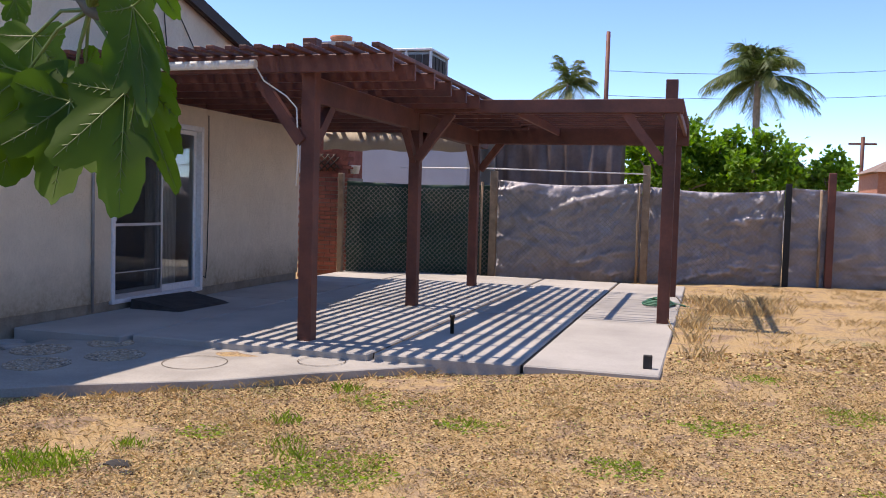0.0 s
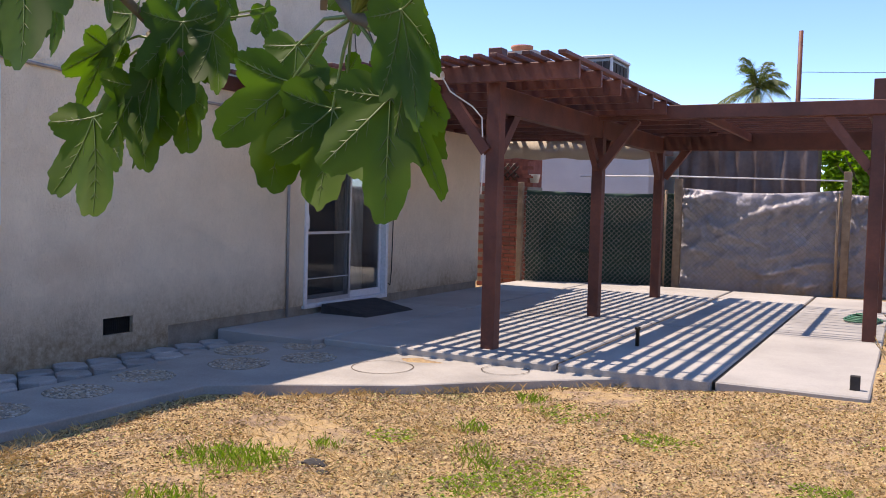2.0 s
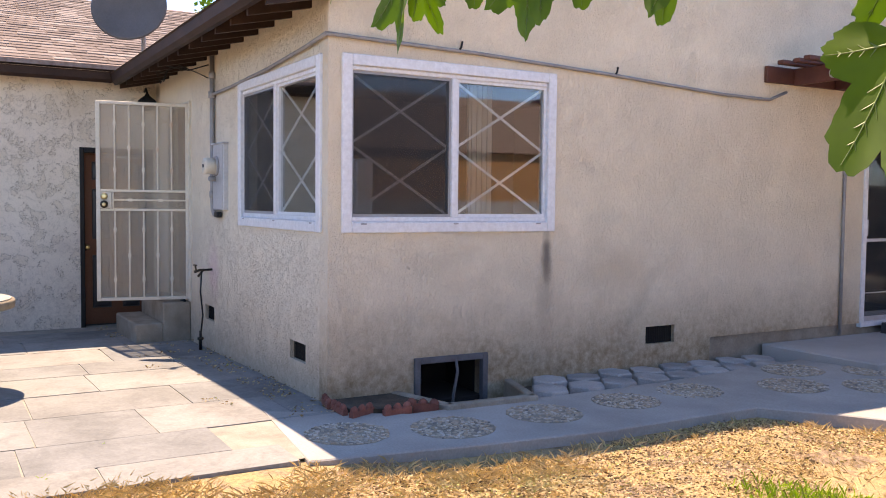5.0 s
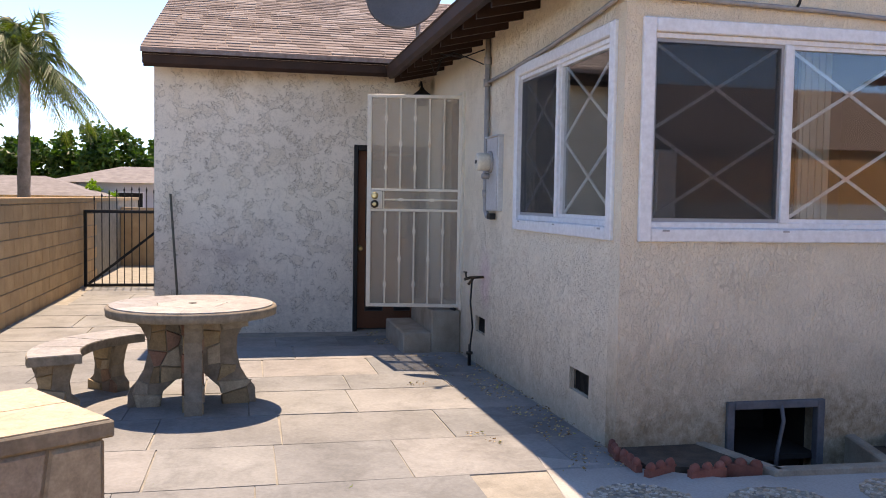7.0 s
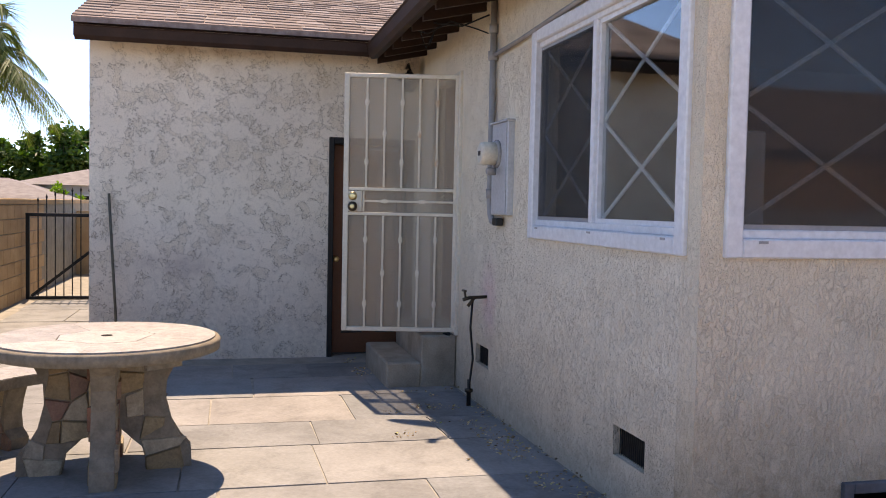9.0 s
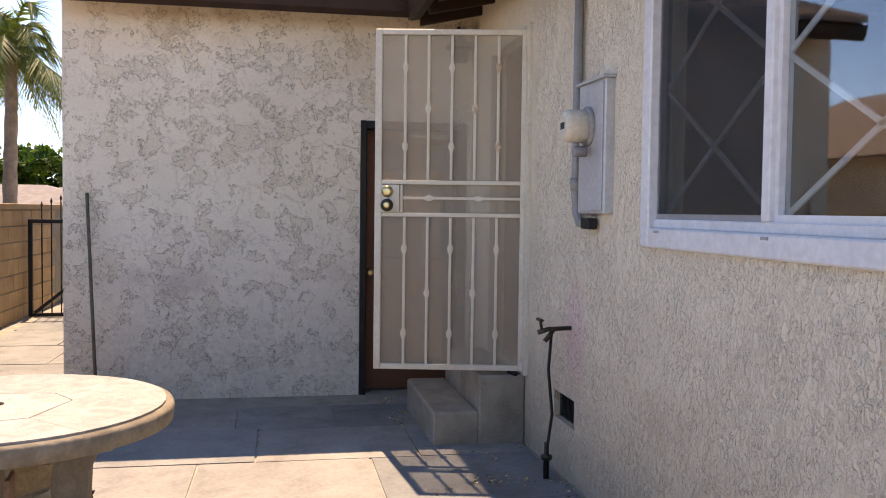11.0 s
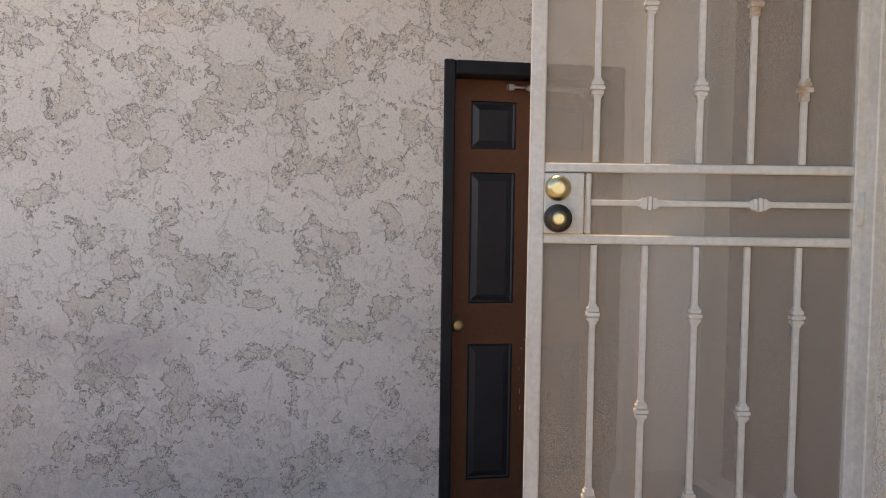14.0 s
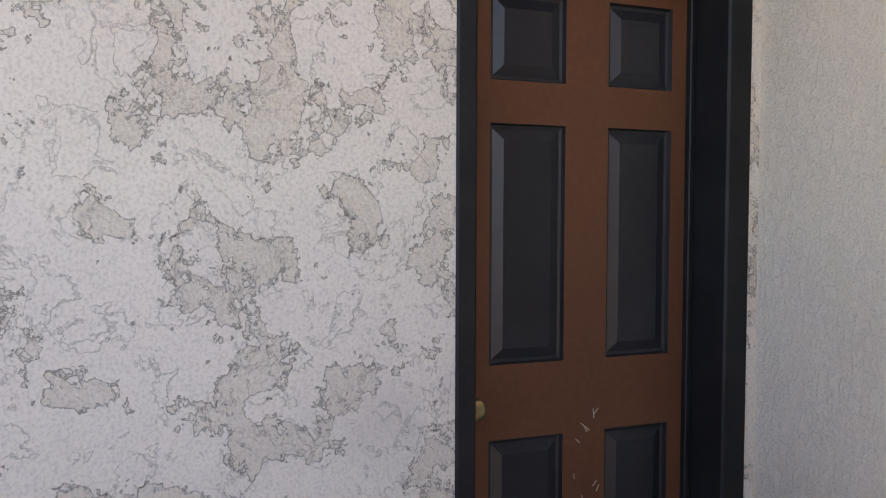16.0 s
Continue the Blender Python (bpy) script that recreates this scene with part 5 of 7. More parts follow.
timber("ledger", XW + 0.004, XW + 0.045, 7.25, 13.6, 2.575, 2.72)
for y in (10.60, 10.76):
    timber("beam", PX + 0.06, -0.2, y - 0.02, y + 0.02, 2.525, 2.675)
for y in (13.66, 13.84):
    timber("beam", PX + 0.06, -0.2, y - 0.022, y + 0.022, 2.38, 2.62)
for x in (-2.05, -0.41, -0.25):
    timber("joist", x - 0.02, x + 0.02, 10.62, 13.9, 2.50, 2.60)
for i in range(10):
    y = 10.95 + i * 0.28
    timber("purlin", PX + 0.06, -0.2, y - 0.02, y + 0.02, 2.60, 2.69)
for i in range(12):
    y = 7.62 + i * 0.585
    timber("rafter", XW + 0.045, -2.47, y - 0.02, y + 0.02, 2.568, 2.718)
for i in range(24):
    x = -5.915 + i * 0.148
    dy = 0.03 * math.sin(i * 2.3)
    timber("lath", x - 0.034, x + 0.034, 7.28 + dy, 14.1 + dy, 2.72, 2.758)
for y0, dyy, x0, dxx in ((7.93, 1, PX, 0), (10.76, -1, PX, 0), (10.9, 1, PX, 0), (13.63, -1, PX, 0), (10.68, 0, PX + 0.07, 1), (10.68, 0, -0.4, -1), (13.75, 0, PX + 0.07, 1), (7.79, 0, PX - 0.05, -1), (13.75, 0, -0.42, -1)):
    bm = bmesh.new()
    a, b = Vector((x0, y0, 1.98)), Vector((x0 + dxx * 0.42, y0 + dyy * 0.42, 2.42 if dyy else 2.53))
    d = (b - a).normalized()
    up = Vector((0, 0, 1))
    sd = d.cross(up).normalized() * 0.035
    nn = sd.cross(d).normalized() * 0.05
    q = [bm.verts.new(p + s * sd + t * nn) for p in (a, b) for s, t in ((-1, -1), (1, -1), (1, 1), (-1, 1))]
    for f in ((0, 1, 2, 3), (7, 6, 5, 4), (0, 4, 5, 1), (1, 5, 6, 2), (2, 6, 7, 3), (3, 7, 4, 0)):
        bm.faces.new([q[i] for i in f])
    part("brace", bm, M_WOOD, pergola)
bm = bmesh.new()
tube(bm, [(-5.6, 7.56, 2.625), (-3.72, 7.56, 2.64)], 0.038, 12)
thing("awning_roller", bm, M_WHITEP, "rolled pale awning tube under the pergola's front", "awning")
bm = bmesh.new()
tube(bm, [(-3.72, 7.56, 2.62), (-3.66, 7.6, 2.5), (-3.5, 7.72, 2.38), (-3.42, 7.76, 2.28), (-3.40, 7.77, 1.9), (-3.42, 7.78, 1.6)], 0.007)
thing("cord", bm, M_WHITEP, "pale looped awning cord on the post", "cord")
bm = bmesh.new()
for k in range(12):
    a = [bm.verts.new((-6.02 + 0.22 * (k + i), 14.1 + 0.04 * math.sin(k + i), z)) for i in (0, 1) for z in (2.6, 2.28 + 0.02 * math.sin((k + i) * 1.7))]
    bm.faces.new((a[0], a[2], a[3], a[1])).smooth = True
bmesh.ops.remove_doubles(bm, verts=bm.verts, dist=0.0005)
o = thing("awning_cloth", bm, M_AWN, "beige awning valance hanging at the pergola's back", "awning")
o.modifiers.new("thick", "SOLIDIFY").thickness = 0.006

# ---- walk details ----
def hexagon(cx, cy, r, rot):
    return [(cx + r * math.cos(radians(rot + 60 * k)), cy + r * math.sin(radians(rot + 60 * k))) for k in range(6)]


bm = bmesh.new()
prism(bm, [(-6.06, 4.5), (-5.545, 4.38), (-5.545, 7.3), (-6.06, 7.3)], -0.1, 0.06)
bed2 = thing("ground_tile_bed", bm, M_SOIL, "dark soil strip under the hexagonal pavers", "soil", kind="structure")
bm = bmesh.new()
prism(bm, hexagon(0, 0, 0.146, 90), -0.07, 0.0)
bmesh.ops.bevel(bm, geom=[e for e in bm.edges if all(v.co.z > -0.01 for v in e.verts)], offset=0.009, segments=1, affect="EDGES")
hex_mesh = mesh_of("hexagonal_paver", bm, plain("grey_hex_paver", (0.31, 0.30, 0.285), (0.46, 0.45, 0.43), 5, 0.85, 0, 0.25, 80, vary=0.35))
for i in range(8):
    for row, x in enumerate((-5.69, -5.955)):
        o = new("hexagonal_paver", hex_mesh)
        o.matrix_basis = pose(x + 0.008 * math.sin(i * 2.1 + row) + 0.006 * i, 4.64 + i * 0.324 + row * 0.19, 0.126 + 0.006 * math.sin(i * 3 + row), 1.4 * math.sin(i * 1.7), 1.4 * math.cos(i * 2 + row), 3 * math.sin(i * 5))
        o.parent = bed2
bm_r = random.Random(11)
M_PEBBLE = pebble_stone("mixed_pebbles", [(0.34, 0.28, 0.22), (0.50, 0.42, 0.32), (0.42, 0.29, 0.19), (0.58, 0.52, 0.44), (0.19, 0.165, 0.145)])
for dx, dy, dr in ((-5.28, 2.85, 0.25), (-5.12, 3.48, 0.26), (-5.15, 4.19, 0.25), (-5.19, 4.92, 0.24), (-5.22, 5.56, 0.24), (-4.92, 6.32, 0.25), (-4.57, 6.82, 0.24), (-5.29, 6.78, 0.24), (-4.94, 7.25, 0.20)):
    bm = bmesh.new()
    tilt = math.degrees(math.atan2(walk_top(dy + 0.1) - walk_top(dy - 0.1), 0.2))
    lie = pose(dx, dy, walk_top(dy) - 0.1, tilt)
    lathe(bm, [(dr * 1.0, 0.09), (dr * 1.0, 0.1015), (dr * 0.9, 0.102)], 28, lie)
    part("disc_bed", bm, M_STEP, walkway)
    bm = bmesh.new()
    for k in range(430):
        a, q = bm_r.uniform(0, 6.283), dr * math.sqrt(bm_r.random())
        s = bm_r.uniform(0.007, 0.013)
        m = lie @ pose(q * math.cos(a), q * math.sin(a), 0.1045, 0, 0, bm_r.uniform(0, 180)) @ Matrix.Diagonal((s * bm_r.uniform(1, 1.7), s, s * 0.45, 1))
        bmesh.ops.create_icosphere(bm, subdivisions=1, radius=1.0, matrix=m)
    part("pebble_disc", bm, M_PEBBLE, walkway)
bm = bmesh.new()
for (cx, cy, cr) in ((-3.82, 6.82, 0.26), (-2.9, 7.25, 0.2)):
    for k in range(40):
        a0, a1 = 2 * math.pi * k / 40, 2 * math.pi * (k + 1) / 40
        q = [bm.verts.new((cx + rr * math.cos(a), cy + rr * math.sin(a), walk_top(cy + rr * math.sin(a)) + 0.003)) for a in (a0, a1) for rr in (cr, cr - 0.008)]
        bm.faces.new((q[0], q[2], q[3], q[1]))
part("round_joint", bm, M_SOIL, walkway)

# ---- things about the patio and lawn ----
bm = bmesh.new()
lathe(bm, [(0.02, 0), (0.02, 0.15), (0.028, 0.155), (0.028, 0.18), (0.02, 0.185)], 12, pose(-2.24, 8.84, 0.208))
thing("pipe_stub", bm, M_BRONZE, "short dark pipe standing on the patio", "pipe")
bm = bmesh.new()
lathe(bm, [(0.025, 0), (0.025, 0.12), (0.045, 0.125), (0.045, 0.15), (0.02, 0.155)], 12, pose(-1.83, 7.6, 0.07))
thing("pipe_stub", bm, M_CONDUIT, "short grey pipe at the patio's edge", "pipe")
bm = bmesh.new()
box(bm, -0.345, -0.275, 7.75, 7.80, 0.2, 0.315, bevel=0.006)
thing("utility_box", bm, M_MAT, "small dark metal outlet box on the slab", "outlet box")
bm = bmesh.new()
pts = [(-0.47 + (0.22 - 0.002 * k) * math.cos(k * 0.5), 12.5 + (0.34 - 0.003 * k) * math.sin(k * 0.5), 0.222 + 0.0012 * k) for k in range(56)]
tube(bm, pts + [(0.2, 12.9, 0.1), (0.7, 13.3, 0.09), (1.5, 13.7, 0.09), (2.4, 13.5, 0.09)], 0.012, 6)
thing("garden_hose", bm, M_HOSE, "green garden hose coiled on the patio's edge", "hose")
bm = bmesh.new()
rr = random.Random(6)
for k in range(12):
    p = Vector((1.62 + rr.uniform(-0.14, 0.14), 16.7 + rr.uniform(-0.06, 0.06), 0.07))
    tube(bm, [p, p + Vector((rr.uniform(-0.1, 0.1), rr.uniform(-0.05, 0.05), 0.08)), p + Vector((rr.uniform(-0.2, 0.2), rr.uniform(-0.06, 0.06), 0.02))], 0.018, 5)
thing("plastic_scrap", bm, M_BLUE, "crumpled blue plastic scrap by the fence", "litter")
for x, y, s, lab, mat in ((-2.79, 4.46, 0.06, "dark flat stone lying in the lawn", M_MAT), (-2.66, 4.36, 0.035, "small dark stone lying in the lawn", M_MAT), (-2.45, 2.6, 0.03, "crumpled white paper on the dry lawn", M_WHITEP), (0.85, 16.2, 0.1, "pale flat stone by the fence", M_WHITEP)):
    bm = bmesh.new()
    bmesh.ops.create_icosphere(bm, subdivisions=2, radius=s, matrix=pose(x, y, 0.075) @ Matrix.Diagonal((1.4, 1.0, 0.5, 1)))
    for v in bm.verts:
        v.co += Vector((1, 1, 0.5)) * 0.3 * s * noise.noise(v.co * 30)
    thing("stone" if mat is not M_WHITEP or s > 0.05 else "paper_scrap", bm, mat, lab, "stone" if mat is not M_WHITEP or s > 0.05 else "litter")

# ---- north side: chimney, fence, neighbours ----
chim = thing("brick_chimney", (-6.5, 15.3, 0.1), None, "red brick chimney stack with a dark lattice panel", "chimney")
bm = bmesh.new()
box(bm, -6.99, -6.03, 15.22, 15.9, 0.0, 1.86)
part("mortar_core", bm, M_MORTAR, chim)
bm = bmesh.new()
box(bm, -6.72, -6.05, 15.24, 15.9, 1.86, 4.2)
part("upper_stack", bm, M_BRICK, chim)
bm = bmesh.new()
box(bm, -6.8, -5.98, 15.2, 15.95, 4.2, 4.26)
part("cap", bm, M_CONC2, chim)
bm = bmesh.new()
lathe(bm, [(0.18, 0), (0.18, 0.14), (0.2, 0.15), (0.2, 0.2), (0.15, 0.2)], 16, pose(-6.37, 15.55, 4.2))
part("flue_pot", bm, M_TERRA, chim)
bm = bmesh.new()
box(bm, 0, 0.2, -0.012, 0.0, 0, 0.062)
brick_mesh = mesh_of("brick", bm, M_BRICK)
for j in range(36):
    z = 0.06 + j * 0.075
    x = -6.99 + (0.105 if j % 2 else 0.0)
    while x < -6.12:
        if z < 1.86 or x > -6.76:
            o = new("brick", brick_mesh)
            o.parent = chim
            o.matrix_parent_inverse = chim.matrix_basis.inverted()
            o.matrix_basis = pose(x, 15.22, z)
        x += 0.212
lat = thing("lattice_panel", (-6.45, 15.12, 1.95), None, "dark wooden lattice panel against the chimney", "lattice")
for k in range(-3, 4):
    for s in (1, -1):
        bm = bmesh.new()
        a, b = Vector((-6.62 + 0.0, 15.195 if s > 0 else 15.205, 0)), None
        pts = []
        for t in np.linspace(-0.4, 0.4, 17):
            x, z = -6.43 + k * 0.12 + s * t, 2.12 + t
            if -6.66 < x < -6.2 and 1.93 < z < 2.32:
                pts.append((x, 15.195 if s > 0 else 15.205, z))
        if len(pts) > 1:
            tube(bm, [pts[0], pts[-1]], 0.014, 4)
            part("slat", bm, M_EAVE, lat)
        else:
            bm.free()

F = [(-6.03, 15.0), (-3.55, 16.05), (-0.93, 16.4), (1.42, 16.95), (2.12, 17.1), (6.5, 18.1)]
fence = thing("fence", (-1.0, 16.4, 0.1), None, "chain-link fence hung with green cloth and silver-grey tarps", "fence")
for (x, y), h, s, mat in ((F[0], 1.93, 0.045, M_POSTWOOD), (F[1], 2.05, 0.06, M_POSTWOOD), (F[2], 2.2, 0.06, M_POSTWOOD), (F[3], 1.95, 0.05, M_BLACK), (F[4], 2.15, 0.06, M_WOOD)):
    bm = bmesh.new()
    box(bm, x - s, x + s, y - 0.10 - s, y - 0.10 + s, 0.05, h, bevel=0.008)
    part("post", bm, mat, fence)
for (x, y) in ((-3.75, 15.95), (-1.05, 16.3), (1.95, 17.0), (-4.9, 15.45)):
    bm = bmesh.new()
    tube(bm, [(x, y - 0.06, 0.05), (x, y - 0.06, 1.85)], 0.022, 8)
    part("pole", bm, M_POSTWOOD, fence)


def tarp(a, b, z0, z1, mat, amp, seed, name):
    """A slack sheet between two fence posts, pulled into folds from its corners."""
    bm = bmesh.new()
    nx, nz = 96, 44
    rr = random.Random(seed)
    creases = [(rr.uniform(0.1, 1.0), rr.uniform(-0.45, 0.45), rr.uniform(0.1, 0.9), rr.uniform(0.15, 0.45), rr.uniform(0.5, 1.4)) for _ in range(13)]
    rows = []
    for j in range(nz + 1):
        row = []
        for i in range(nx + 1):
            u, v = i / nx, j / nz
            x, y = a[0] + (b[0] - a[0]) * u, a[1] + (b[1] - a[1]) * u
            sag = 0.07 * math.sin(math.pi * u) * (1 if seed % 2 else 0.4) * v
            fold = amp * 2.0 * (noise.noise((u * 3.0 + v * 2.2 + seed, v * 7 - u * 5, seed)) + 0.6 * noise.noise((u * 14 - v * 9, v * 16 + u * 11, seed + 5)) + 0.35 * noise.noise((u * 40, v * 34, seed)))
            fold += amp * 0.8 * math.sin(30 * math.atan2(1 - v + 0.02, u + 0.02)) * max(0, 1 - 1.6 * math.hypot(u, 1 - v)) + amp * 0.8 * math.sin(30 * math.atan2(1 - v + 0.02, 1 - u + 0.02)) * max(0, 1 - 1.6 * math.hypot(1 - u, 1 - v))
            for cv, slope, cu, half, k in creases:
                dv = v - cv - slope * (u - cu) - 0.05 * math.sin(7 * u + k * 9)
                fade = max(0.0, 1 - ((u - cu) / half) ** 2)
                fold -= amp * 1.9 * k * fade * (math.exp(-dv / 0.03) if dv > 0 else math.exp(dv / 0.014))
            row.append(bm.verts.new((x, y + fold, z0 + 0.02 * math.sin(9 * u + seed) * (1 - v) + (z1 - z0) * v - sag)))
        rows.append(row)
    for r, s in zip(rows, rows[1:]):
        for i in range(nx):
            bm.faces.new((r[i], r[i + 1], s[i + 1], s[i])).smooth = True
    o = part(name, bm, mat, fence)
    o.modifiers.new("thick", "SOLIDIFY").thickness = 0.004


tarp((-5.98, 15.03), (-3.6, 16.03), 0.14, 1.80, M_GREENCLOTH, 0.02, 4, "green_cloth")
tarp((-3.5, 16.06), (-1.0, 16.4), 0.13, 1.90, M_TARPG, 0.045, 1, "grey_tarp")
tarp((-0.88, 16.42), (1.36, 16.94), 0.08, 1.84, M_TARPG, 0.05, 3, "grey_tarp")
tarp((1.47, 16.96), (6.4, 18.08), 0.06, 1.88, M_TARPG, 0.055, 7, "grey_tarp")
bm = bmesh.new()
wires = []
for (ax, ay), (bx, by) in zip(F, F[1:]):
    ln = math.hypot(bx - ax, by - ay)
    H0, H1, st = 0.1, 1.72, 0.085
    k = -int(1.62 / st)
    while k * st < ln:
        for s in (1, -1):
            u0 = k * st if s > 0 else k * st + 1.62
            u1 = k * st + 1.62 if s > 0 else k * st
            ua, za, ub, zb = u0, H0, u1, H1
            if min(ua, ub) < 0 or max(ua, ub) > ln:
                t = [(c - ua) / (ub - ua) for c in (0, ln)]
                t0, t1 = max(0, min(t)), min(1, max(t))
                if t1 <= t0:
                    continue
                za, zb, ua, ub = H0 + 1.62 * t0, H0 + 1.62 * t1, u0 + (u1 - u0) * t0, u0 + (u1 - u0) * t1
            tube(bm, [(ax + (bx - ax) * u / ln, ay + (by - ay) * u / ln - 0.085, z) for u, z in ((ua, za), (ub, zb))], 0.0042, 3, False)
        k += 1
part("chain_link_mesh", bm, M_WIRE, fence)["kind"] = "stuff"
bm = bmesh.new()
tube(bm, [(-5.2, 15.6, 2.07), (-3.55, 15.9, 2.09), (-0.93, 16.25, 2.05)], 0.012, 6)
thing("clothes_line", bm, M_WHITEP, "pale line strung between the fence posts", "line")
bm = bmesh.new()
lathe(bm, [(0.07, 0), (0.1, 0.14), (0.11, 0.15)], 14, pose(-5.95, 15.3, 1.93))
thing("flower_pot", bm, M_WHITEP, "white plastic pot on the wall by the fence", "pot")

# pale neighbouring house with pots, cooler and roof
nb = thing("neighbour_house", (-8.0, 22.0, 0.0), None, "pale rendered neighbouring house with a shallow roof", "house")
bm = bmesh.new()
box(bm, -14.0, -5.05, 19.6, 27.0, -0.1, 3.35)
part("wall", bm, M_WHITEWALL, nb)
bm = bmesh.new()
a = [bm.verts.new((x, y, z)) for y in (19.2, 27.4) for x, z in ((-14.5, 3.3), (-9.5, 4.75), (-4.4, 3.3))]
bm.faces.new((a[0], a[1], a[4], a[3])), bm.faces.new((a[1], a[2], a[5], a[4])), bm.faces.new((a[0], a[2], a[1])), bm.faces.new((a[3], a[4], a[5]))
bm.faces.new((a[0], a[3], a[5], a[2]))
part("roof", bm, M_SHINGLE, nb)
for x, y, z, s in ((-7.05, 20.4, 4.45, 0.16), (-6.42, 20.6, 4.15, 0.3)):
    bm = bmesh.new()
    lathe(bm, [(s, -1.3), (s, 0.1), (s * 1.12, 0.12), (s * 1.12, 0.26), (s * 0.9, 0.28)], 14, pose(x, y, z - 0.05))
    part("chimney_pot", bm, M_TERRA, nb)
cool = thing("rooftop_cooler", (-6.8, 21.5, 4.0), None, "grey louvred evaporative cooler on the neighbour's roof", "air cooler")
M_COOLER = plain("blue_grey_cooler_paint", (0.20, 0.235, 0.25), (0.29, 0.325, 0.335), 3, 0.5, 0.1, 0.08, 50)
bm = bmesh.new()
box(bm, -7.7, -6.49, 21.22, 22.58, 3.6, 5.10, bevel=0.02)
part("body", bm, M_COOLER, cool)
for x0, x1, y0, y1 in ((-7.75, -7.69, 21.19, 21.25), (-6.5, -6.44, 21.19, 21.25), (-6.5, -6.44, 22.55, 22.61), (-7.12, -7.06, 21.19, 21.23)):
    bm = bmesh.new()
    box(bm, x0, x1, y0, y1, 3.6, 5.11, bevel=0.006)
    part("corner_post", bm, M_GALV, cool)
for k in range(3):
    bm = bmesh.new()
    box(bm, -7.03 + k * 0.18, -6.88 + k * 0.18, 21.19, 21.22, 4.2, 5.02)
    part("louvre", bm, M_MAT, cool)
for k in range(4):
    bm = bmesh.new()
    box(bm, -6.49, -6.465, 21.32 + k * 0.31, 21.55 + k * 0.31, 4.2, 5.02)
    part("louvre", bm, M_MAT, cool)
bm = bmesh.new()
box(bm, -7.78, -6.42, 21.16, 22.64, 5.11, 5.17, bevel=0.01)
part("lid", bm, M_GALV, cool)

# tarp-covered load
bm = bmesh.new()
nx, nz = 60, 14
rows = []
for j in range(nz + 4):
    row = []
    for i in range(nx + 1):
        u = i / nx
        x = -4.62 + 2.85 * u
        if j <= nz:
            y, z = 20.5 + 0.07 * math.sin(38 * u + noise.noise((u * 9, 0, 1)) * 4) * (1 - 0.3 * j / nz) + 0.08 * noise.noise((u * 11, j * 0.35, 2)), 0.4 + 2.66 * j / nz
        else:
            y, z = 20.5 + (j - nz) * 0.6, 3.06 + 0.04 * noise.noise((u * 5, j, 3)) + 0.02 * (j - nz)
        row.append(bm.verts.new((x, y, z)))
    rows.append(row)
for r, s in zip(rows, rows[1:]):
    for i in range(nx):
        bm.faces.new((r[i], r[i + 1], s[i + 1], s[i])).smooth = True
load = thing("tarped_load", bm, M_TARPB, "tall load under a creased brown tarp", "covered load")
load.modifiers.new("thick", "SOLIDIFY").thickness = 0.01
bm = bmesh.new()
box(bm, -4.5, -1.85, 20.7, 22.3, -0.1, 2.98)
part("load_core", bm, M_TARPB, load)


# ---- trees ----
def leaf_card(bm, p, s, r):
    """One small pointed leaf of two bent halves."""
    d = Vector((r.gauss(0, 1), r.gauss(0, 1), r.gauss(0, 0.7))).normalized()
    e = d.orthogonal().normalized()
    e = Matrix.Rotation(r.uniform(0, 6.28), 3, d) @ e
    a, b, c, f = p, p + d * s, p + d * s * 0.5 + e * s * 0.3, p + d * s * 0.5 - e * s * 0.3
    n = d.cross(e) * s * 0.12
    v = [bm.verts.new(q) for q in (a, c + n, b, f + n)]
    bm.faces.new(v)


def tree(name, base, trunk_h, crown, clumps, per, leaf, mat, seed, label, category="tree"):
    """A tapered trunk with limbs and a crown of leaf clumps; crown: (rx, ry, rz)."""
    r = random.Random(seed)
    base = Vector(base)
    t = thing(name, base, None, label, category)
    top = base + Vector((0, 0, trunk_h))
    bm = bmesh.new()
    tube(bm, [base - Vector((0, 0, 0.2)), base + Vector((0.05, 0, trunk_h * 0.5)), top], [0.17, 0.13, 0.1], 8)
    centres = []
    for k in range(clumps):
        a, q = r.uniform(0, 6.283), r.random() ** 0.4
        z = r.uniform(-1, 1)
        h = math.sqrt(max(0, 1 - z * z))
        c = top + Vector((crown[0] * q * h * math.cos(a), crown[1] * q * h * math.sin(a), crown[2] * (0.75 + z * q)))
        centres.append(c)
        if k % 4 == 0:
            tube(bm, [top, top.lerp(c, 0.5) + Vector((0, 0, 0.1)), c], [0.06, 0.035, 0.012], 5)
    part("trunk", bm, M_BARK, t)
    bm = bmesh.new()
    for c in centres:
        s = r.uniform(0.2, 0.42) * min(crown) * 0.55
        for _ in range(per):
            g = Vector((r.gauss(0, 1), r.gauss(0, 1), r.gauss(0, 0.8))) * s * 0.62
            leaf_card(bm, c + g, leaf * r.uniform(0.7, 1.3), r)
    part("crown", bm, mat, t)
    return t


tree("broad_tree", (-0.9, 24.0, 0), 1.6, (1.35, 1.5, 1.25), 70, 110, 0.17, M_TREE, 5, "dense bright green tree behind the fence")
tree("broad_tree", (1.0, 24.3, 0), 1.5, (1.3, 1.5, 1.15), 70, 110, 0.17, M_TREE, 8, "dense bright green tree behind the fence")
tree("broad_tree", (5.4, 45.0, 0), 1.9, (2.0, 1.8, 1.3), 50, 90, 0.28, M_TREE, 9, "pale green far tree by the houses")


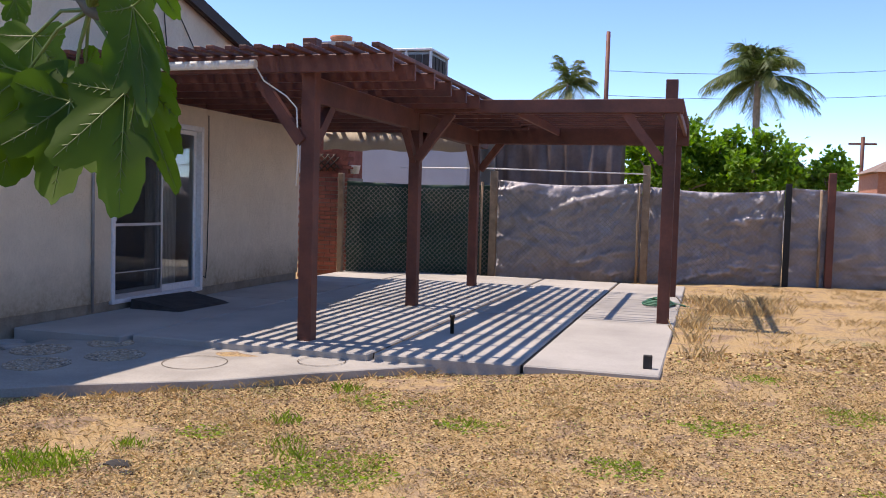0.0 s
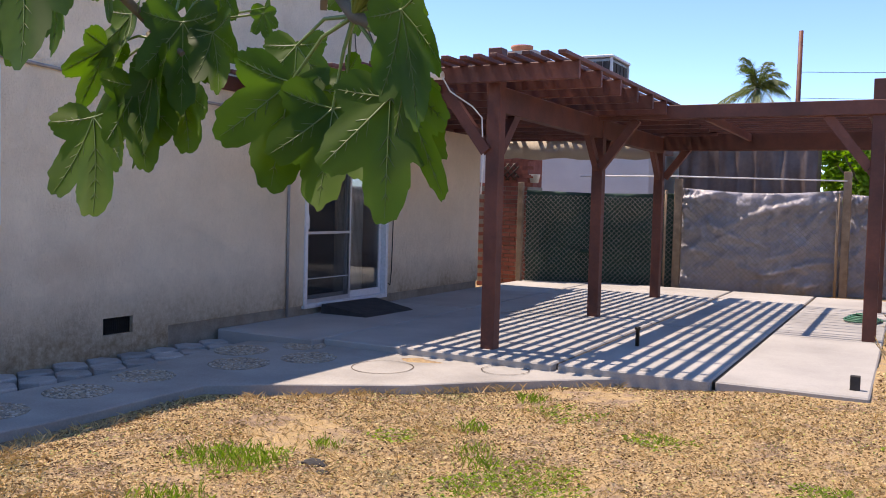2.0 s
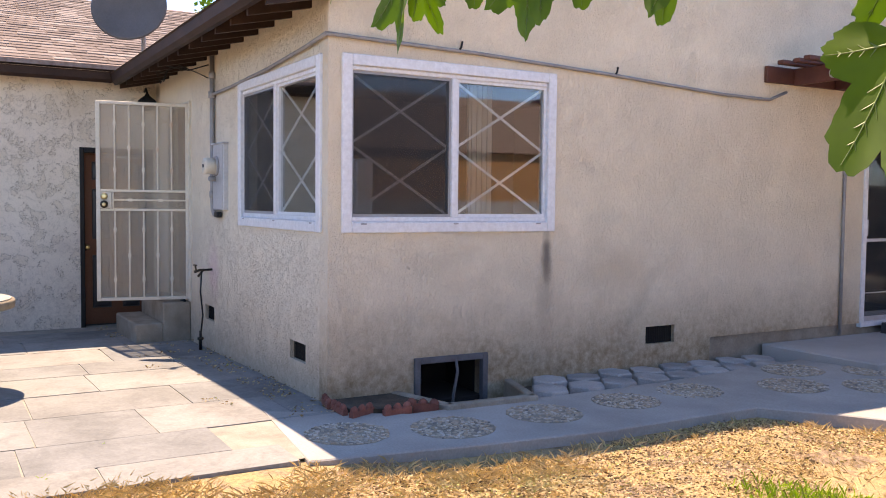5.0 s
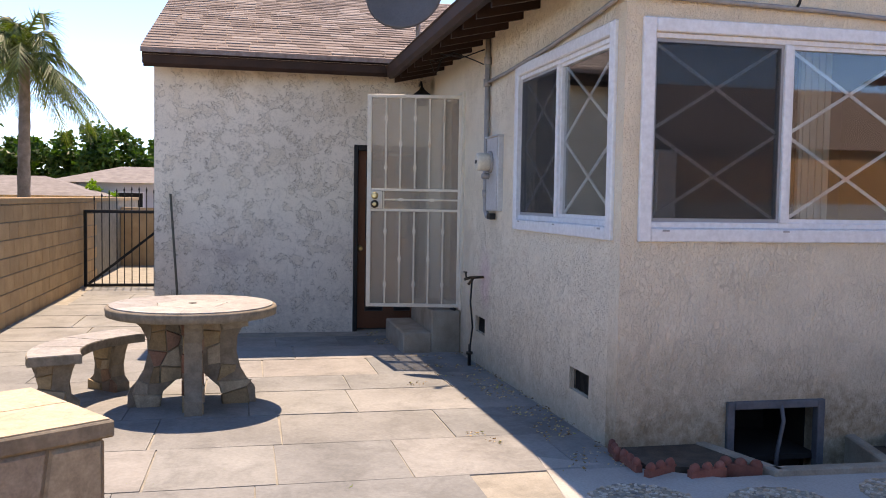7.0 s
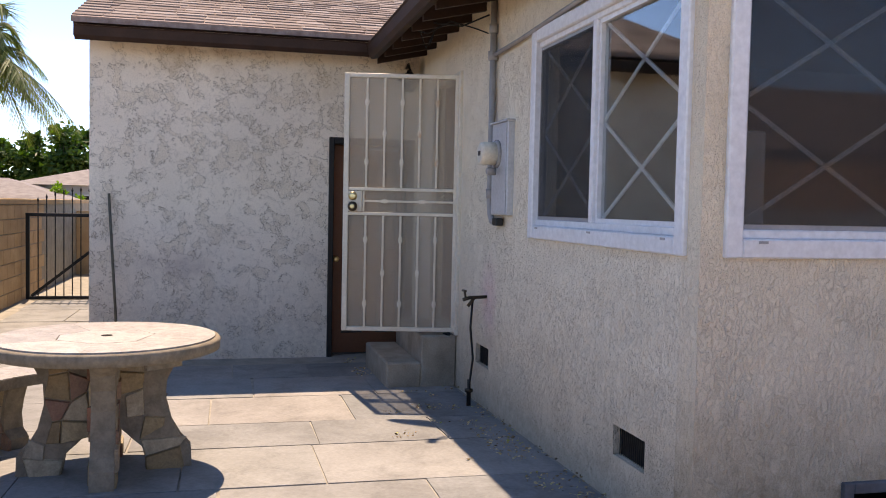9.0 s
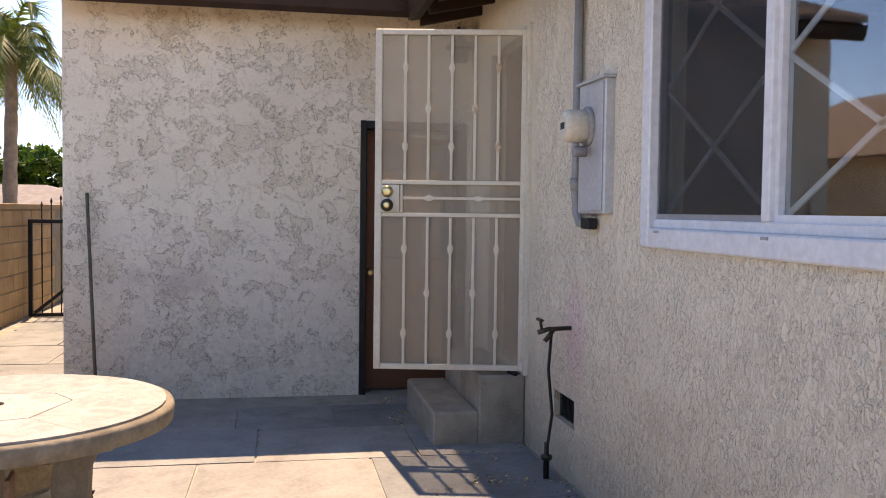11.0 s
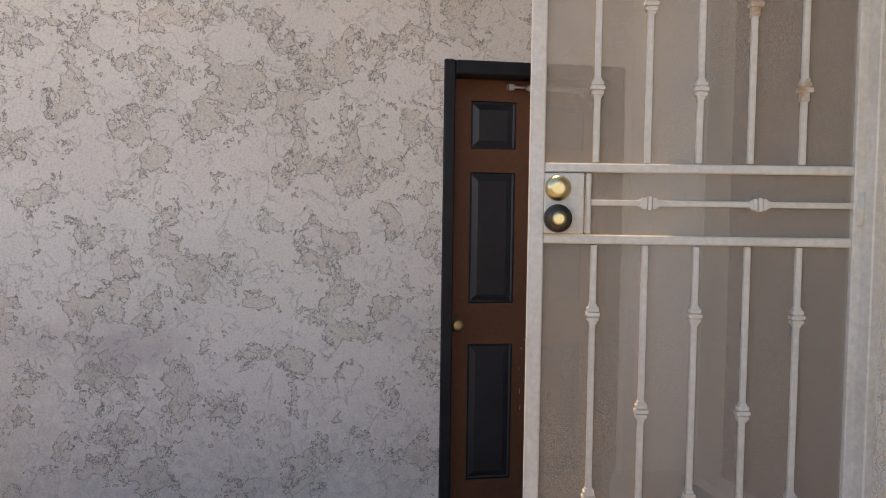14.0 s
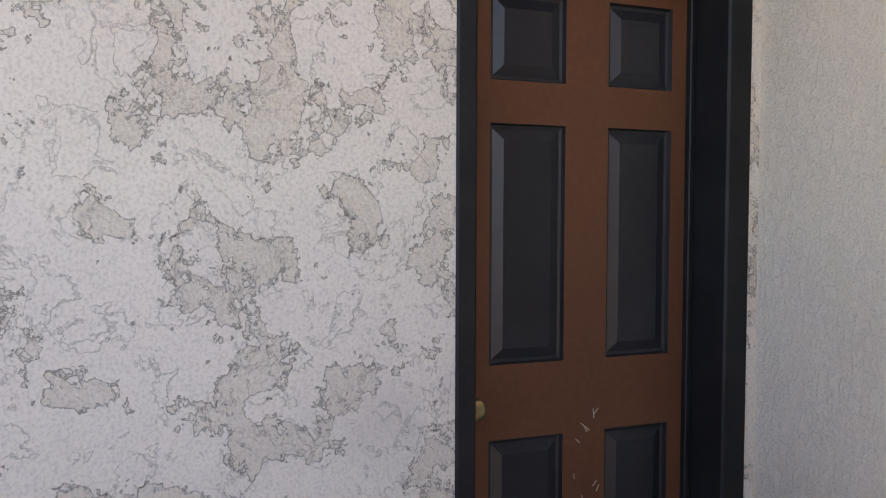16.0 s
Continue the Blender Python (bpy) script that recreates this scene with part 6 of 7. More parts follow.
def palm(base, h, n, length, droop, seed, label, dead=0):
    """A palm: ringed tapering trunk and arching fronds of many narrow leaflets."""
    r = random.Random(seed)
    base = Vector(base)
    p = thing("palm_tree", base, None, label, "palm")
    bm = bmesh.new()
    k = 14
    tube(bm, [base + Vector((0.1 * math.sin(i * 0.4), 0, h * i / k)) for i in range(k + 1)], [(0.24 if i == 0 else 0.2 - 0.05 * i / k) * (1.06 if i % 2 else 0.96) for i in range(k + 1)], 10)
    part("trunk", bm, M_BARK, p)
    top = base + Vector((0.1 * math.sin(k * 0.4), 0, h))
    bm = bmesh.new()
    for i in range(n):
        a = i * 2.399 + r.uniform(-0.2, 0.2)
        rise = r.uniform(-0.45, 1.9)
        ln = length * r.uniform(0.8, 1.1)
        d = Vector((math.cos(a), math.sin(a), 0))
        spine = []
        for j in range(13):
            s = j / 12
            spine.append(top + d * ln * s * (0.92 - 0.1 * abs(rise)) * math.cos(min(1.2, abs(rise) * 0.6)) + Vector((0, 0, ln * (rise * 0.75 * s - droop * s * s * (0.9 + 0.3 * max(0, rise))))))
        tube(bm, spine, [0.03 * (1 - 0.85 * j / 12) for j in range(13)], 4, False)
        side = d.cross(Vector((0, 0, 1)))
        for j in range(1, 12):
            for half in (0.0, 0.25, 0.5, 0.75):
                c = spine[j].lerp(spine[j + 1], half)
                f = (spine[j + 1] - spine[j]).normalized()
                w = ln * 0.3 * math.sin(math.pi * min(1, 0.12 + 0.85 * (j + half) / 12)) + 0.06
                for s in (1, -1):
                    tip = c + (side * s * 0.6 + f * 0.7).normalized() * w + Vector((0, 0, -w * r.uniform(0.2, 0.9)))
                    q = f * 0.021 * length / 2
                    v = [bm.verts.new(x) for x in (c - q, c + q, tip)]
                    bm.faces.new(v)
    part("crown", bm, M_PALM, p)


palm((-6.7, 45.0, 0), 7.4, 28, 2.2, 0.5, 3, "far palm with feathery fronds beyond the houses")
palm((2.2, 45.0, 0), 7.5, 44, 3.4, 0.6, 5, "tall feathery palm beyond the houses")
palm((3.1, 44.0, 0), 3.6, 18, 2.2, 0.8, 6, "low palm beside a taller one")
palm((-30.0, -5.4, 0), 5.4, 34, 2.7, 0.75, 8, "tall palm with drooping fronds beyond the gate")
palm((-33.5, -7.3, 0), 6.6, 26, 2.5, 0.75, 9, "tall palm with drooping fronds beyond the gate")

pole = thing("utility_pole", (-4.95, 45.0, 0), None, "bare dark wooden utility pole", "utility pole")
bm = bmesh.new()
tube(bm, [(-4.95, 45, -0.1), (-4.92, 45, 10.0)], [0.14, 0.1], 8)
part("shaft", bm, M_WOOD, pole)
pole = thing("utility_pole", (9.0, 60.0, 0), None, "far wooden utility pole with a crossarm", "utility pole")
bm = bmesh.new()
tube(bm, [(9.0, 60, -0.1), (9.0, 60, 6.1)], 0.12, 8)
part("shaft", bm, M_WOOD, pole)
bm = bmesh.new()
box(bm, 8.2, 9.8, 59.95, 60.05, 5.6, 5.72)
part("crossarm", bm, M_WOOD, pole)
for z0, z1, y in ((8.1, 10.6, 45.0), (6.9, 9.6, 45.0)):
    bm = bmesh.new()
    tube(bm, [(-4.95 + 34 * s, y, z0 + (z1 - z0) * s - 1.2 * 4 * s * (1 - s)) for s in [i / 12 for i in range(13)]], 0.014, 4, False)
    thing("power_line", bm, M_BLACK, "thin overhead power line against the sky", "power line")
far = thing("far_house", (9.2, 50, 0), None, "far red-brown house with a shallow roof", "house")
bm = bmesh.new()
box(bm, 8.3, 16, 50, 56, 0, 3.6)
part("wall", bm, M_TERRA, far)
bm = bmesh.new()
a = [bm.verts.new(p) for p in ((7.9, 49.5, 3.55), (16.4, 49.5, 3.55), (16.4, 56.5, 3.55), (7.9, 56.5, 3.55), (10, 53, 4.7), (15, 53, 4.7))]
for f in ((0, 1, 5, 4), (1, 2, 5), (2, 3, 4, 5), (3, 0, 4), (3, 2, 1, 0)):
    bm.faces.new([a[i] for i in f])
part("roof", bm, M_SHINGLE, far)
far = thing("far_house", (3.6, 47, 0), None, "far ochre house wall behind the trees", "house")
bm = bmesh.new()
box(bm, 2.9, 4.3, 47, 52, 0, 3.6)
part("wall", bm, M_ORANGE, far)
car = thing("parked_car", (3.9, 40, 0), None, "white car roof showing above the fence", "car")
bm = bmesh.new()
box(bm, 2.6, 4.6, 39, 41, 2.0, 2.35, bevel=0.1)
box(bm, 2.3, 4.9, 38.5, 41.5, -0.02, 2.05, bevel=0.12)
part("body", bm, M_WHITEP, car)

# east neighbour, facing the gable windows
east = thing("garden_shed", (6.5, 12, 0), None, "tan ribbed shed with a shingle roof across the yard", "shed")
bm = bmesh.new()
box(bm, 6.2, 11.5, 6.0, 22.0, -0.1, 2.7)
part("wall", bm, M_ORANGE, east)
for k in range(52):
    bm = bmesh.new()
    box(bm, 6.18, 6.2, 6.05 + k * 0.305, 6.075 + k * 0.305, 0.0, 2.68)
    part("rib", bm, M_ORANGE, east)
bm = bmesh.new()
a = [bm.verts.new(p) for p in ((6.1, 5.6, 2.66), (6.1, 22.4, 2.66), (8.9, 22.4, 4.3), (8.9, 5.6, 4.3), (12, 5.6, 2.66), (12, 22.4, 2.66))]
for f in ((0, 1, 2, 3), (3, 2, 5, 4), (0, 3, 4), (1, 5, 2), (0, 4, 5, 1)):
    bm.faces.new([a[i] for i in f])
part("roof", bm, M_SHINGLE, east)
bm = bmesh.new()
box(bm, 5.55, 5.62, -6, 17.6, 0.0, 1.5)
thing("fence_east", bm, M_WHITEWALL, "pale board fence along the yard's east side", "fence")

# south neighbour, mirrored in the corner window
south = thing("south_house", (-22.0, -12.0, 0), None, "low stucco house with a dark red-brown roof beyond the block wall", "house")
bm = bmesh.new()
box(bm, -31.0, -9.0, -15.0, -8.0, -0.1, 2.7)
part("wall", bm, M_STUCCO, south)
bm = bmesh.new()
a = [bm.verts.new(p) for p in ((-31.4, -7.5, 2.66), (-8.6, -7.5, 2.66), (-8.6, -15.5, 2.66), (-31.4, -15.5, 2.66), (-28.0, -11.5, 4.7), (-12.0, -11.5, 4.7))]
for f in ((0, 1, 5, 4), (1, 2, 5), (2, 3, 4, 5), (3, 0, 4), (3, 2, 1, 0)):
    bm.faces.new([a[i] for i in f])
part("roof", bm, M_SHINGLE, south)
tree("hedge_tree", (-24.5, -6.2, 0), 2.2, (1.5, 1.5, 2.0), 45, 80, 0.22, M_DARKTREE, 71, "dark green tree beside the south house")

# ---- west side: block wall, gate, houses ----
bw = thing("wall_block", (-14.0, -1.55, 0.0), None, "tan concrete block garden wall", "wall", kind="structure")
bm = bmesh.new()
box(bm, -24.0, 9.0, -1.69, -1.512, -0.1, 1.34)
part("wall_core", bm, M_MORTAR, bw)
bm = bmesh.new()
box(bm, -24.0, 9.0, -1.71, -1.49, 1.34, 1.41, bevel=0.006)
part("wall_cap", bm, M_BLOCK, bw)
bm = bmesh.new()
box(bm, 0, 0.388, -0.02, 0.012, 0, 0.182, bevel=0.005)
blk = mesh_of("block", bm, M_BLOCK)
for j in range(7):
    for i in range(21):
        o = new("block", blk)
        o.parent = bw
        o.matrix_parent_inverse = bw.matrix_basis.inverted()
        o.matrix_basis = pose(-18.0 + i * 0.4 + (0.2 if j % 2 else 0), -1.512, -0.02 + j * 0.194)

gate = thing("iron_gate", (-16.5, -0.95, 0.0), None, "black wrought-iron gate with spear bars and a diagonal brace", "gate")
for q in ((-1.46, -1.41, 0.0, 1.22), (0.06, 0.11, 0.0, 1.22), (-1.41, 0.06, 1.17, 1.22), (-1.41, 0.06, 0.0, 0.045)):
    bm = bmesh.new()
    box(bm, -16.525, -16.475, *q, bevel=0.004)
    part("gate_frame", bm, M_BLACK, gate)
for k in range(12):
    y = -1.3 + k * 0.113
    top = 1.36 + 0.18 * math.sin(math.pi * (k + 0.5) / 12)
    bm = bmesh.new()
    box(bm, -16.507, -16.493, y - 0.007, y + 0.007, 0.04, top)
    lathe(bm, [(0.011, 0), (0.016, 0.02), (0.001, 0.07)], 6, pose(-16.5, y, top - 0.005))
    part("bar", bm, M_BLACK, gate)
bm = bmesh.new()
d = math.degrees(math.atan2(1.1, 1.35))
box(bm, -0.012, 0.012, 0, 1.75, -0.02, 0.02, pose(-16.46, -1.38, 0.05, d))
part("brace", bm, M_BLACK, gate)
bm = bmesh.new()
box(bm, -21.2, -21.0, -1.5, 0.12, -0.05, 1.2)
thing("wall_yard_end", bm, M_BLOCK, "tan block wall beyond the gate", "wall", kind="structure")

for nm, x, y, w, d, h, rh, mat, lab in (("west_house", -46.0, -6.6, 6.0, 6.4, 1.95, 0.75, M_WHITEWALL, "pale west house with a grey-brown hip roof"), ("west_house", -42.0, -13.5, 6.0, 9.0, 1.4, 0.75, M_STUCCO, "low west house with a pale hip roof")):
    hs = thing(nm, (x, y, 0), None, lab, "house")
    bm = bmesh.new()
    box(bm, x, x + w, y, y + d, -0.2, h)
    part("wall", bm, mat, hs)
    bm = bmesh.new()
    a = [bm.verts.new(p) for p in ((x - 0.4, y - 0.4, h), (x + w + 0.4, y - 0.4, h), (x + w + 0.4, y + d + 0.4, h), (x - 0.4, y + d + 0.4, h), (x + w / 2, y + 2.2, h + rh), (x + w / 2, y + d - 2.2, h + rh))]
    for f in ((0, 1, 4), (1, 2, 5, 4), (2, 3, 5), (3, 0, 4, 5), (3, 2, 1, 0)):
        bm.faces.new([a[i] for i in f])
    part("roof", bm, M_ROOFGREY, hs)
    bm = bmesh.new()
    box(bm, x + w, x + w + 0.03, y + 2.2, y + 3.5, 0.9, 1.6)
    wn2 = part("window", bm, M_VINYL, hs)
    # black sheet in place of glass and the dark room behind
    bm = bmesh.new()
    box(bm, x + w + 0.031, x + w + 0.04, y + 2.27, y + 3.43, 0.96, 1.54)
    part("window_pane", bm, M_VOID, wn2)
rt = random.Random(12)
for k, (y, h) in enumerate(((-13.5, 3.6), (-10.0, 3.3), (-7.0, 4.1), (-3.9, 3.4), (-1.0, 3.2))):
    tree("hedge_tree", (-52 + rt.uniform(-1, 1), y, 0), 1.5, (2.2, 2.2, h * 0.52), 55, 90, 0.34, M_DARKTREE, 40 + k, "dark green hedge tree behind the houses")
tree("garden_shrub", (-38.5, -4.6, 0), 0.6, (0.7, 0.7, 0.8), 24, 70, 0.14, M_TREE, 60, "pale green shrub by the west house", "shrub")
tree("conifer", (-26.0, 9.0, 0), 4.5, (1.6, 1.6, 2.6), 50, 90, 0.2, M_DARKTREE, 61, "dark conifer rising behind the roof", "tree")

# ---- fig tree ----
FIGR = random.Random(21)


def fig_leaf_mesh(seed):
    """A five-lobed fig leaf a metre long along -z from its stalk, cupped and wavy, with raised veins."""
    r = random.Random(seed)
    lobes = [(0, 1.0, 0.285), (42 + r.uniform(-5, 5), r.uniform(0.74, 0.90), 0.25), (-42 + r.uniform(-5, 5), r.uniform(0.74, 0.90), 0.25), (92 + r.uniform(-6, 6), r.uniform(0.48, 0.60), 0.22), (-92 + r.uniform(-6, 6), r.uniform(0.48, 0.60), 0.22)]
    n = 150
    web = r.uniform(0.36, 0.48)
    ol = []
    for k in range(n):
        a = -180 + 360 * k / n
        rad = 0.06
        for c, ln, w in lobes:
            d = radians((a - c + 180) % 360 - 180)
            if abs(d) < 1.2:
                for q in range(50, 0, -1):
                    s, u = q / 50 * math.cos(d), q / 50 * abs(math.sin(d))
                    if 0 < s < 1 and u * ln < w * (s ** 0.8 * (1 - s) ** 0.62) / 0.433:
                        rad = max(rad, q / 50 * ln)
                        break
        if abs(a) < 128:
            rad = max(rad, web * (0.78 + 0.22 * math.cos(radians(a))))
        rad *= 1 + 0.05 * (((k * 0.37) % 1.0) - 0.5) + 0.02 * math.sin(k * 1.3 + seed)
        ol.append((radians(a), rad))
    ph, cup = r.uniform(0, 6), r.uniform(0.10, 0.28)

    def at(a, q):
        x, z = q * math.sin(a), -q * math.cos(a)
        y = cup * (x * x * 1.1) + 0.13 * q * q * (1 if seed % 2 else -0.8) + 0.045 * math.sin(5 * a + ph) * q + 0.03 * math.sin(9 * a + ph * 2) * q * q
        return Vector((x, y, z))

    bm = bmesh.new()
    fr_ = (0.22, 0.45, 0.68, 0.86, 1.0)
    mid = bm.verts.new((0, 0, 0))
    rings = [[bm.verts.new(at(a, q * f)) for a, q in ol] for f in fr_]
    for k in range(n):
        bm.faces.new((mid, rings[0][k], rings[0][(k + 1) % n])).smooth = True
        for a, b in zip(rings, rings[1:]):
            bm.faces.new((a[k], b[k], b[(k + 1) % n], a[(k + 1) % n])).smooth = True
    for c, ln, w in lobes:
        for s in (1, -1):
            pts = [at(radians(c), ln * 0.93 * t / 8) + Vector((0, s * 0.004, 0)) for t in range(9)]
            tube(bm, pts, [0.010 * (1 - 0.8 * t / 8) for t in range(9)], 4, False)
            for t in (0.3, 0.45, 0.6, 0.75):
                for e in (38, -38):
                    p0 = at(radians(c), ln * t)
                    dirn = Vector((math.sin(radians(c + e)), 0, -math.cos(radians(c + e))))
                    p1 = p0 + dirn * 0.20 * (1.05 - t) * ln
                    q1 = math.hypot(p1.x, p1.z)
                    p1 = at(math.atan2(p1.x, -p1.z), q1)
                    tube(bm, [p0 + Vector((0, s * 0.004, 0)), p1 + Vector((0, s * 0.004, 0))], [0.006, 0.002], 3, False)
    me = bpy.data.meshes.new("leaf")
    bm.faces.index_update()
    nleaf = n + n * 4
    for f in bm.faces:
        f.material_index = 0 if f.index < nleaf else 1
    bm.to_mesh(me)
    bm.free()
    me.materials.append(M_LEAF), me.materials.append(M_VEIN)
    return me


FIG_MESHES = [fig_leaf_mesh(s) for s in range(6)]
fig = thing("fig_tree", (1.3, -0.9, 0.05), None, "leafy fig tree with drooping lobed leaves", "fig tree")
bm = bmesh.new()
tube(bm, [(1.3, -0.9, -0.1), (1.25, -0.85, 0.8), (1.1, -0.6, 1.7), (0.8, -0.1, 2.35)], [0.13, 0.11, 0.09, 0.06], 10)
part("trunk", bm, M_STEM, fig)
for pts, rr in (([(0.8, -0.1, 2.35), (0.3, 0.6, 2.5), (-0.2, 1.1, 2.25), (-0.42, 1.28, 1.92), (-0.503, 1.300, 1.705), (-0.468, 1.288, 1.67), (-0.419, 1.276, 1.647)], [0.05, 0.035, 0.024, 0.012, 0.008, 0.007, 0.004]),
                ([(0.3, 0.6, 2.5), (-0.4, 1.15, 2.3), (-0.85, 1.36, 2.0), (-0.946, 1.424, 1.775), (-0.914, 1.50, 1.709), (-0.88, 1.49, 1.69)], [0.035, 0.024, 0.014, 0.008, 0.007, 0.004]),
                ([(-0.93, 1.48, 1.72), (-0.915, 1.475, 1.68), (-0.906, 1.467, 1.645)], [0.006, 0.005, 0.004]),
                ([(-0.4, 1.15, 2.3), (-1.1, 1.5, 2.2), (-1.84, 1.72, 2.06), (-2.8, 1.47, 2.16)], [0.024, 0.018, 0.012, 0.007]),
                ([(-0.2, 1.1, 2.25), (-0.45, 1.3, 2.0), (-0.60, 1.43, 1.85), (-0.62, 1.45, 1.72)], [0.018, 0.012, 0.008, 0.004])):
    bm = bmesh.new()
    tube(bm, pts, rr, 8)
    part("branch", bm, M_STEM, fig)
ANCHORS = [Vector(p) for p in ((-0.468, 1.288, 1.67), (-0.60, 1.485, 1.72), (-0.914, 1.50, 1.709), (-0.946, 1.424, 1.79), (-0.6, 1.43, 1.83), (-1.1, 1.5, 2.18), (-1.84, 1.72, 2.06), (-2.4, 1.58, 2.1), (-1.45, 1.62, 2.1), (-0.5, 1.4, 1.93))]


def fig_leaf(base, tip, width, kind=None):
    """A leaf hung from its stalk end to its tip, with a stalk to the nearest twig."""
    base, tip = Vector(base), Vector(tip)
    k = FIGR.randrange(6) if kind is None else kind
    z = (base - tip)
    s = z.length
    z.normalize()
    face = Vector((0.35, -1.0, 0.25)) + Vector((FIGR.uniform(-0.7, 0.7), FIGR.uniform(-0.2, 0.2), FIGR.uniform(-0.4, 0.4)))
    x = face.cross(z).normalized()
    y = z.cross(x)
    o = new("leaf", FIG_MESHES[k])
    o.parent = fig
    o.matrix_parent_inverse = fig.matrix_basis.inverted()
    m = Matrix((x, y, z)).transposed().to_4x4()
    o.matrix_basis = Matrix.Translation(base) @ m @ Matrix.Diagonal((s * width * 0.70, s, s, 1))
    near = min(ANCHORS, key=lambda p: (p - base).length)
    bm = bmesh.new()
    c = base.lerp(near, 0.5) + Vector((0, 0, 0.012))
    tube(bm, [base, c, near], [0.0014, 0.0019, 0.0026], 5, False)
    part("stalk", bm, M_VEIN, fig)


fig_leaf((-0.972, 1.422, 1.600), (-0.923, 1.397, 1.460), 1.00)
fig_leaf((-0.926, 1.454, 1.644), (-0.881, 1.428, 1.517), 0.90)
fig_leaf((-0.900, 1.507, 1.649), (-0.841, 1.479, 1.546), 1.00)
fig_leaf((-0.948, 1.537, 1.672), (-0.979, 1.512, 1.596), 1.00)
fig_leaf((-0.541, 1.288, 1.611), (-0.535, 1.247, 1.495), 1.25)
fig_leaf((-0.496, 1.296, 1.585), (-0.486, 1.260, 1.482), 1.15)
fig_leaf((-0.417, 1.273, 1.590), (-0.402, 1.240, 1.477), 1.10)
fig_leaf((-0.399, 1.267, 1.601), (-0.356, 1.251, 1.497), 0.90)
fig_leaf((-0.551, 1.310, 1.651), (-0.539, 1.286, 1.569), 1.10)
fig_leaf((-0.396, 1.254, 1.663), (-0.362, 1.251, 1.554), 0.80)
fig_leaf((-0.486, 1.305, 1.621), (-0.445, 1.310, 1.588), 1.00)
fig_leaf((-0.890, 1.500, 1.735), (-0.868, 1.478, 1.600), 0.95)
fig_leaf((-0.955, 1.470, 1.745), (-0.962, 1.440, 1.640), 1.05)
fig_leaf((-0.845, 1.510, 1.720), (-0.800, 1.490, 1.625), 0.95)
fig_leaf((-0.905, 1.462, 1.665), (-0.893, 1.440, 1.525), 0.62)
fig_leaf((-0.985, 1.455, 1.700), (-1.015, 1.432, 1.612), 0.90)
fig_leaf((-0.584, 1.479, 1.770), (-0.592, 1.470, 1.693), 1.30)
fig_leaf((-0.525, 1.457, 1.752), (-0.493, 1.474, 1.699), 1.00)
fig_leaf((-0.777, 1.532, 1.745), (-0.769, 1.535, 1.707), 1.20)
fig_leaf((-0.864, 1.538, 1.794), (-0.848, 1.543, 1.698), 0.80)
fig_leaf((-0.933, 1.554, 1.821), (-0.909, 1.541, 1.735), 1.00)
fig_leaf((-0.947, 1.425, 1.802), (-0.950, 1.419, 1.725), 1.00)
fig_leaf((-0.999, 1.333, 1.801), (-0.950, 1.319, 1.636), 1.20)
fig_leaf((-1.321, 1.543, 1.816), (-1.355, 1.513, 1.691), 0.90)
fig_leaf((-1.418, 1.481, 1.833), (-1.404, 1.484, 1.733), 1.00)
fig_leaf((-1.570, 1.502, 1.833), (-1.558, 1.503, 1.711), 0.90)
fig_leaf((-1.024, 1.487, 1.670), (-1.036, 1.478, 1.646), 1.60)
fig_leaf((-2.526, 1.597, 2.046), (-2.516, 1.600, 1.936), 1.30)
fig_leaf((-2.315, 1.664, 1.982), (-2.297, 1.670, 1.793), 0.80)
fig_leaf((-2.285, 1.693, 1.955), (-2.245, 1.726, 1.836), 0.80)
fig_leaf((-2.113, 1.727, 1.975), (-2.101, 1.731, 1.858), 1.10)
fig_leaf((-1.912, 1.715, 1.942), (-1.893, 1.721, 1.764), 0.90)
fig_leaf((-1.797, 1.760, 1.944), (-1.790, 1.757, 1.802), 1.00)
fig_leaf((-1.546, 1.725, 1.886), (-1.551, 1.710, 1.738), 1.00)
fig_leaf((-1.215, 1.557, 1.814), (-1.207, 1.558, 1.709), 0.70)
fig_leaf((-0.890, 1.672, 1.790), (-0.882, 1.676, 1.740), 1.30)
fig_leaf((-1.166, 1.689, 1.708), (-1.176, 1.667, 1.663), 1.20)

for k in range(16):
    b = Vector((FIGR.uniform(0.3, 1.2), FIGR.uniform(-0.4, 0.5), FIGR.uniform(2.3, 2.6)))
    fig_leaf(b, b + Vector((FIGR.uniform(-0.06, 0.06), FIGR.uniform(-0.06, 0.06), -0.17)), 1.1)

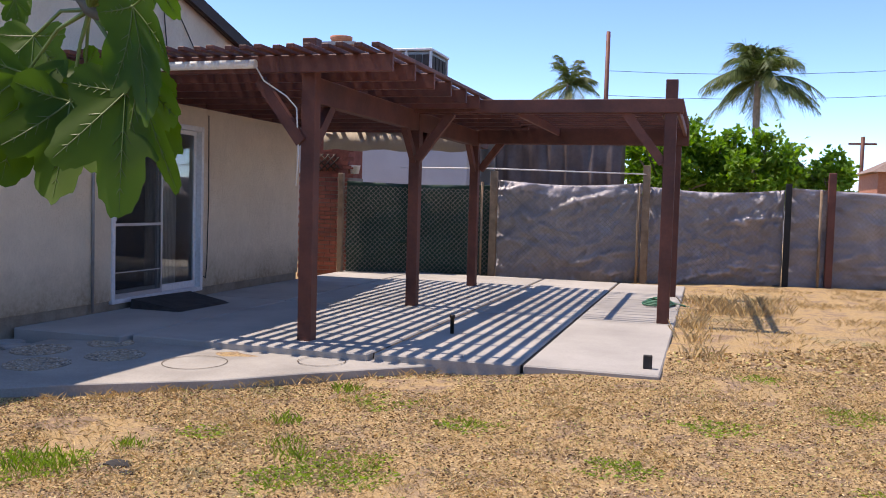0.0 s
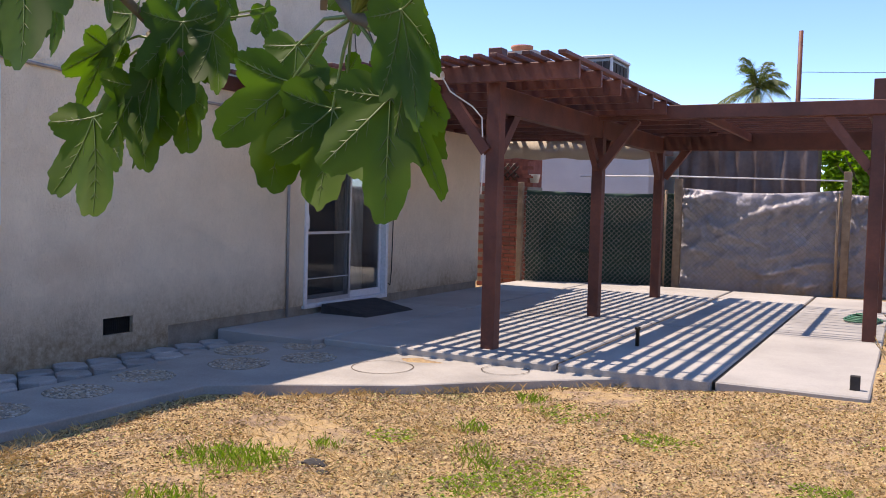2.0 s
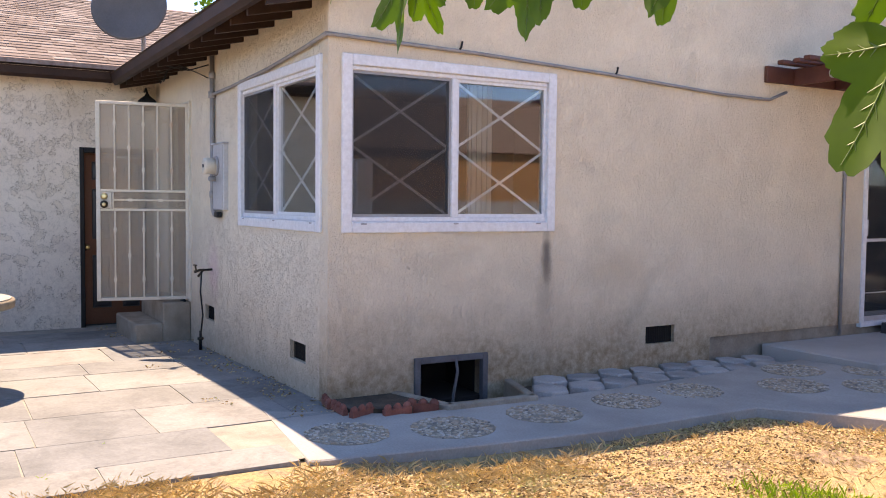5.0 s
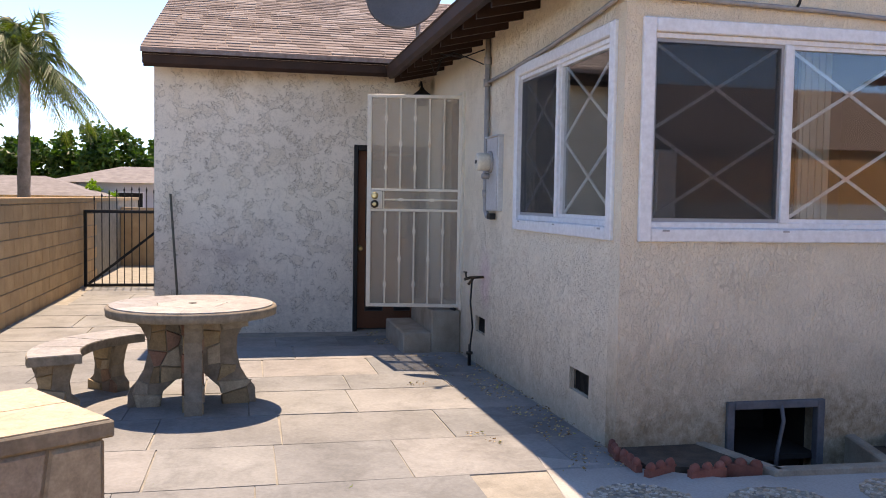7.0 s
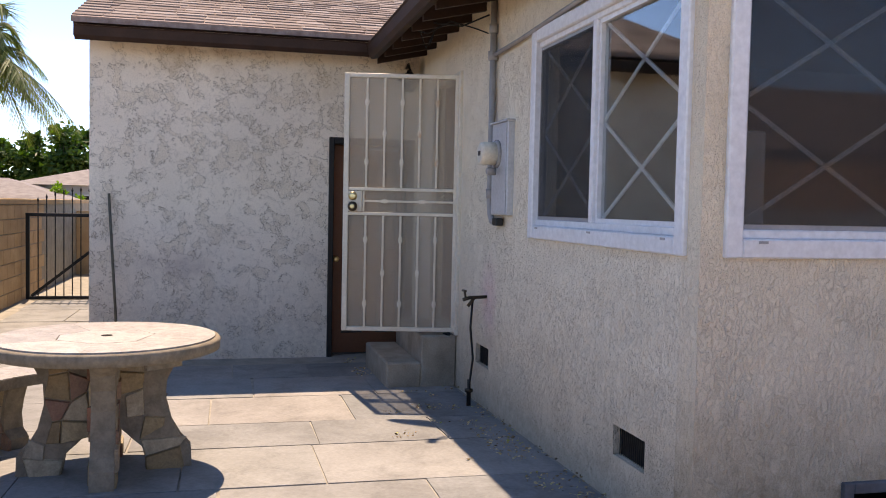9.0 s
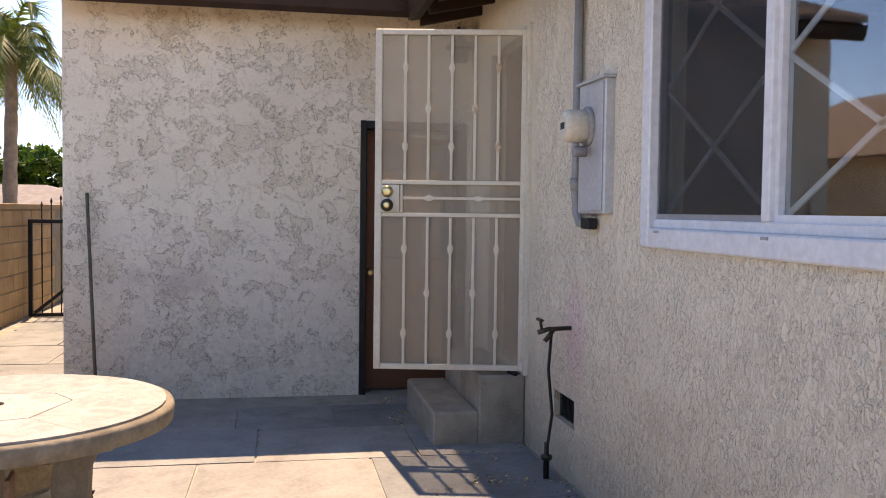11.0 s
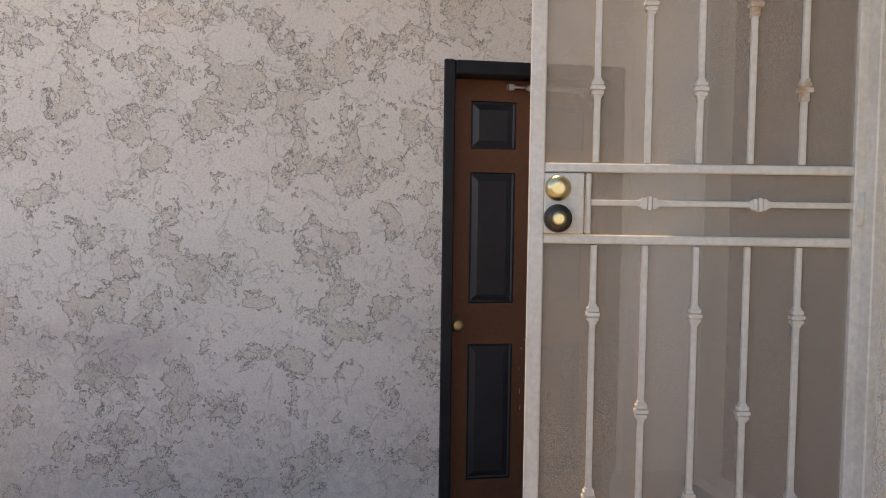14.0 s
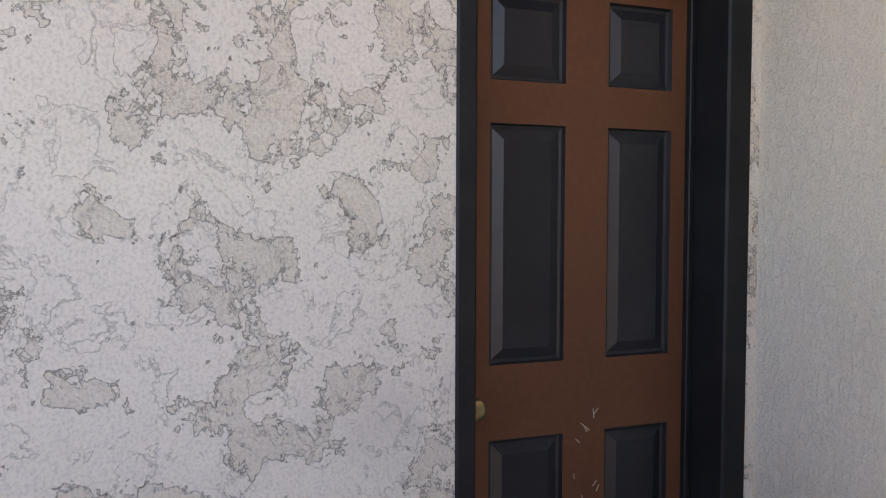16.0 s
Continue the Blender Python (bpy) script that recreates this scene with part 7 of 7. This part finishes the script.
# ---- lawn growth ----
def blades(name, spots, mat, count, h, spread, seed, label):
    """Blades of grass scattered in soft patches; spots: (x, y, radius)."""
    r = random.Random(seed)
    bm = bmesh.new()
    for x, y, rad in spots:
        for _ in range(int(count * rad * rad / 0.04)):
            a, q = r.uniform(0, 6.283), rad * math.sqrt(r.random()) * r.uniform(0.5, 1.15)
            px, py = x + q * math.cos(a), y + q * math.sin(a)
            hh = h * r.uniform(0.4, 1.2)
            z = height(px, py) + 0.012
            d = Vector((r.gauss(0, 1), r.gauss(0, 1), 0)).normalized()
            w = d.orthogonal().normalized()
            w.z = 0
            w = w * r.uniform(0.0015, 0.004)
            lean = d * hh * r.uniform(0.2, spread)
            p = Vector((px, py, z - 0.012))
            v = [bm.verts.new(c) for c in (p - w, p + w, p + lean * 0.4 + w * 0.7 + Vector((0, 0, hh * 0.65)), p + lean + Vector((0, 0, hh)), p + lean * 0.4 - w * 0.7 + Vector((0, 0, hh * 0.65)))]
            bm.faces.new(v)
    me = bpy.data.meshes.new(name)
    bm.to_mesh(me)
    bm.free()
    me.materials.append(mat)
    return tagged(new(name, me), label, "grass", kind="stuff")


blades("grass_tufts", [(-3.14, 4.3, 0.26), (-3.38, 4.22, 0.2), (-2.93, 4.76, 0.12), (-2.36, 5.55, 0.13), (-2.0, 4.9, 0.16), (-0.95, 2.75, 0.22), (-2.36, 3.3, 0.18), (-2.34, 6.47, 0.14), (-2.15, 5.1, 0.15), (-3.0, 3.6, 0.2)], M_GRASS, 150, 0.06, 0.9, 1, "tufts of green grass in the dry lawn")
blades("clover_patch", [(-1.68, 4.75, 0.34), (-1.9, 4.55, 0.2), (-1.0, 4.2, 0.25), (0.55, 7.8, 0.16), (-1.3, 5.9, 0.16), (0.2, 6.3, 0.2), (1.1, 6.9, 0.2), (-0.3, 5.4, 0.18)], M_GRASS, 120, 0.03, 1.6, 2, "low green clover patches in the dry lawn")
rs = random.Random(9)
edge = [(-4.9 + 0.02 * k, 2.5 + 0.09 * k) for k in range(8)] + [(-4.62 + 0.004 * k, 3.4 + 0.1 * k) for k in range(20)] + [(-4.45 + 0.07 * k, 5.42 + 0.07 * k) for k in range(22)] + [(-2.9 + 0.1 * k, 6.85 + 0.085 * k) for k in range(10)]
blades("dry_edge_grass", [(x + rs.uniform(0.05, 0.2), y - rs.uniform(0.03, 0.12), rs.uniform(0.08, 0.15)) for x, y in edge], M_STRAW, 45, 0.05, 2.0, 3, "bleached straw along the walk's edge")
blades("dry_clump", [(0.45, 12.1, 0.4), (0.85, 12.4, 0.35), (0.2, 13.0, 0.4), (0.9, 13.4, 0.3), (0.0, 10.4, 0.25), (0.05, 9.5, 0.2), (0.1, 8.6, 0.18), (0.0, 11.3, 0.22)], M_STRAW, 60, 0.14, 1.0, 4, "bleached dry grass clumps beside the patio")
field = [(rs.uniform(-4.2, 1.9), rs.uniform(1.6, 9.0), rs.uniform(0.12, 0.3)) for _ in range(420)]
field = [(x, y, q) for x, y, q in field if (x + 4.62) * 0.582 - (y - 5.58) * 0.812 > q and x + 4.6 > q and y < 5.2 + 0.75 * (x + 4.4) - 0.25 and x > -4.45 and (y < 7.3 or x > 0.2)]
blades("dry_thatch", field, M_STRAW, 40, 0.028, 2.6, 5, "short bleached thatch over the lawn")
blades("dry_thatch_far", [(rs.uniform(-0.0, 4.5), rs.uniform(7.5, 16.5), 0.35) for _ in range(150)], M_STRAW, 18, 0.05, 1.8, 6, "short bleached thatch over the far lawn")
near = [(rs.uniform(-4.95, -2.2), rs.uniform(0.6, 3.6), rs.uniform(0.15, 0.3)) for _ in range(170)]
near = [(x, y, q) for x, y, q in near if x - 0.6 * q > -4.98 + max(0.0, 0.4 * (y - 2.4))]
blades("raked_straw", near, M_STRAW, 100, 0.04, 3.0, 7, "loose raked straw at the lawn's corner")
blades("crack_weeds", [(-6.4, 1.3, 0.06), (-6.1, 1.0, 0.05), (-5.9, 0.6, 0.07), (-5.7, 1.55, 0.05), (-7.0, 1.9, 0.04), (-5.2, 1.2, 0.06), (-6.9, 2.7, 0.035)], M_GRASS, 260, 0.03, 1.4, 8, "small weeds in the terrace joints")

# crumbs of dead clover over the lawn
def crumbs(name, x0, x1, y0, y1, n, size, seed, keep, label, mat, lie=None):
    g = np.random.RandomState(seed)
    x, y = g.uniform(x0, x1, n), g.uniform(y0, y1, n)
    ok = np.array([keep(a, b) for a, b in zip(x, y)])
    x, y = x[ok], y[ok]
    n = len(x)
    z = np.array([lie(a) for a in x]) if lie else np.array([height(a, b) for a, b in zip(x, y)]) + np.array([0.035 * (noise.noise((a * 0.9, b * 0.9, 0)) + 0.5 * noise.noise((a * 2.7, b * 2.7, 3))) for a, b in zip(x, y)])
    a, tilt, s = g.uniform(0, 6.283, n), g.uniform(0.1, 1.45, n), size * g.uniform(0.5, 1.5, n)
    u = np.stack([np.cos(a), np.sin(a), np.zeros(n)], 1) * s[:, None]
    w = np.stack([-np.sin(a) * np.cos(tilt), np.cos(a) * np.cos(tilt), np.sin(tilt)], 1) * (s * g.uniform(0.22, 0.6, n))[:, None]
    c = np.stack([x, y, z + 0.004 + 0.5 * s * np.sin(tilt)], 1)
    lift = np.array([0, 0, 1.0]) * (s * g.uniform(0.0, 0.5, n))[:, None]
    v = np.stack([c - u, c - w * 0.8, c + u + lift, c + w + lift * 0.6], 1).reshape(-1, 3)
    me = bpy.data.meshes.new(name)
    me.from_pydata(v.tolist(), [], np.arange(n * 4).reshape(-1, 4).tolist())
    me.materials.append(mat)
    return tagged(new(name, me), label, "ground litter", kind="stuff")


def crumb_material():
    m, nt, b = nodes_of("dead_clover", 0.9)
    k = nt.nodes.new("ShaderNodeNewGeometry").outputs["Random Per Island"]
    col = ramp(nt, k, [(0.0, (0.10, 0.06, 0.03)), (0.25, (0.27, 0.17, 0.08)), (0.6, (0.50, 0.345, 0.165)), (0.86, (0.72, 0.55, 0.30)), (0.93, (0.36, 0.36, 0.10)), (1.0, (0.46, 0.46, 0.14))])
    nt.links.new(col, b.inputs["Base Color"])
    return m


M_CRUMB = crumb_material()


def on_lawn(x, y):
    d = x + 4.64 if y < 5.58 else (x + 4.62) * 0.582 - (y - 5.58) * 0.812
    bare = noise.noise((x * 1.1, y * 1.1, 7)) > 0.42 + 0.2 * noise.noise((x * 5, y * 5, 2))
    return d > 0.07 and not (y > 7.45 and x < -0.18) and not (x < -4.9) and not (bare and noise.noise((x * 23, y * 23, 4)) < 0.25)


crumbs("dead_clover_near", -4.6, 2.2, 1.7, 8.2, 230000, 0.0085, 3, on_lawn, "crumbly brown dead clover over the lawn", M_CRUMB)
CLOVER = [(-1.68, 4.75, 0.42), (-1.9, 4.5, 0.3), (-1.0, 4.2, 0.3), (0.55, 7.8, 0.2), (-1.3, 5.9, 0.22), (0.2, 6.3, 0.25), (1.1, 6.9, 0.3), (-0.3, 5.4, 0.25), (-2.0, 6.2, 0.28), (-2.7, 5.2, 0.2), (-3.14, 4.3, 0.32), (1.0, 5.2, 0.3)]
crumbs("clover_leaves", -3.6, 1.5, 3.8, 8.2, 70000, 0.011, 5, lambda x, y: any(math.hypot(x - a, y - b) < q * (0.55 + 0.75 * noise.noise((x * 6, y * 6, 9)) + 0.25) for a, b, q in CLOVER) and noise.noise((x * 30, y * 30, 1)) > -0.15, "low green clover patches in the dry lawn", M_GRASS)
crumbs("dead_clover_far", -0.2, 5.5, 8.2, 17.0, 40000, 0.018, 4, on_lawn, "crumbly brown dead clover on the far lawn", M_CRUMB)

crumbs("leaf_litter", -11.3, -5.7, 1.4, 3.05, 9000, 0.009, 6, lambda x, y: noise.noise((x * 4, y * 4, 5)) > 0.28 - 0.35 * (y > 2.75) + 0.9 * max(0.0, 2.5 - y), "dry leaf crumbs swept along the house wall", M_CRUMB, lambda x: paved(x) + 0.002)

# ---- flagstones, each its own piece ----
r = random.Random(17)
x = -10.95
rows_x = []
while x < -4.9:
    w = r.uniform(0.5, 0.85)
    rows_x.append((x, min(x + w, -4.9)))
    x += w
for xa, xb in rows_x + [(-11.9, -10.97), (-12.9, -11.92), (-14.0, -12.92), (-15.2, -14.02), (-16.4, -15.22)]:
    y = -1.5 + r.uniform(0, 0.3)
    ymax = 3.03 if xa > -11.3 else 0.1
    while y < ymax - 0.12:
        ln = r.uniform(0.6, 1.15)
        ye = min(y + ln, ymax)
        if ymax - ye < 0.25:
            ye = ymax
        ok = not (xb > -5.4 and ye > 2.45)
        if ok:
            j = lambda: r.uniform(-0.006, 0.008)
            q = [(xa + 0.003 + j(), y + 0.003 + j()), (xb - 0.003 + j(), y + 0.003 + j()), (xb - 0.003 + j(), ye - 0.003 + j()), (xa + 0.003 + j(), ye - 0.003 + j())]
            lift = r.uniform(0.0, 0.003)
            bm = bmesh.new()
            lo = [bm.verts.new((px, py, paved(px) - 0.03)) for px, py in q]
            cx, cy = sum(p[0] for p in q) / 4, sum(p[1] for p in q) / 4
            hi = [bm.verts.new((cx + (px - cx) * 0.994, cy + (py - cy) * 0.994, paved(px) + lift)) for px, py in q]
            bm.faces.new(hi)
            for e in range(4):
                bm.faces.new((lo[e], lo[(e + 1) % 4], hi[(e + 1) % 4], hi[e]))
            part("flagstone", bm, M_FLAG, terrace)
        y = ye
